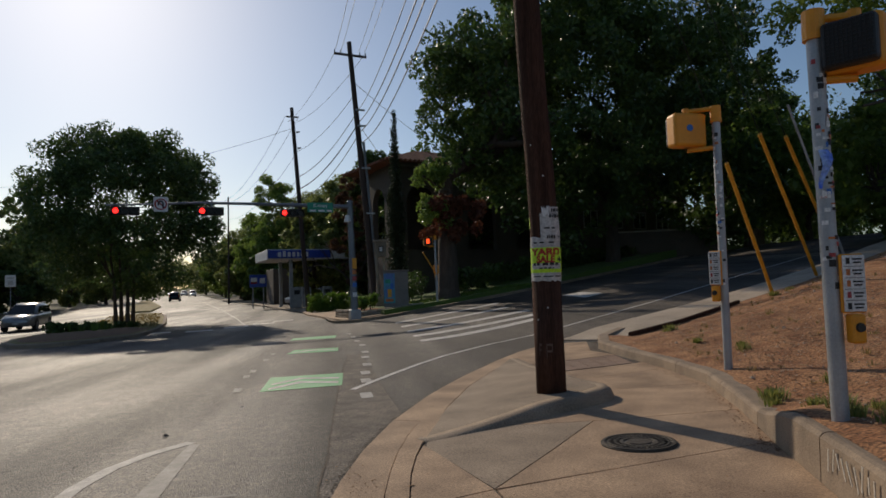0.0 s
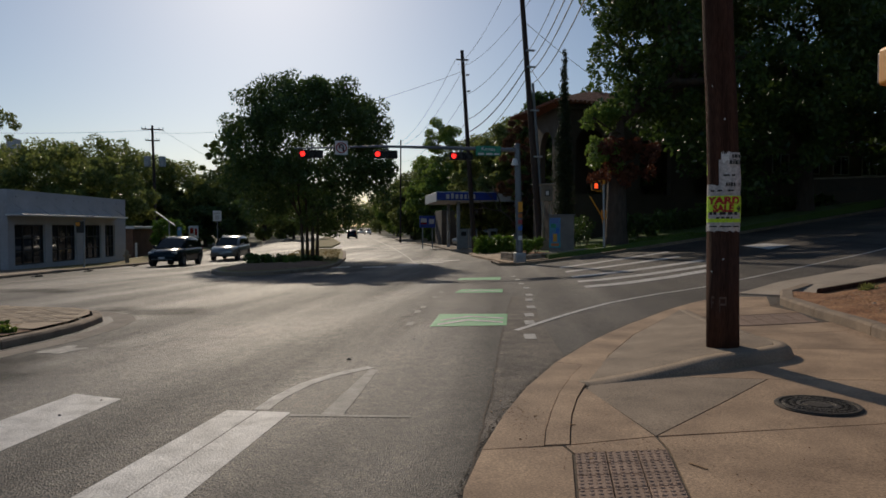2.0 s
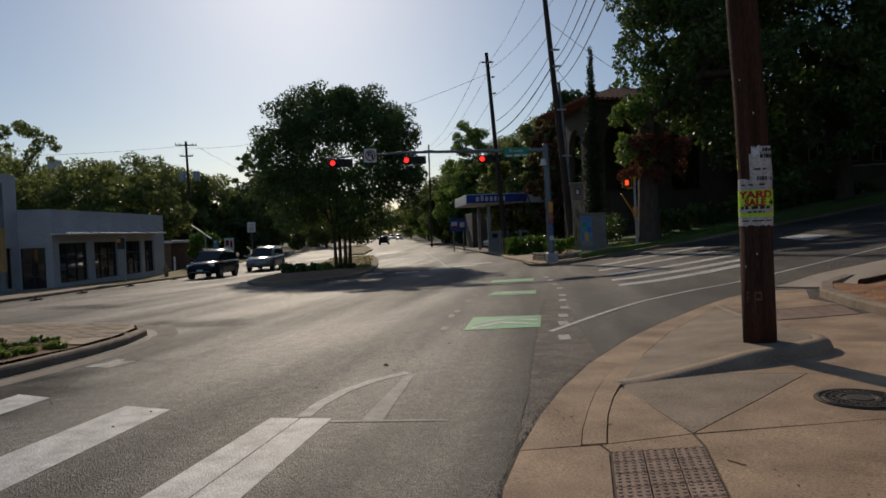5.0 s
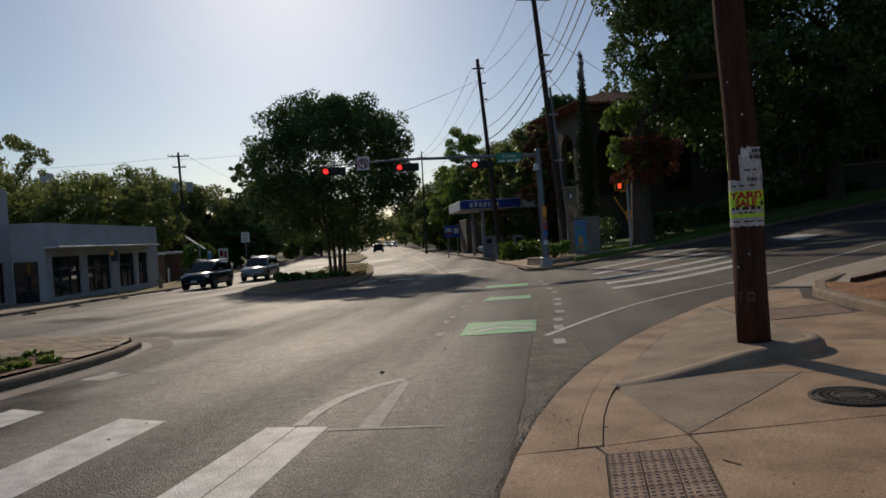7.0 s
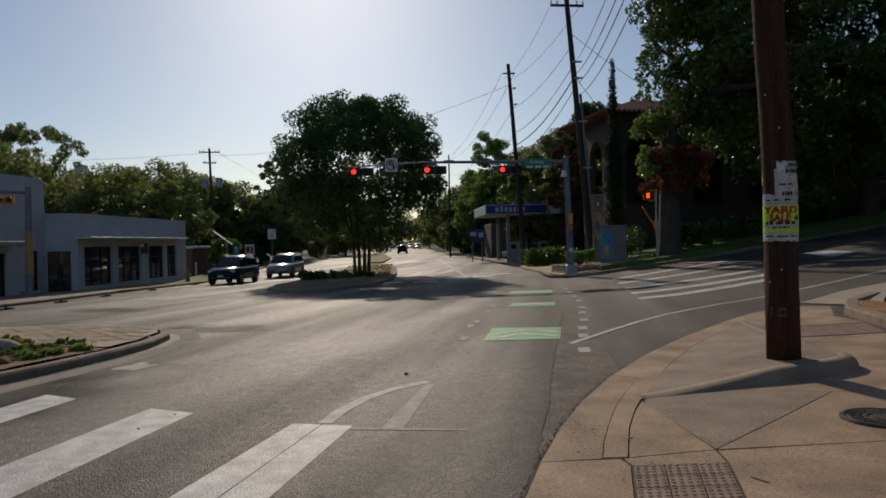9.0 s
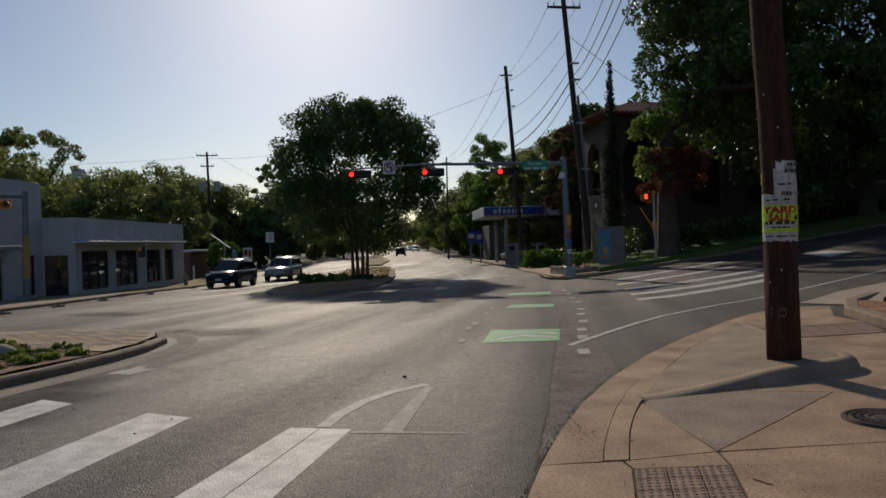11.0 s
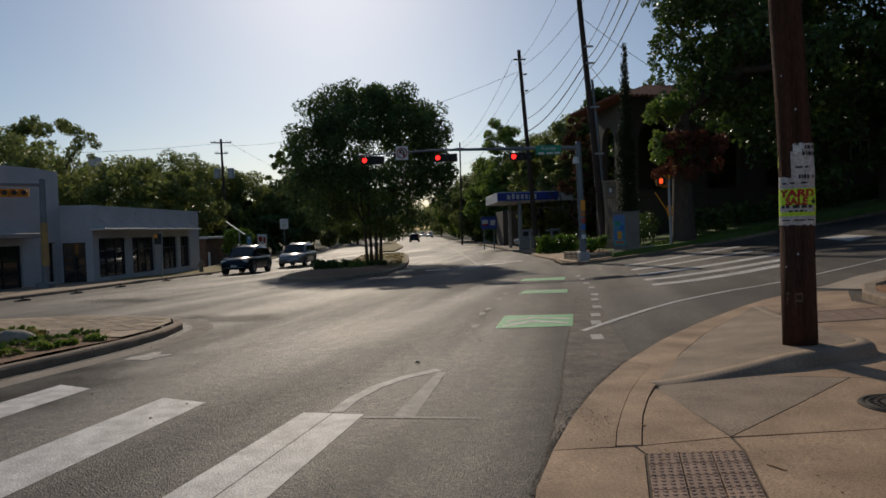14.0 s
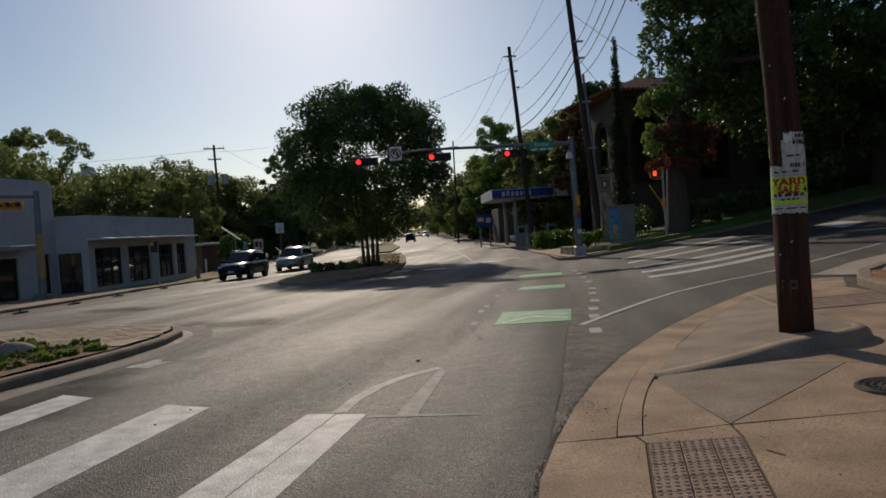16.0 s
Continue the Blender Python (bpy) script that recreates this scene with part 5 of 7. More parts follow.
span_wire(pole_point(B_B, B_T, 0.9), (-20.9, 75, 11.6), 1.5, 0.014)
span_wire(pole_point(A_B, A_T, 0.7), (16.5, 45.5, 8.6), 0.5, 0.014)
span_wire(pole_point(A_B, A_T, 0.85), (24, 46, 9), 0.6, 0.014)
span_wire(pole_point(C_B, C_T, 0.97, 0.9), (-60, 70, 12), 1.0, 0.014)
span_wire(pole_point(C_B, C_T, 0.97, 0.9), (-12, 160, 12), 2.0, 0.014)

# guy wires and their yellow guards
for foot, through_at, guard in (((13.5, 11.9, G(13.5, 11.9) + 0.2), 0.93, 4.2), ((16.2, 12.8, G(16.2, 12.8) + 0.25), 0.975, 5.5), ((18.0, 13.4, G(18, 13.4) + 0.3), 0.99, 5.8)):
    top = pole_point(PB, PT, through_at)
    foot = Vector(foot)
    e = (top - foot).normalized()
    g = thing("guy_wire", "steel guy wire with a yellow plastic guard anchored in the bank", "guy wire", foot, "guy wires")
    part("wire", rod(-e * 0.2, top - foot, 0.007, None, 6), WIRE, g)
    part("guard", rod(e * 0.15, e * guard, 0.042, None, 10), YELLOW, g, "yellow plastic guard tube")
g = thing("guy_wire", "bare grey guy rod leaning beside the yellow guards", "guy wire", (18.6, 13.6, G(18.6, 13.6) + 0.3), "guy wires")
part("guard", rod((0, 0, -0.2), (-2.3, -0.1, 4.6), 0.035, None, 8), STEEL, g)

# ---------- manhole ----------
mh = thing("manhole_cover", "round dark cast-iron manhole cover with ring pattern", "manhole cover", pose(3.68, 4.75, G(3.68, 4.75) + 0.011) @ Matrix.Scale(0.93, 4))
tilt = Euler((-math.atan(0.0185), -math.atan(0.012), 0)).to_matrix().to_4x4()
bm = rod((0, 0, -0.03), (0, 0, 0.012), 0.335, None, 48)
bmesh.ops.transform(bm, matrix=tilt, verts=bm.verts)
part("frame", bm, IRON, mh)
bm = bmesh.new()
for r0, r1, z in ((0.0, 0.11, 0.022), (0.13, 0.17, 0.021), (0.19, 0.225, 0.021), (0.245, 0.275, 0.021), (0.29, 0.325, 0.023)):
    n = 48
    ring = [[bm.verts.new((r * math.cos(2 * math.pi * i / n), r * math.sin(2 * math.pi * i / n), zz)) for i in range(n)] for r, zz in ((max(r0, 0.002), 0.01), (max(r0, 0.002) + 0.004, z), (r1 - 0.004, z), (r1, 0.01))]
    for a, b in zip(ring, ring[1:]):
        for i in range(n):
            bm.faces.new((a[i], a[(i + 1) % n], b[(i + 1) % n], b[i]))
for i in range(32):
    a = 2 * math.pi * i / 32
    add_box(bm, (0.10, 0.009, 0.012), pose(0.22 * math.cos(a), 0.22 * math.sin(a), 0.018, 0, 0, math.degrees(a)))
bmesh.ops.recalc_face_normals(bm, faces=bm.faces)
bmesh.ops.transform(bm, matrix=tilt, verts=bm.verts)
part("lid", bm, IRON, mh, "dark ribbed lid")


# ---------- pedestrian signals ----------
STICKERS = [mat("sticker_red", (0.45, 0.05, 0.05), None, 0.5, 8, 60, 0), mat("sticker_blue", (0.03, 0.16, 0.55), None, 0.5, 8, 60, 0), INK, WHITE,
            mat("sticker_orange", (0.6, 0.18, 0.04), None, 0.5, 8, 60, 0), PAPER]


def ped_signal(name, label, base, height, r, lean, head_ang, head_side, signs, sticker_count, seed, lit=None, button_ang=0, scale=1.0, reach=0.36, side=0.0):
    """A post with a walk signal on two arms, push-button sign and stickers. Angles about z; 0 faces -y."""
    t = thing(name, label, "pedestrian signal", base)
    top = Vector((lean[0], lean[1], height))
    part("post", rod((0, 0, -0.25), top, r, r * 0.97, 20), STEEL, t, shade=False)
    cap = part("cap", rod(top - Vector((0, 0, 0.16)), top + Vector((0, 0, 0.05)), r * 1.35, r * 1.3, 16), AMBER, t)
    d = Vector((math.cos(radians(head_side)), math.sin(radians(head_side)), 0))
    c = top + d * reach - Vector((0, 0, 0.24))
    hm = pose(c.x, c.y, c.z, 0, 0, head_ang)
    head = part("signal_head", box((0.46 * scale, 0.22, 0.44 * scale), hm, 0.045, 3), AMBER, t, "amber plastic walk-signal housing")
    part("visor", box((0.40 * scale, 0.10, 0.38 * scale), hm @ Matrix.Translation((0, -0.13, 0)), 0.03, 2), BLACK, head, "black egg-crate visor")
    bm = bmesh.new()
    for i in range(11):
        add_box(bm, (0.36 * scale, 0.012, 0.005), hm @ pose(0, -0.185, (-0.16 + i * 0.032) * scale, 25))
    for i in range(11):
        add_box(bm, (0.005, 0.012, 0.34 * scale), hm @ pose((-0.16 + i * 0.032) * scale, -0.183, 0))
    part("louvre", bm, BLACK, head)
    part("hinge", rod(hm @ Vector((-0.24 * scale, 0.02, -0.12)), hm @ Vector((-0.24 * scale, 0.02, 0.12)), 0.018, None, 8), AMBER, head)
    part("badge", rod(hm @ Vector((0.02, 0.108, 0.02)), hm @ Vector((0.02, 0.114, 0.02)), 0.045, None, 16), STICKERS[1], head)
    for z in (0.25, -0.26):
        p = c + Vector((0, 0, z * scale))
        q = Vector((top.x, top.y, p.z + 0.015))
        part("arm", rod(p, q, 0.03, None, 10), AMBER, t)
        part("arm_end", rod(p - Vector((0, 0, 0.045 * (1 if z > 0 else -1))), p + Vector((0, 0, 0.04)), 0.045, None, 10), AMBER, t)
    if lit:
        part("hand_symbol", box((0.16, 0.01, 0.24), hm @ Matrix.Translation((-0.02, -0.2, 0)), 0.004), lit, head, "lit orange hand")
    if signs:
        sz, bw, bh = signs
        u = sz / height
        sm = pose(lean[0] * u, lean[1] * u, sz, 0, 0, button_ang) @ Matrix.Translation((side, -r - 0.035, 0))
        plate = part("button_sign", box((bw, 0.012, bh), sm, 0.004), WHITE, t, "white push-button instruction sign")
        part("backing", box((bw + 0.015, 0.03, bh + 0.02), sm @ Matrix.Translation((0, 0.025, 0)), 0.01), AMBER, plate)
        rows = 5
        for k in range(rows):
            z = bh * (0.40 - 0.2 * k)
            part("icon_bar", box((bw * 0.16, 0.004, bh * 0.11), sm @ Matrix.Translation((-bw * 0.28, -0.008, z))), (INK, STICKERS[4], STICKERS[4], STICKERS[0], INK)[k], plate)
            for j in range(2):
                part("text_bar", box((bw * (0.45 - 0.1 * j), 0.004, bh * 0.03), sm @ Matrix.Translation((bw * 0.14, -0.008, z + bh * (0.03 - 0.06 * j)))), INK, plate)
            if k:
                part("rule", box((bw * 0.92, 0.004, bh * 0.008), sm @ Matrix.Translation((0, -0.008, z + bh * 0.1))), INK, plate)
        bm = sm @ Matrix.Translation((0, 0.01, -bh / 2 - 0.115))
        bt = part("push_button", box((bw * 0.62, 0.09, 0.2), bm, 0.018, 2), AMBER, t, "amber push-button housing")
        part("button", rod(bm @ Vector((0, -0.04, 0.01)), bm @ Vector((0, -0.06, 0.01)), 0.034, 0.03, 16), BLACK, bt)
    rng = random.Random(seed)
    for k in range(sticker_count):
        z = rng.uniform(0.5, 0.92) * height if k % 3 else rng.uniform(0.3, 0.7) * height
        a0 = button_ang + rng.uniform(-80, 30)
        u, hgt, wid = z / height, rng.uniform(0.012, 0.05), rng.uniform(14, 50)
        bmk = bmesh.new()
        lo, hi = [], []
        for i in range(7):
            ang = radians(a0 + wid * i / 6)
            x, y = lean[0] * u + (r + 0.0025) * math.sin(ang), lean[1] * u - (r + 0.0025) * math.cos(ang)
            lo.append(bmk.verts.new((x, y, z))), hi.append(bmk.verts.new((x, y, z + hgt)))
        for i in range(6):
            bmk.faces.new((lo[i], lo[i + 1], hi[i + 1], hi[i]))
        part("sticker", bmk, (INK, WHITE, STICKERS[rng.randrange(len(STICKERS))])[rng.randrange(3)], t)
    return t


b1 = (6.61, 6.63, G(6.61, 6.63) + bank_height(6.61, 6.63) - 0.02)
ped_signal("pedestrian_signal", "galvanised post with stickers carrying an amber walk signal seen from behind", b1, 3.46 - b1[2], 0.052, (0.0, 0.0), 170, 140, (1.42 - b1[2], 0.15, 0.42), 60, 5, None, -72, side=-0.07)
BLUE_FILM = mat("blue_film", (0.03, 0.12, 0.75), (0.35, 0.5, 0.8), 0.25, 9, 60, 0.1, spread=0.3)
b2 = (4.34, 3.42, G(4.34, 3.42) + bank_height(4.34, 3.42) - 0.02)
post2 = ped_signal("pedestrian_signal", "sticker-covered galvanised post with a large amber walk signal", b2, 3.14 - b2[2], 0.057, (-0.02, 0.02), -70, -45, (1.26 - b2[2], 0.155, 0.385), 70, 8, None, -20, 0.86, 0.25, 0.10)
# torn strip of blue and white plastic caught on the post
bmk = bmesh.new()
rows = []
for i in range(8):
    u = i / 7
    wide = 0.012 + 0.03 * math.sin(math.pi * min(1, 0.25 + u * 0.9))
    a = radians(-75 + 22 * math.sin(u * 5))
    x, y, z = 0.064 * math.sin(a) - 0.012, -0.064 * math.cos(a) - 0.012, 2.19 - 0.27 * u - b2[2]
    rows.append([bmk.verts.new((x + wide * k * 0.62, y - wide * k * 0.78 + 0.006 * math.cos(9 * u + 2 * k), z)) for k in (-0.6, 0.0, 0.5, 1.0)])
for p, q in zip(rows, rows[1:]):
    for k in range(3):
        bmk.faces.new((p[k], p[k + 1], q[k + 1], q[k]))
scrap = part("torn_plastic", bmk, BLUE_FILM, post2, "torn strip of bright blue and white plastic")
b3 = (12.25, 30.55, G(12.25, 30.55) + 0.29)
far_walk = ped_signal("pedestrian_signal", "far post with a walk signal showing an orange hand", b3, 3.58 - b3[2], 0.055, (-0.05, 0), -18, 180, (1.6, 0.25, 0.4), 0, 9, HAND_ON, 160)
part("brace", rod((-0.75, -0.1, 2.45), (-0.05, -0.06, 1.35), 0.03, None, 8), AMBER, far_walk, "amber diagonal brace")
b4 = (-14.05, 37.6, G(-14, 37.6) + 0.1)
slim = thing("pedestrian_signal", "slim post with a small dark signal head by the shop kerb", "pedestrian signal", b4)
part("post", rod((0, 0, -0.2), (0.05, 0, 2.6), 0.05, None, 12), STEEL, slim)
part("signal_head", box((0.36, 0.25, 0.62), pose(-0.12, -0.08, 2.15, 0, 0, 15), 0.03, 2), BLACK, slim)
part("visor", box((0.3, 0.12, 0.26), pose(-0.15, -0.25, 2.3, 0, 0, 15), 0.03), BLACK, slim)
part("lens", box((0.2, 0.02, 0.2), pose(-0.166, -0.315, 2.3, 0, 0, 15), 0.01), AMBER, slim, "amber signal lens")


# ---------- signal masts ----------
def signal_head(parent, x, y, z, ang, lit, label):
    """Three lamps side by side, each with a visor; the first may be lit red."""
    hm = pose(x, y, z, 0, 0, ang)
    h = part("signal_head", box((1.08, 0.2, 0.36), hm @ Matrix.Translation((0.36, 0, 0)), 0.03, 2), BLACK if lit else AMBER, parent, label)
    for i in range(3):
        cx = i * 0.36
        bm = bmesh.new()
        n = 20
        ring = [[bm.verts.new(hm @ Vector((cx + r * math.cos(a * 2 * math.pi / n), -d, r * math.sin(a * 2 * math.pi / n)))) for a in range(n)] for r, d in ((0.155, 0.1), (0.155, 0.28), (0.147, 0.28), (0.147, 0.1))]
        for p, q in zip(ring, ring[1:]):
            for a in range(2, n + 1 - 2 + 3):
                if not 13 <= a % n <= 16:
                    bm.faces.new((p[a % n], p[(a + 1) % n], q[(a + 1) % n], q[a % n]))
        part("visor", bm, AMBER if not lit else BLACK, h)
        lens = rod(hm @ Vector((cx, -0.1, 0)), hm @ Vector((cx, -0.125, 0)), 0.108, 0.1, 20)
        part("lens", lens, RED_ON if lit and i == 0 else BLACK, h, "glowing red lamp" if lit and i == 0 else "")
    return h


MB = Vector((8.0, 30.4, G(8.0, 30.4) + 0.1))
mast = thing("signal_mast", "grey steel traffic-signal mast with a long arm and three red lights", "traffic signal", MB)
part("base", box((0.5, 0.5, 0.5), pose(0, 0, 0.2), 0.05, 2), STEEL, mast, "pale bolted base cover")
part("column", rod((0, 0, 0.1), (-0.12, 0, 5.5), 0.17, 0.13, 20), MASTGREY, mast)
part("cap", rod((-0.12, 0, 5.5), (-0.12, 0, 5.58), 0.15, 0.1, 16), MASTGREY, mast)
ARM = [Vector((-0.12, 0, 5.28)), Vector((-3.2, 0, 5.33)), Vector((-6.6, 0, 5.36)), Vector((-10.4, 0, 5.2))]
for i, (a, b) in enumerate(zip(ARM, ARM[1:])):
    part("arm", rod(a, b, 0.10 - i * 0.022, 0.10 - (i + 1) * 0.022, 14), MASTGREY, mast)
for x, z in ((4.81, 4.65), (1.32, 4.69), (-2.02, 4.66)):
    signal_head(mast, x - MB.x, -0.15, z - MB.z, 0, True, "dark three-lamp signal head with its red lamp on")
    part("hanger", box((0.06, 0.1, 0.45), pose(x - MB.x + 0.4, -0.02, z - MB.z + 0.3)), MASTGREY, mast)
ss = part("street_sign", box((1.2, 0.04, 0.46), pose(6.45 - MB.x, -0.16, 4.92 - MB.z), 0.02), SIGNGREEN, mast, "green street-name sign with white letters")
words("Kinney", 0.24, WHITE, pose(6.45 - MB.x, -0.19, 5.0 - MB.z), mast)
for dx, w in ((-0.35, 0.28), (0.05, 0.3), (0.4, 0.24)):
    part("text_bar", box((w, 0.01, 0.09), pose(6.45 - MB.x + dx, -0.187, 4.77 - MB.z)), WHITE, ss)
us = part("turn_sign", box((0.56, 0.03, 0.62), pose(-0.31 - MB.x, -0.16, 4.96 - MB.z), 0.03), WHITE, mast, "white square no-U-turn sign")
ring = bmesh.new()
for i in range(24):
    a, b = 2 * math.pi * i / 24, 2 * math.pi * (i + 1) / 24
    add_rod(ring, (-0.31 - MB.x + 0.22 * math.cos(a), -0.18, 4.96 - MB.z + 0.22 * math.sin(a)), (-0.31 - MB.x + 0.22 * math.cos(b), -0.18, 4.96 - MB.z + 0.22 * math.sin(b)), 0.025, None, 6)
add_rod(ring, (-0.31 - MB.x - 0.15, -0.19, 4.96 - MB.z + 0.15), (-0.31 - MB.x + 0.15, -0.19, 4.96 - MB.z - 0.15), 0.02, None, 6)
part("ban_ring", ring, REDINK, us)
bend = [(-0.09, -0.16), (-0.09, 0.06), (-0.05, 0.12), (0.0, 0.14), (0.05, 0.12), (0.09, 0.06), (0.09, -0.04)]
part("turn_arrow", tube([(-0.31 - MB.x - x, -0.195, 4.96 - MB.z + z) for x, z in bend], 0.03, 6), INK, us)
dome = part("camera_dome", rod((-0.3, -0.25, 4.55), (-0.3, -0.25, 4.85), 0.16, 0.1, 14), WHITE, mast, "white camera dome")
part("bracket", rod((-0.12, 0, 4.85), (-0.3, -0.25, 4.88), 0.03, None, 8), MASTGREY, mast)
for z, m in ((2.6, AMBER), (1.15, WHITE), (1.9, STICKERS[0]), (1.6, STICKERS[1]), (2.2, STICKERS[4])):
    part("sticker" if m is not AMBER else "push_button", box((0.2, 0.02 if m is not AMBER else 0.12, 0.2 if m is not AMBER else 0.5), pose(-0.02, -0.17, z), 0.004), m, mast)

LB = Vector((-16.35, 30.1, G(-16.35, 30.1) + 0.1))
lmast = thing("signal_mast", "grey steel signal mast by the shop with an amber signal head", "traffic signal", LB)
part("base", box((0.6, 0.6, 0.3), pose(0, 0, 0.1), 0.05, 2), MASTGREY, lmast)
part("column", rod((0, 0, 0), (0.05, 0, 4.85), 0.15, 0.12, 18), MASTGREY, lmast)
part("wrap_panel", rod((0.02, 0, 1.0), (0.03, 0, 2.9), 0.152, 0.142, 18), mat("rusty_wrap", (0.42, 0.27, 0.08), (0.3, 0.2, 0.1), 0.8, 3, 40, 0.1), lmast, "faded yellow wrap round the column")
part("arm", rod((0.05, 0, 4.6), (-6.0, -3.3, 4.7), 0.08, 0.05, 12), MASTGREY, lmast)
signal_head(lmast, -1.25, -0.55, 4.25, 20, False, "amber three-lamp signal head, unlit")
part("sign_edge", box((0.8, 0.05, 0.3), pose(-3.2, -1.8, 4.7, 0, 0, 28), 0.01), SIGNGREEN, lmast)


# ---------- stone wall, hedge, cabinet, pier ----------
def stones(line, h0, h1, parent, seed, course=0.16, depth=0.32):
    """Courses of rough blocks along a line of plan points."""
    rng = random.Random(seed)
    for a, b in zip(line, line[1:]):
        a, b = Vector(a), Vector(b)
        e, L = (b - a).normalized(), (b - a).length
        ang = math.degrees(math.atan2(e.y, e.x))
        z, k = h0, 0
        while z < h1 - 0.02:
            hh = min(course * rng.uniform(0.85, 1.15), h1 - z)
            s = -0.12 if k % 2 else 0.0
            while s < L:
                w = rng.uniform(0.28, 0.55)
                lo, hi = max(s, 0), min(s + w, L)
                if hi - lo > 0.06:
                    m = a + e * ((lo + hi) / 2)
                    part("stone", box((hi - lo - 0.012, depth + rng.uniform(-0.03, 0.03), hh - 0.012), pose(m.x, m.y, G(m.x, m.y) + z + hh / 2, rng.uniform(-1, 1), rng.uniform(-1, 1), ang), 0.02), STONE, parent)
                s += w
            z += hh
            k += 1


garden_wall = thing("stone_wall", "low rough limestone garden wall round the corner bed", "wall")
stones([(8.1, 34.2), (8.15, 31.7)], 0.05, 0.5, garden_wall, 1)
stones([(8.15, 31.6), (11.6, 30.9)], 0.05, 0.36, garden_wall, 2)
bed = part("flower_bed_ground", drape([(8.3, 31.8), (11.4, 31.1), (12.5, 33.5), (10, 37), (8.3, 34.2)], 0.3, 1.0, 0.4), SOIL)
tagged(bed, "raised soil bed behind the stone wall", "bed", kind="structure")
CABINET = mat("cabinet_grey", (0.22, 0.20, 0.175), (0.14, 0.125, 0.11), 0.7, 2.0, 60, 0.15)
cab = thing("utility_cabinet", "tall concrete-grey utility cabinet with a teal mural face", "cabinet", pose(10.68, 32.3, G(10.7, 32.3) + 0.12, 0, 0, -18))
part("body", box((1.25, 0.9, 2.0), pose(0, 0, 0.95), 0.03, 2), CABINET, cab)
part("mural", box((0.56, 0.02, 1.5), pose(-0.33, -0.455, 1.1), 0.004), TEAL, cab, "teal mural with yellow and blue shapes")
for x, z, w, h, m in ((-0.32, 0.85, 0.2, 0.4, YELLOW), (-0.4, 1.45, 0.25, 0.2, SIGNGREEN), (-0.2, 1.2, 0.16, 0.3, STICKERS[1]), (-0.32, 0.5, 0.4, 0.14, STICKERS[4])):
    part("mural_shape", box((w, 0.012, h), pose(x, -0.468, z), 0.004), m, cab)
part("cap", box((1.35, 1.0, 0.08), pose(0, 0, 1.98), 0.02), CABINET, cab)
pier = thing("sign_pier", "pale stone sign pier with a square emblem on slim posts", "sign", pose(10.72, 35, G(10.7, 35) + 0.3, 0, 0, -8))
part("sign_box", box((0.6, 0.5, 0.85), pose(0, 0, 3.1), 0.03, 2), STONE, pier, "pale square sign box")
part("cap", box((0.76, 0.66, 0.1), pose(0, 0, 3.57), 0.03, 2), STONE, pier)
part("emblem", box((0.26, 0.02, 0.34), pose(0, -0.26, 3.1), 0.02), BLACK, pier)
part("emblem_fill", box((0.16, 0.02, 0.24), pose(0, -0.272, 3.1), 0.01), WHITE, pier)
for x in (-0.2, 0.18):
    part("post", box((0.12, 0.2, 2.75), pose(x, 0, 1.3), 0.01), STONE, pier)
part("plinth", box((0.7, 0.6, 0.6), pose(0, 0, 0.2), 0.03), STONE, pier)


def shrub(name, label, at, size, seed, count, leaf, material, box_like=False, category="shrub", group=""):
    """A bush: a few stems and leaves that fill a rounded or clipped body."""
    rng = np.random.default_rng(seed)
    t = thing(name, label, category, at, group)
    bm = bmesh.new()
    for k in range(5):
        x, y = rng.uniform(-0.3, 0.3) * size[0], rng.uniform(-0.3, 0.3) * size[1]
        add_rod(bm, (x * 0.6, y * 0.6, -0.1), (x, y, size[2] * 0.7), 0.02, 0.01, 5)
    part("stem", bm, BARK, t)
    cs, rs = [], []
    n = max(12, int(14 * size[0] * size[1] / max(size[2], 0.4) ** 2)) if box_like else 26
    n = min(n, 90)
    for k in range(n * (3 if box_like else 1)):
        if box_like:
            p = [rng.uniform(-0.46, 0.46) * size[0], rng.uniform(-0.46, 0.46) * size[1], rng.uniform(0.08, 0.9) * size[2]]
            rs.append(0.13 * size[2] + 0.05)
        else:
            d = Vector(rng.normal(size=3)).normalized() * rng.uniform(0.3, 1) ** 0.5
            p = [d.x * size[0] * 0.42, d.y * size[1] * 0.42, size[2] * (0.5 + d.z * 0.42)]
            rs.append(0.16 * min(size))
        cs.append(p)
    v, f = leaf_cloud(rng, cs, rs, count, leaf, 1.0)
    mesh_from("foliage", v, f, material, t)
    return t


LEAF_HEDGE = leaf_mat("leaves_hedge", (0.09, 0.18, 0.02), (0.18, 0.29, 0.04), 0.4)
shrub("hedge", "clipped bright-green box hedge beside the forecourt", (10.55, 47.5, G(10.5, 47.5) + 0.1), (2.9, 1.8, 1.35), 31, 6000, 0.09, LEAF_HEDGE, True, "hedge")
for i in range(7):
    x = 15.5 + i * 2.9
    shrub("hedge", "dark clipped hedge along the building wall", (x, 34.0 + i * 1.0, G(x, 34 + i) + 0.45), (2.9, 1.2, 1.2), 40 + i, 2200, 0.11, LEAF_B, True, "hedge", "hedges along the wall")
for i, (x, y, s) in enumerate(((9.0, 32.6, 0.7), (9.6, 33.0, 0.8), (9.2, 33.6, 0.7), (11.9, 33.6, 1.4), (12.6, 34.6, 1.6), (8.7, 33.2, 0.5))):
    shrub("garden_shrub", "small leafy shrub in the corner bed", (x, y, G(x, y) + 0.4), (s, s, s), 60 + i, 700, 0.07, LEAF_HEDGE if i < 3 else LEAF_B, False, "shrub", "corner bed shrubs")

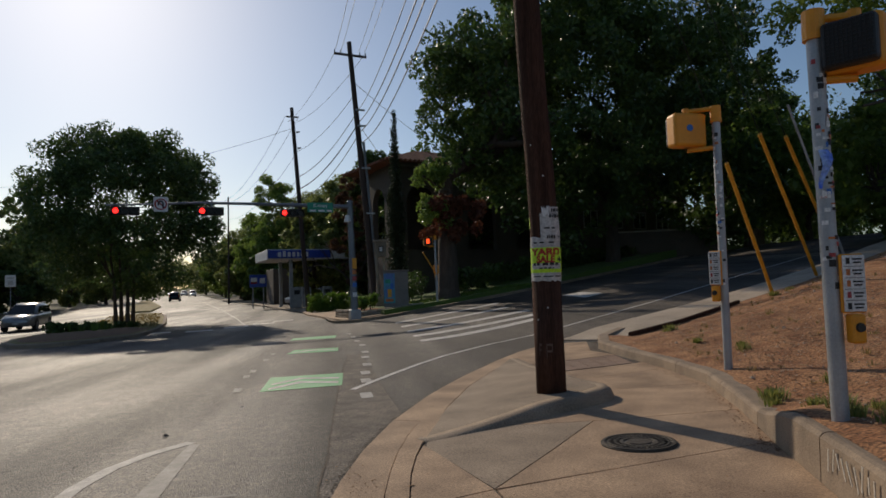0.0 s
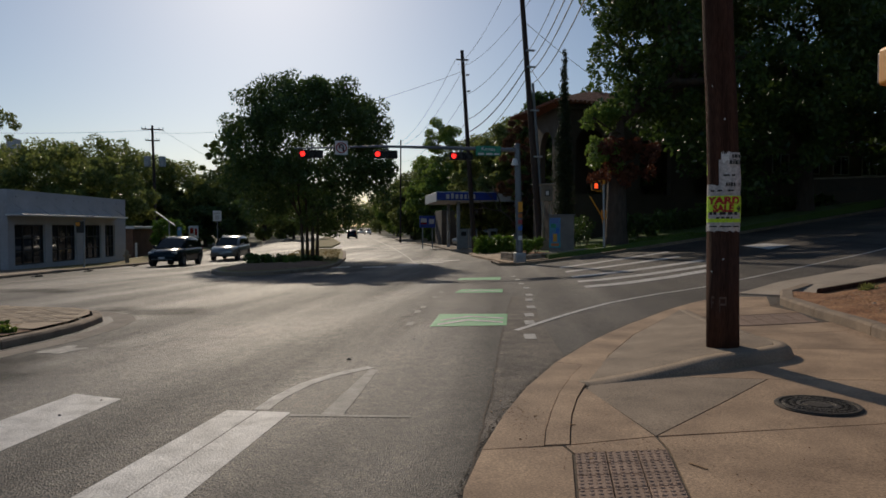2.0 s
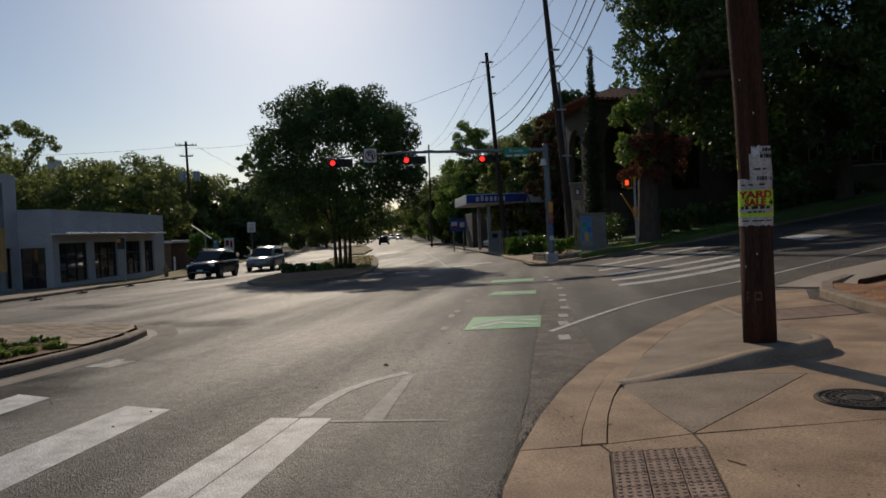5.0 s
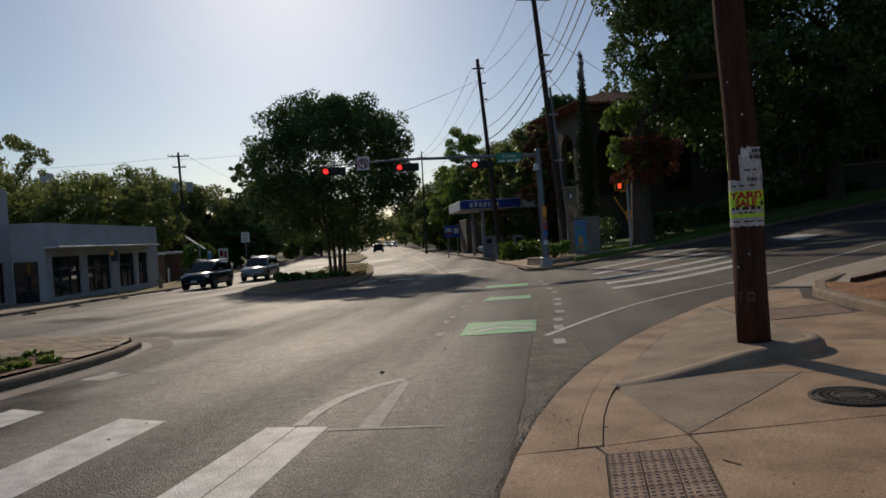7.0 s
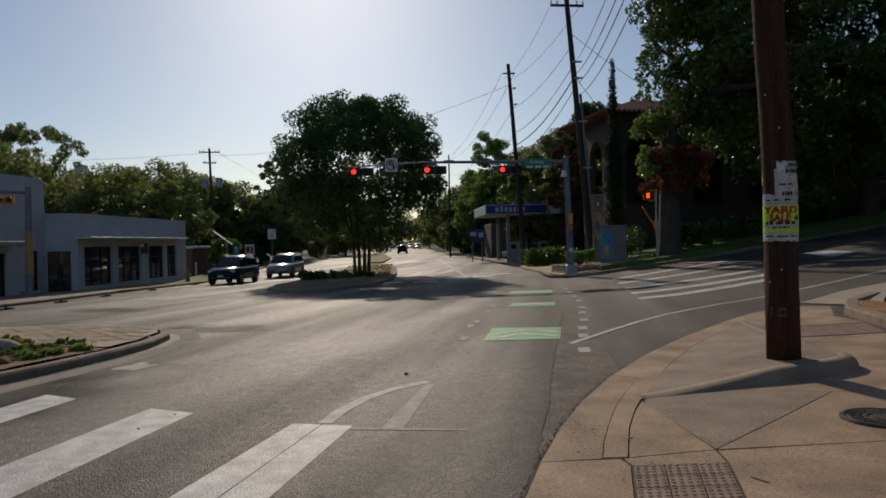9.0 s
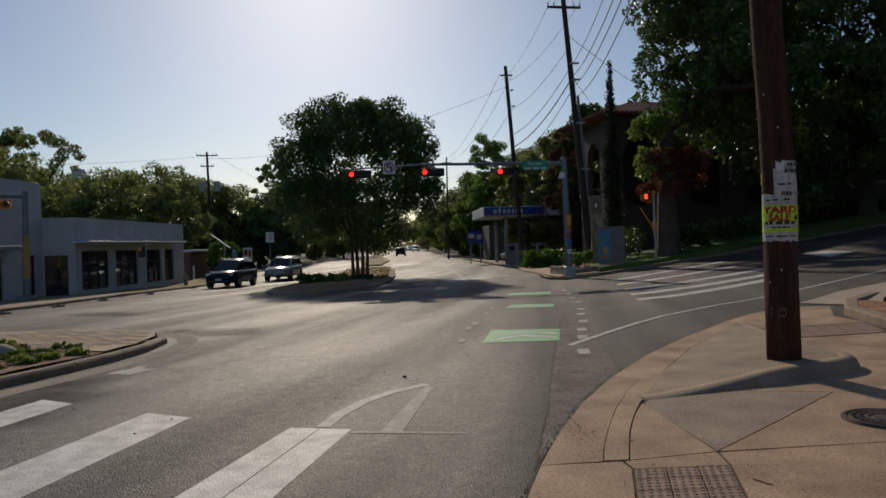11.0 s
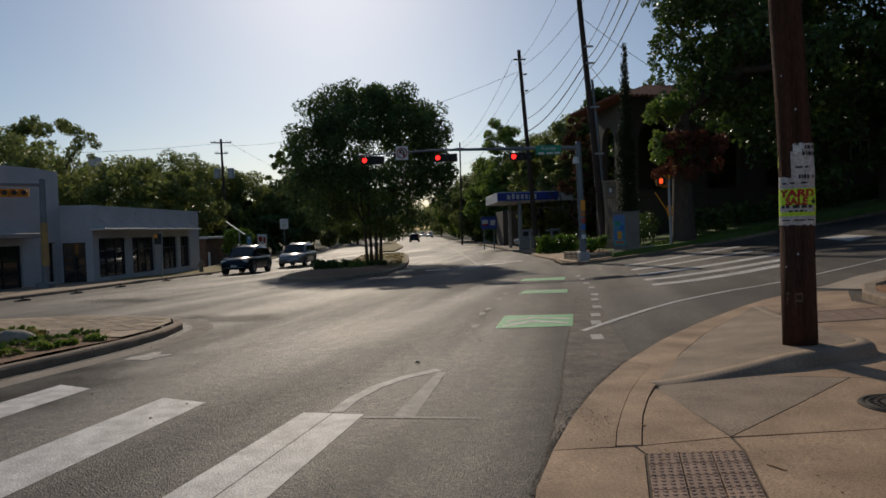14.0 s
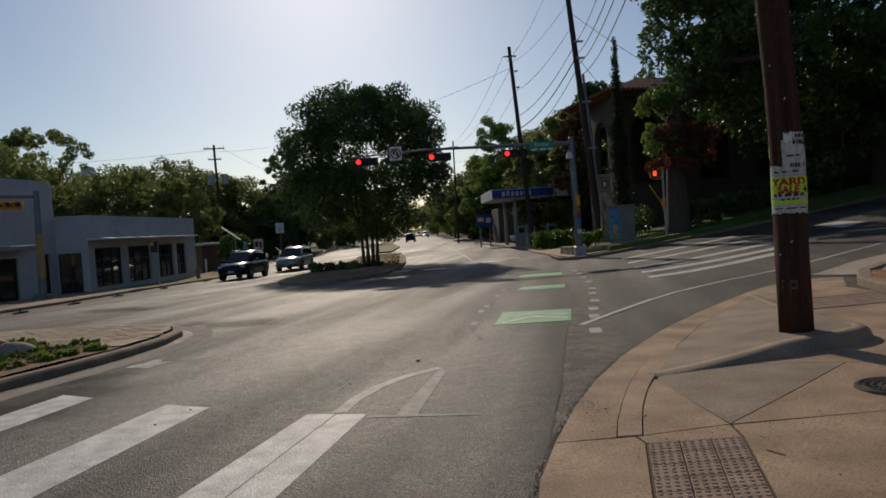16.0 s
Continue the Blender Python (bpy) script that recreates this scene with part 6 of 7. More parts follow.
# cypress
cyp = thing("cypress_tree", "tall thin cypress, dark on top and sparse below", "tree", (13.2, 39.5, G(13.2, 39.5) + 0.4))
part("trunk", rod((0, 0, -0.3), (0.1, 0, 11.6), 0.14, 0.03, 8), BARK, cyp)
rng = np.random.default_rng(77)
cs = [(rng.normal() * 0.02 * (13 - z), rng.normal() * 0.02 * (13 - z), z) for z in np.linspace(0.8, 11.9, 170)]
rs = [0.42 if z < 5 else 0.11 + 0.34 * (12.2 - z) / 7.2 for _, _, z in cs]
v, f = leaf_cloud(rng, cs, rs, 13000, 0.075, 1.4)
mesh_from("crown", v, f, LEAF_CYP, cyp)
# rust-coloured dead branch clump on the large tree
rust = thing("dead_branches", "rust-brown dead leaf clusters hanging from the corner tree", "foliage", (12.55, 30.6, 4.55))
rng = np.random.default_rng(78)
cs = [(rng.uniform(-0.9, 2.4), rng.uniform(-0.6, 0.6), rng.uniform(-0.9, 1.0)) for _ in range(26)]
v, f = leaf_cloud(rng, cs, [0.4] * 26, 3000, 0.12, 1.0)
mesh_from("foliage", v, f, LEAF_RUST, rust)
part("branch", tube([(0.9, 1.0, -2.2), (0.8, 0.4, -0.8), (0.3, 0.0, 0.2), (-0.6, -0.2, 0.9)], 0.06, 7), BARK, rust)
lowleaf = thing("low_branch", "sunlit pale-green low branch of the corner tree", "foliage", (12.0, 30.4, 5.8))
cs = [(rng.uniform(-0.5, 0.9), rng.uniform(-0.6, 0.6), rng.uniform(-1.7, 1.3)) for _ in range(20)]
v, f = leaf_cloud(rng, cs, [0.4] * 20, 1900, 0.13, 1.0)
mesh_from("foliage", v, f, LEAF_LIGHT, lowleaf)
part("branch", tube([(1.5, 1.0, 0.2), (0.6, 0.3, 0.3), (-0.4, 0, 0.8)], 0.05, 7), BARK, lowleaf)

# sign wall and pillar on the side street
sw = thing("sign_wall", "low beige stucco sign wall with worn dark lettering", "sign", pose(32.6, 37.4, G(32.6, 37.4) + 0.2, 0, 0, -38))
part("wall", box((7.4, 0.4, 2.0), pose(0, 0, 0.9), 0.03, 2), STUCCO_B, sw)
part("coping", box((7.6, 0.5, 0.12), pose(0, 0, 1.95), 0.02), STONE, sw)
for x in (-3.0, 3.0):
    part("roundel", rod((x, -0.2, 1.2), (x, -0.23, 1.2), 0.34, None, 20), IRON, sw)
for x, w in ((-2.0, 0.8), (-1.1, 0.6), (-0.1, 0.9), (0.95, 0.8), (1.9, 0.7)):
    part("text_bar", box((w, 0.03, 0.3), pose(x, -0.21, 1.22), 0.01), IRON, sw)
pl = thing("stone_pillar", "pale stone gate pillar with a rounded cap", "pillar", (44.5, 40.3, G(44.5, 40.3) + 0.1))
part("shaft", box((0.95, 0.95, 2.1), pose(0, 0, 0.95), 0.03, 2), STONE, pl)
part("cap", box((1.2, 1.2, 0.2), pose(0, 0, 2.1), 0.03, 2), STONE, pl)
part("finial", rod((0, 0, 2.2), (0, 0, 2.6), 0.28, 0.1, 12), STONE, pl)


# ---------- vehicles ----------
def loft(sections, closed_ends=True):
    """A skin over cross-sections; each is (x, [(y, z), ...]) for one half, mirrored."""
    bm = bmesh.new()
    rings = []
    for x, half in sections:
        ring = [bm.verts.new((x, y, z)) for y, z in half] + [bm.verts.new((x, -y, z)) for y, z in reversed(half)]
        rings.append(ring)
    for a, b in zip(rings, rings[1:]):
        n = len(a)
        for i in range(n):
            bm.faces.new((a[i], a[(i + 1) % n], b[(i + 1) % n], b[i]))
    if closed_ends:
        bm.faces.new(rings[0])
        bm.faces.new(list(reversed(rings[-1])))
    bmesh.ops.recalc_face_normals(bm, faces=bm.faces)
    return bm


def car(label, m, paint, lamps_on=False, boxy=False, group=""):
    """A crossover car whose nose points along +x of m; its wheels stand on z=0."""
    t = thing("car", label, "car", m, group)
    W, L, H = 0.92, 2.35, 1.68
    sec = []
    for x, wid, low, top in ((-L, 0.74, 0.48, 1.0), (-L + 0.06, 0.84, 0.36, 1.06), (-L + 0.35, 0.90, 0.30, 1.08), (-1.2, W, 0.28, 1.06), (0.0, W, 0.28, 1.03), (0.9, W, 0.28, 1.01), (1.25, 0.91, 0.28, 1.0), (1.8, 0.88, 0.28, 0.93), (L - 0.2, 0.80, 0.32, 0.84), (L - 0.04, 0.70, 0.40, 0.72), (L, 0.62, 0.45, 0.66)):
        sec.append((x, [(wid * 0.90, low), (wid, low + 0.12), (wid, (low + top) / 2), (wid * 0.97, top - 0.10), (wid * 0.90, top), (0.02, top + 0.025)]))
    body = part("body", loft(sec), paint, t, shade=True)
    k = 0.15 if boxy else 0.0
    cab = [(-L + 0.12, 0.72, 1.05, 1.22 + k), (-L + 0.58 - k, 0.70, 1.05, H - 0.09), (-1.3, 0.70, 1.05, H - 0.01), (-0.5, 0.70, 1.03, H), (0.15, 0.69, 1.02, H - 0.06), (0.62, 0.72, 1.0, H - 0.30), (1.28, 0.76, 0.97, 1.01)]
    sec = [(x, [(0.84, lo), (0.84 * 0.5 + wid * 0.5, (lo + hi) / 2), (wid, hi - 0.07), (wid * 0.88, hi), (0.02, hi + 0.02)]) for x, wid, lo, hi in cab]
    part("roof", loft(sec), paint, t, shade=True)
    for s in (1, -1):
        for x0, x1, x2, x3, in ((-0.42, 0.42, 0.82, -0.42), (-1.28, -0.5, -0.5, -1.25), (-1.95, -1.36, -1.36, -1.75)):
            bm = bmesh.new()
            out = lambda x, z: (x, s * (0.845 - (z - 1.03) * 0.17 + 0.012), z)
            bm.faces.new([bm.verts.new(out(x, z)) for x, z in ((x0, 1.09), (x2, 1.09), (x1 if x1 < x2 else x2, 1.5), (x3, 1.5))])
            r = bmesh.ops.extrude_face_region(bm, geom=list(bm.faces))
            bmesh.ops.translate(bm, verts=[v for v in r["geom"] if isinstance(v, bmesh.types.BMVert)], vec=(0, -s * 0.015, 0))
            bmesh.ops.recalc_face_normals(bm, faces=bm.faces)
            part("side_window", bm, CARGLASS, t)
        part("mirror", box((0.12, 0.2, 0.14), pose(0.72, s * 1.0, 1.1), 0.03, 2), paint, t)
        part("headlight", box((0.16, 0.34, 0.13), pose(L - 0.17, s * 0.62, 0.76, 0, 8, -s * 18), 0.03, 2), LAMP, t)
        part("tail_light", box((0.08, 0.2, 0.3), pose(-L + 0.06, s * 0.74, 0.95, 0, 0, s * 12), 0.02), REDLENS, t)
        part("roof_rail", rod((-1.7, s * 0.62, H + 0.03), (0.0, s * 0.62, H + 0.03), 0.018, None, 6), STEEL, t)
        for x in (-1.42, 1.42):
            w = part("wheel", rod((x, s * 0.70, 0.34), (x, s * 0.93, 0.34), 0.345, 0.345, 24), RUBBER, t)
            part("rim", rod((x, s * 0.92, 0.34), (x, s * 0.94, 0.34), 0.22, 0.2, 16), STEEL, w)
            for q in range(5):
                a = q * 2 * math.pi / 5
                part("spoke", box((0.17, 0.015, 0.035), pose(x + 0.1 * math.cos(a), s * 0.945, 0.34 + 0.1 * math.sin(a), 0, -math.degrees(a), 0)), MASTGREY, w)
            arch = prism([(x + 0.42 * math.cos(a * math.pi / 12), 0.34 + 0.42 * math.sin(a * math.pi / 12)) for a in range(13)], 0.02, pose(0, s * 0.92, 0))
            part("wheel_arch", arch, BLACK, t)
    bm = bmesh.new()
    bm.faces.new([bm.verts.new(p) for p in ((1.24, -0.70, 1.03), (1.24, 0.70, 1.03), (0.26, 0.60, 1.57), (0.26, -0.60, 1.57))])
    bmesh.ops.translate(bm, verts=bm.verts, vec=(0.04, 0, 0.02))
    part("windscreen", bm, CARGLASS, t)
    bm = bmesh.new()
    bm.faces.new([bm.verts.new(p) for p in ((-L + 0.08, 0.64, 1.16), (-L + 0.08, -0.64, 1.16), (-L + 0.50 - k, -0.58, 1.55), (-L + 0.50 - k, 0.58, 1.55))])
    bmesh.ops.translate(bm, verts=bm.verts, vec=(-0.04, 0, 0.02))
    part("rear_window", bm, CARGLASS, t)
    part("grille", box((0.05, 0.9, 0.2), pose(L - 0.05, 0, 0.62), 0.02), BLACK, t)
    part("bumper_strip", box((0.05, 1.2, 0.08), pose(L - 0.04, 0, 0.44), 0.02), STEEL, t)
    part("plate_bar", box((0.02, 0.34, 0.1), pose(L + 0.0, 0, 0.5)), WHITE, t)
    part("plate_bar", box((0.02, 0.34, 0.1), pose(-L + 0.02, 0, 0.8)), WHITE, t)
    return t


def car_pose(front, rear):
    f, r = Vector(front), Vector(rear)
    c, e = (f + r) / 2, (f - r).normalized()
    zf, zr = G(*(c + e * 1.4)), G(*(c - e * 1.4))
    return pose(c.x, c.y, (zf + zr) / 2 + 0.005, 0, -math.degrees(math.atan2(zf - zr, 2.8)), math.degrees(math.atan2(e.y, e.x)))


car("dark blue-black crossover car waiting at the junction", car_pose((-10.3, 38.4), (-9.9, 43.0)), CAR_DARK)
car("silver-grey crossover car waiting behind the dark one", car_pose((-8.6, 46.6), (-8.2, 51.2)), CAR_SILVER)
car("black boxy off-road car driving away down the road", car_pose((0.7, 132.5), (0.4, 128.0)), CAR_DARK, False, True)
for x, y in ((3.5, 215), (-0.5, 235), (5.2, 190)):
    car("distant pale car far down the road", car_pose((x, y), (x - 0.05, y + 4.6)), CAR_WHITE, group="distant cars")
car("silver car parked at the filling station", car_pose((11.3, 69.5), (15.3, 71.5)), CAR_SILVER)

# ---------- left side: shed, shrub, signs, delineators ----------
shed = thing("shed", "low brown brick shed with a pale flat roof", "shed", pose(-18.6, 60.5, G(-18.6, 60) - 0.1, 0, 0, 82))
part("wall", box((7.0, 3.2, 2.4), pose(0, 0, 1.2), 0.02), mat("brown_brick", (0.20, 0.11, 0.075), (0.13, 0.075, 0.05), 0.9, 2, 25, 0.4), shed)
part("roof", box((7.6, 3.8, 0.22), pose(0, 0, 2.5), 0.03), WHITE, shed)
shrub("garden_shrub", "tall bright-green pointed shrub behind the dark car", (-15.3, 58.5, G(-15, 58.5)), (3.0, 2.6, 3.6), 81, 5200, 0.13, LEAF_HEDGE)
solar = thing("solar_sign", "tilted solar panel on a thin post by the kerb", "solar panel", (-15.0, 57.0, G(-15, 57) + 0.05))
part("panel", box((1.9, 1.0, 0.06), pose(0, 0, 3.05, 0, 38, 10), 0.01), WHITE, solar, "pale panel tilted steeply")
part("post", rod((0.3, 0, -0.2), (0.3, 0, 2.9), 0.05, None, 8), STEEL, solar)


def road_sign(label, at, w, h, z, panel, ang=0, bars=(), category="road sign"):
    t = thing("road_sign", label, category, at)
    part("post", rod((0, 0, -0.2), (0, 0, z + h / 2), 0.03, None, 8), STEEL, t)
    p = part("panel", box((w, 0.02, h), pose(0, -0.04, z, 0, 0, ang), 0.008), panel, t)
    for x, zz, bw, bh, m in bars:
        part("sign_bar", box((bw, 0.012, bh), pose(x, -0.056, z + zz, 0, 0, ang)), m, p)
    return t


road_sign("square white sign with red bars on the verge", (-13.9, 62, G(-13.9, 62) + 0.05), 0.85, 1.1, 1.9, WHITE, 0, ((-0.15, 0.1, 0.3, 0.5, REDLENS), (0.2, 0, 0.2, 0.6, REDLENS), (0, -0.4, 0.5, 0.08, INK)))
road_sign("pale rectangular speed sign on a tall post", (-12.6, 66, G(-12.6, 66) + 0.05), 0.8, 1.0, 3.4, WHITE, 0, ((0, 0.25, 0.5, 0.12, PAPER), (0, -0.15, 0.4, 0.4, PAPER)))
road_sign("small teal sign on a post beside the shrub", (-13.7, 56.2, G(-13.7, 56.2) + 0.05), 0.34, 0.75, 1.95, TEAL, 0, ((0, 0.22, 0.16, 0.16, PAPER),))
hyd = thing("fire_hydrant", "small weathered fire hydrant on the grass verge", "hydrant", (-14.0, 44.3, G(-14, 44.3) + 0.1))
part("barrel", rod((0, 0, -0.05), (0, 0, 0.62), 0.13, 0.12, 14), STONE, hyd)
part("bonnet", rod((0, 0, 0.62), (0, 0, 0.82), 0.15, 0.05, 14), STONE, hyd)
part("outlet", rod((-0.22, 0, 0.45), (0.22, 0, 0.45), 0.07, None, 10), STONE, hyd)
for i, (x, y) in enumerate(((-13.3, 23.0), (-13.1, 26.2), (-12.9, 29.6), (-12.6, 34.2), (-12.3, 40.2))):
    d = thing("lane_bumper", "low black rubber lane bumper beside the kerb", "lane bumper", pose(x, y, G(x, y), 0, 0, 80), "lane bumpers")
    part("block", prism([(-0.32, 0), (-0.27, 0.05), (-0.08, 0.075), (0.08, 0.075), (0.27, 0.05), (0.32, 0)], 0.16, None, 0.012), RUBBER, d)
    part("stud", rod((0, 0, 0.06), (0, 0, 0.14), 0.04, 0.02, 10), RUBBER, d)
post = thing("bollard", "short pale post in front of the shed", "bollard", (-17.0, 56.0, G(-17, 56)))
part("post", rod((0, 0, -0.1), (0, 0, 1.1), 0.09, 0.085, 12), WHITE, post)
part("cap", rod((0, 0, 1.1), (0, 0, 1.16), 0.1, 0.06, 12), WHITE, post)
tower = thing("distant_tower", "distant pale-blue office tower above the trees", "building", (-196, 420, 0))
part("tower_body", box((9, 9, 52), pose(0, 0, 24), 0.3), STUCCO_W, tower)
part("tower_top", box((6, 6, 5), pose(1, 0, 51), 0.3), STUCCO_W, tower)
for i in range(6):
    part("window_band", box((9.2, 9.2, 1.0), pose(0, 0, 47 - i * 4)), GLASS, tower)

# ---------- plants and litter ----------


def tufts(name, label, spots, size, blades, seed, material, width=0.006):
    """Grass tufts, joined: for what nobody could count."""
    rng = np.random.default_rng(seed)
    vs, fs = [], []
    for x, y, z, s in spots:
        for _ in range(blades):
            a = rng.uniform(0, 6.283)
            r = rng.uniform(0, 0.09) * s
            lean = rng.uniform(0.1, 0.7)
            h = size * s * rng.uniform(0.5, 1.2)
            b = np.array([x + r * math.cos(a), y + r * math.sin(a), z - 0.01])
            d = np.array([math.cos(a) * lean, math.sin(a) * lean, 1.0])
            side = np.array([-math.sin(a), math.cos(a), 0]) * width * s
            tip = b + d * h
            mid = b + d * h * 0.55 * np.array([0.7, 0.7, 1.1])
            n = len(vs)
            vs += [tuple(b - side), tuple(b + side), tuple(mid + side * 0.8), tuple(mid - side * 0.8), tuple(tip)]
            fs += [(n, n + 1, n + 2, n + 3), (n + 3, n + 2, n + 4)]
    ob = mesh_from(name, vs, fs, material)
    return tagged(ob, label, "grass", kind="stuff")


DRYGRASS = leaf_mat("grass_dry", (0.28, 0.20, 0.07), (0.40, 0.31, 0.13), 0.3, 0.8)
WEED = leaf_mat("grass_green", (0.08, 0.15, 0.02), (0.17, 0.25, 0.04), 0.35, 0.6)
rng = random.Random(5)
ground_at = lambda x, y: G(x, y) + bank_height(x, y)


def bank_spots(n, seed, s0, s1, xmin=3.3):
    r = random.Random(seed)
    out = []
    while len(out) < n:
        y = r.uniform(-1, 13)
        x = r.uniform(xmin, 18)
        kx = 2.9 if y < 1 else next((a[0] + (b[0] - a[0]) * (y - a[1]) / (b[1] - a[1]) for a, b in zip(KERBLINE, KERBLINE[1:]) if a[1] <= y <= b[1]), 9)
        if x > kx + 0.4 and y < 10.6 + 0.32 * (x - 8.6) - 0.2:
            out.append((x, y, ground_at(x, y) + 0.008, r.uniform(s0, s1)))
    return out


tufts("dry_grass", "sparse dry straw-coloured grass on the dirt bank", bank_spots(420, 1, 0.4, 1.0), 0.09, 14, 2, DRYGRASS)
near_weeds = [(4.75, 3.75, 1.3), (4.6, 3.5, 1.0), (4.95, 4.1, 1.0), (4.5, 3.15, 1.4), (4.85, 3.3, 1.2), (5.05, 3.6, 0.9), (4.35, 2.95, 1.2), (5.4, 4.9, 1.3), (5.55, 5.1, 1.0), (5.2, 4.75, 0.9), (7.7, 7.4, 1.1), (7.9, 7.6, 0.9), (9.3, 10.7, 1.5), (9.1, 10.6, 1.0), (13.3, 11.7, 1.4), (14.2, 12.0, 1.0), (8.0, 8.6, 1.0), (6.2, 4.9, 1.0)]
WEED_DRY = leaf_mat("weed_olive", (0.13, 0.17, 0.035), (0.32, 0.30, 0.09), 0.5, 0.7)
tufts("weeds", "green weeds growing on the dirt bank", [(x + rng.uniform(-0.05, 0.05), y, ground_at(x, y), s) for x, y, s in near_weeds for _ in range(4)], 0.085, 26, 3, WEED_DRY, 0.007)
tufts("weeds", "small green weed in the pavement joint", [(2.1, 3.95, G(2.1, 3.95) + 0.01, 0.6), (2.13, 3.9, G(2.1, 3.9) + 0.01, 0.6), (2.08, 4.02, G(2.1, 4) + 0.01, 0.5)], 0.03, 26, 4, WEED_DRY, 0.003)
tufts("lawn_grass", "mown grass blades on the corner lawn", [(x, y, G(x, y) + 0.3, 1.0) for x, y in ((random.Random(i).uniform(11.5, 18), 31.0 + random.Random(i + 900).uniform(0.1, 2.5)) for i in range(500))], 0.10, 10, 6, WEED, 0.02)


def scatter(name, label, spots, size, seed, material, flat=0.5, category="litter"):
    """Small stones or dead leaves, joined."""
    rng = np.random.default_rng(seed)
    vs, fs = [], []
    for x, y, z, s in spots:
        n = len(vs)
        k = size * s
        a = rng.uniform(0, 6.28)
        ring = [(x + k * math.cos(a + i * 1.2566) * rng.uniform(0.6, 1.1), y + k * math.sin(a + i * 1.2566) * rng.uniform(0.6, 1.1), z + k * flat * rng.uniform(0.0, 0.5)) for i in range(5)]
        vs += ring + [(x, y, z + k * flat)]
        fs += [(n + i, n + (i + 1) % 5, n + 5) for i in range(5)]
    ob = mesh_from(name, vs, fs, material)
    return tagged(ob, label, category, kind="stuff")


LITTER_DARK = leaf_mat("decayed_leaf", (0.12, 0.055, 0.026), (0.24, 0.12, 0.06), 0.2, 0.9)
PEBBLE = mat("pebble", (0.62, 0.50, 0.37), (0.36, 0.26, 0.18), 0.9, 20, 90, 0.2)
LITTER = leaf_mat("dead_leaf", (0.28, 0.14, 0.065), (0.52, 0.34, 0.18), 0.2, 0.9)
scatter("gravel", "pale gravel and pebbles lying on the dirt bank", bank_spots(6500, 7, 0.3, 1.1) + bank_spots(160, 8, 1.4, 2.6), 0.018, 9, PEBBLE, 0.7)
scatter("leaf_litter", "dry brown leaf litter on the dirt bank", bank_spots(20000, 17, 0.4, 1.4), 0.019, 18, LITTER, 0.5)
scatter("leaf_litter", "dark decayed leaf litter and bark on the dirt bank", bank_spots(7000, 37, 0.4, 1.4), 0.015, 38, LITTER_DARK, 0.4)
r7 = random.Random(71)
foot = []
for a, b in zip(KERBLINE[5:], KERBLINE[6:-1]):
    for _ in range(70):
        u = r7.random()
        x, y = a[0] + (b[0] - a[0]) * u - abs(r7.gauss(0, 0.10)) - 0.02, a[1] + (b[1] - a[1]) * u
        foot.append((x, y, G(x, y) + 0.014, r7.uniform(0.4, 1.1)))
scatter("leaf_litter", "dry brown leaves gathered along the kerb foot", foot, 0.013, 19, LITTER_DARK, 0.35)
spots = [(1.35 + r7.gauss(0, 0.12), 5.0 + r7.gauss(0, 0.3), 0) for _ in range(40)]
spots = [(x, y, G(x, y) + 0.013, r7.uniform(0.2, 0.8)) for x, y, _ in spots]
spots += [(x, y, G(x, y) + 0.013, r7.uniform(0.2, 0.7)) for x, y in ((r7.uniform(1.5, 4.2), r7.uniform(2.6, 6.0)) for _ in range(60))]
scatter("grit", "dark grit and leaf crumbs on the gutter concrete", spots, 0.016, 20, LITTER, 0.5)
scatter("grit", "dark grit and crumbs scattered on the asphalt", [(x, y, G(x, y) + 0.002, r7.uniform(0.3, 1.0)) for x, y in ((r7.uniform(-7, 3), r7.uniform(4, 22)) for _ in range(160))], 0.02, 21, IRON, 0.7)
scatter("debris", "dark lump of debris on the asphalt", [(0.02, 7.6, G(0, 7.6), 1.0), (0.9, 9.0, G(0.9, 9.0), 0.5), (0.6, 9.6, G(0.6, 9.6), 0.4)], 0.045, 22, RUBBER, 0.8)

dirt = [(r7.uniform(1.0, 3.4), r7.uniform(2.3, 5.6)) for _ in range(150)] + [(1.9 + r7.gauss(0, 0.3), 4.1 + r7.gauss(0, 0.07)) for _ in range(60)] + [(1.28 + r7.gauss(0, 0.05), 4.6 + r7.gauss(0, 0.35)) for _ in range(70)]
scatter("grit", "brown crumbs of soil along the pavement joints", [(x, y, G(x, y) + 0.016, r7.uniform(0.2, 0.9)) for x, y in dirt], 0.009, 47, LITTER_DARK, 0.5)
for x, y, a, w in ((2.06, 3.66, 115, 0.12), (1.5, 3.9, 20, 0.05), (1.62, 4.62, 10, 0.05)):
    bit = part("straw", box((w, 0.018, 0.003), None, 0.001), LITTER)
    bit.matrix_basis = pose(x, y, G(x, y) + 0.0175, 0, 0, a)
    tagged(bit, "dry straw-coloured leaf lying on the pavement", "litter")

edge_grit = []
for a, b in zip(EDGE[2:], EDGE[3:-1]):
    for _ in range(int(130 * math.dist(a, b))):
        u = r7.random()
        x, y = a[0] + (b[0] - a[0]) * u + r7.gauss(-0.012, 0.022), a[1] + (b[1] - a[1]) * u
        edge_grit.append((x, y, G(x, y) + 0.006, r7.uniform(0.3, 1.2)))
scatter("grit", "dark crumbs of asphalt along the gutter edge", edge_grit, 0.0095, 27, JOINT, 0.4)

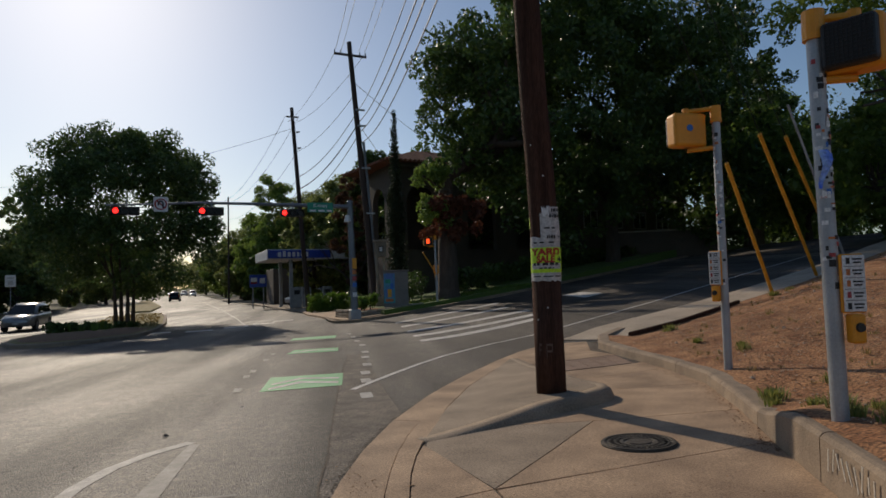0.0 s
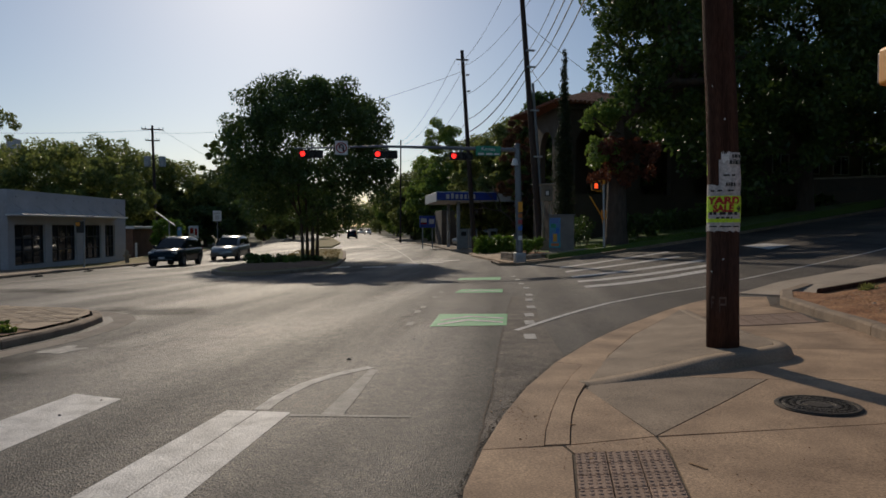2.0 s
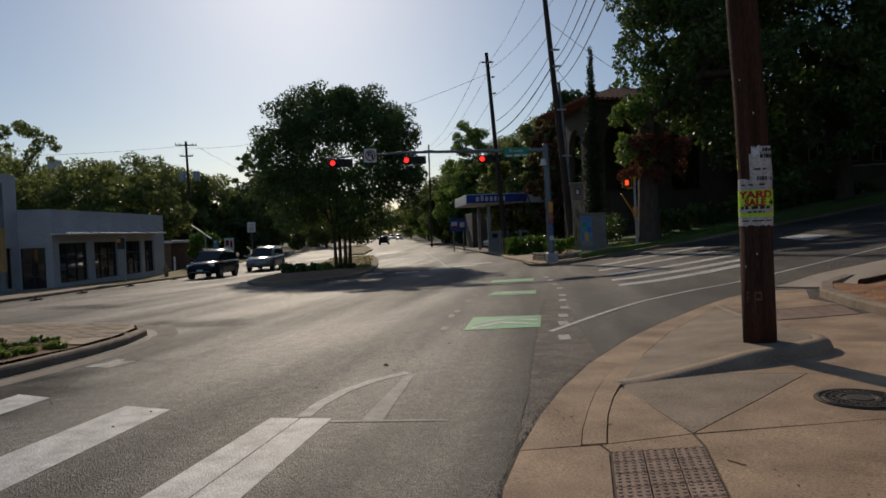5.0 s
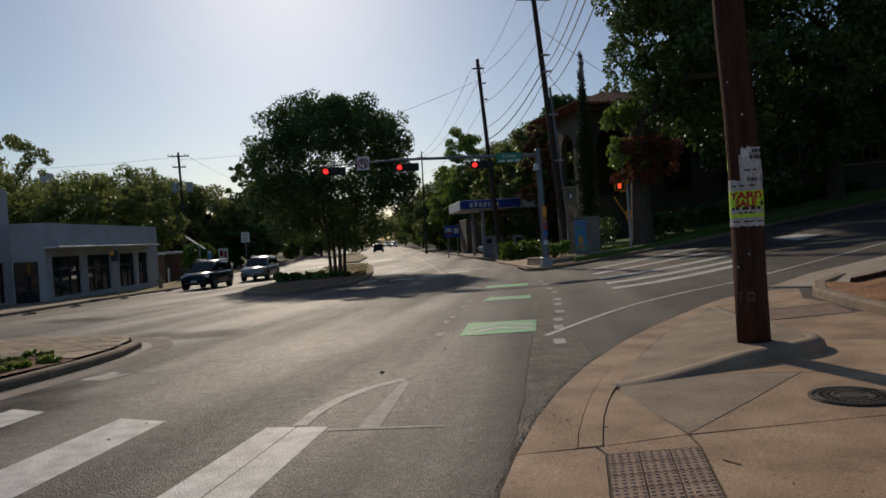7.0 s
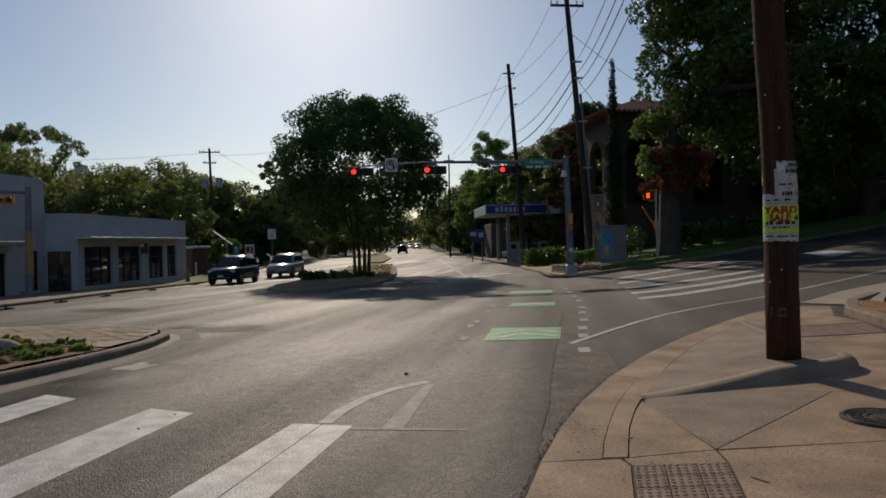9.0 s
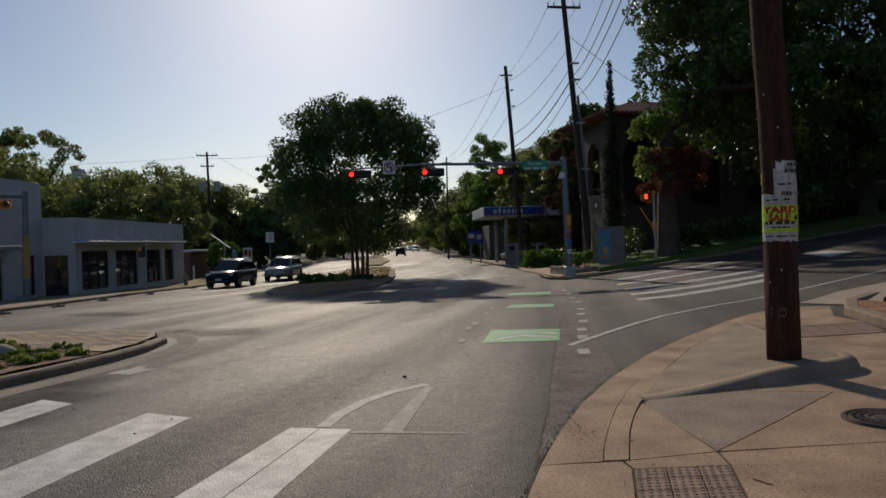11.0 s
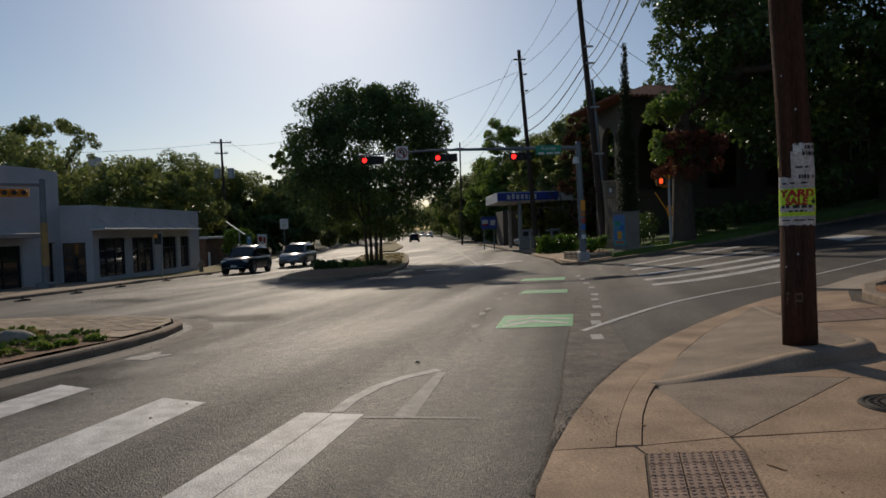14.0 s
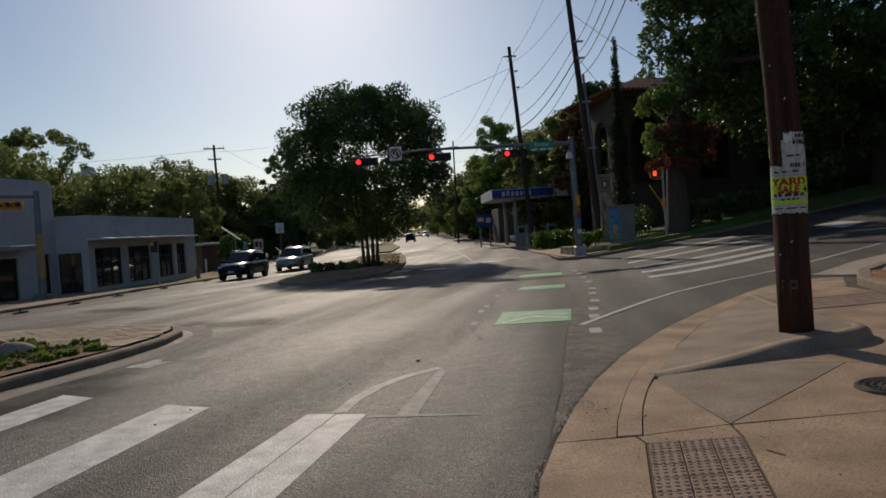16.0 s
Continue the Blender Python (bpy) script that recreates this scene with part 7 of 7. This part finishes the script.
# faded white strokes sprayed on the kerb face
CHALK = mat("faded_spray", (0.58, 0.52, 0.44), (0.40, 0.34, 0.27), 0.9, 30, 90, 0.1)
spray = thing("sprayed_marks", "faded white spray-paint strokes on the kerb face", "graffiti")
r8 = random.Random(88)
p0, p1 = Vector((3.86, 3.15, 0)), Vector((3.42, 2.52, 0))
along = (p1 - p0).normalized()
face = Vector((along.y, -along.x, 0))
face = face if face.x < 0 else -face
for k in range(9):
    c = p0.lerp(p1, (k + 0.3 * r8.random()) / 9) + face * 0.012
    c.z = G(c.x, c.y) + 0.21 + r8.uniform(-0.02, 0.02)
    tilt_m = Matrix((along, face, Vector((0, 0, 1)))).transposed().to_4x4()
    part("stroke", box((0.018, 0.004, r8.uniform(0.09, 0.15)), Matrix.Translation(c) @ tilt_m @ pose(0, 0, 0, 0, r8.uniform(-35, 35), 0)), CHALK, spray)

# median planting
for i, (x, y, s) in enumerate(((-4.6, 33.2, 0.8), (-4.0, 33.8, 0.7), (-3.4, 34.4, 0.7), (-4.9, 34.5, 0.8), (-4.3, 35.5, 0.7), (-2.9, 34.9, 0.6), (-2.3, 35.6, 0.6), (-5.0, 36.0, 0.7), (-3.6, 36.0, 0.7), (-1.7, 36.4, 0.5))):
    shrub("median_plant", "low dark leafy plant on the median nose", (x, y, G(x, y) + 0.2), (s * 1.2, s, s * 0.7), 300 + i, 420, 0.09, LEAF_B, False, "shrub", "median plants")
tufts("median_grass", "tall grass blades among the median plants", [(x, y, G(x, y) + 0.2, s) for x, y, s in ((r7.uniform(-4.9, -2.4), r7.uniform(33.0, 36), r7.uniform(0.7, 1.2)) for _ in range(50))], 0.6, 7, 23, WEED, 0.012)
tufts("median_grass", "dry mown grass on the median island", [(x, y, G(x, y) + 0.24, 1.0) for x, y in ((r7.uniform(-4.5, -0.7), r7.uniform(36, 60)) for _ in range(500))], 0.10, 8, 24, DRYGRASS, 0.02)
for i, (x, y, sx, sz, m) in enumerate(((-6.15, 9.6, 1.1, 0.2, WEED), (-5.9, 10.3, 0.6, 0.15, WEED), (-5.75, 10.7, 0.6, 0.14, WEED), (-7.6, 11.4, 1.6, 0.26, LEAF_LIGHT), (-8.4, 11.8, 1.7, 0.3, LEAF_LIGHT), (-9.3, 11.9, 1.6, 0.3, LEAF_LIGHT), (-6.9, 11.2, 0.8, 0.2, DRYGRASS), (-6.4, 11.3, 0.7, 0.18, DRYGRASS), (-5.5, 11.2, 0.5, 0.18, WEED), (-5.3, 9.65, 0.5, 0.17, LEAF_YELLOW), (-5.15, 9.95, 0.35, 0.14, LEAF_YELLOW), (-4.95, 10.4, 0.3, 0.15, LEAF_YELLOW), (-5.5, 9.1, 0.4, 0.14, LEAF_YELLOW), (-6.9, 11.7, 0.8, 0.22, LEAF_YELLOW), (-6.2, 10.8, 0.6, 0.18, LEAF_YELLOW), (-8.9, 10.8, 1.3, 0.28, LEAF_YELLOW), (-9.6, 11.0, 1.2, 0.28, LEAF_LIGHT))):
    x, y = nearer(x, y)
    shrub("bed_plant", "low clump of green groundcover in the mulch bed", (x, y, G(x, y) + 0.10), (sx * 1.15, sx * 0.9, sz * 0.95), 330 + i, 760, 0.04, m, False, "plant", "mulch bed plants")
bm = bmesh.new()
bmesh.ops.create_icosphere(bm, subdivisions=3, radius=0.25)
for v in bm.verts:
    k = 1 + 0.22 * noise.noise(v.co * 2.5) + 0.06 * noise.noise(v.co * 8)
    v.co = (v.co.x * k * 1.25, v.co.y * k * 0.85, v.co.z * k * 0.62)
boulder = part("boulder", bm, STONE, None, shade=True)
boulder.location = (-6.05, 10.15, G(-6.05, 10.15) + 0.21)
tagged(boulder, "grey-tan rounded boulder in the mulch bed", "boulder")
scatter("mulch_chips", "brown bark chips on the median bed", [(x, y, G(x, y) + 0.185, r7.uniform(0.5, 1.5)) for x, y in ((r7.uniform(-10, -4.75), r7.uniform(7.7, 10.7)) for _ in range(3500)) if x < -5.4 + 0.24 * (y - 8.0)], 0.03, 25, LITTER, 0.4)
for i, (x, y, s, dx) in enumerate(((8.6, 4.6, 0.7, 30),)):
    lg = part("rock", bmesh.new(), STONE)
    bmk = bmesh.new()
    bmesh.ops.create_icosphere(bmk, subdivisions=2, radius=0.3 * s)
    for v in bmk.verts:
        k = 1 + 0.3 * noise.noise(v.co * 3 + Vector((i * 5, 0, 0)))
        v.co = (v.co.x * k * 1.6, v.co.y * k, v.co.z * k * 0.45)
    bmk.to_mesh(lg.data)
    bmk.free()
    lg.matrix_basis = pose(x, y, ground_at(x, y) + 0.06, 0, 0, dx)
    tagged(lg, "flat tan rock half buried in the dirt bank", "rock")

# brick pavers on the tip of the near median
tip_poly = [*offset_line(TIP, 0.22)[6:], (-12.6, 12.3), (-7.5, 11.9), (-5.65, 10.9)]


def inside(x, y, poly):
    hit = False
    for (x1, y1), (x2, y2) in zip(poly, poly[1:] + poly[:1]):
        if (y1 > y) != (y2 > y) and x < (x2 - x1) * (y - y1) / (y2 - y1) + x1:
            hit = not hit
    return hit


bmb = box((0.272, 0.168, 0.06), None, 0.008)
first = None
count = 0
for row in range(24):
    for col in range(36):
        x, y = -4.1 - col * 0.30 - (0.15 if row % 2 else 0), 10.6 + row * 0.195
        if inside(x, y, tip_poly) and inside(x + 0.12, y, tip_poly) and inside(x - 0.12, y, tip_poly) and count < 300:
            if first is None:
                first = part("brick", bmb, PAVER, near_median)
                ob = first
            else:
                ob = new("brick", first.data)
                ob.parent = near_median
            ob.matrix_basis = pose(x, y, G(x, y) + 0.135 + random.uniform(-0.003, 0.003), -1.05, -0.6, 0)
            count += 1
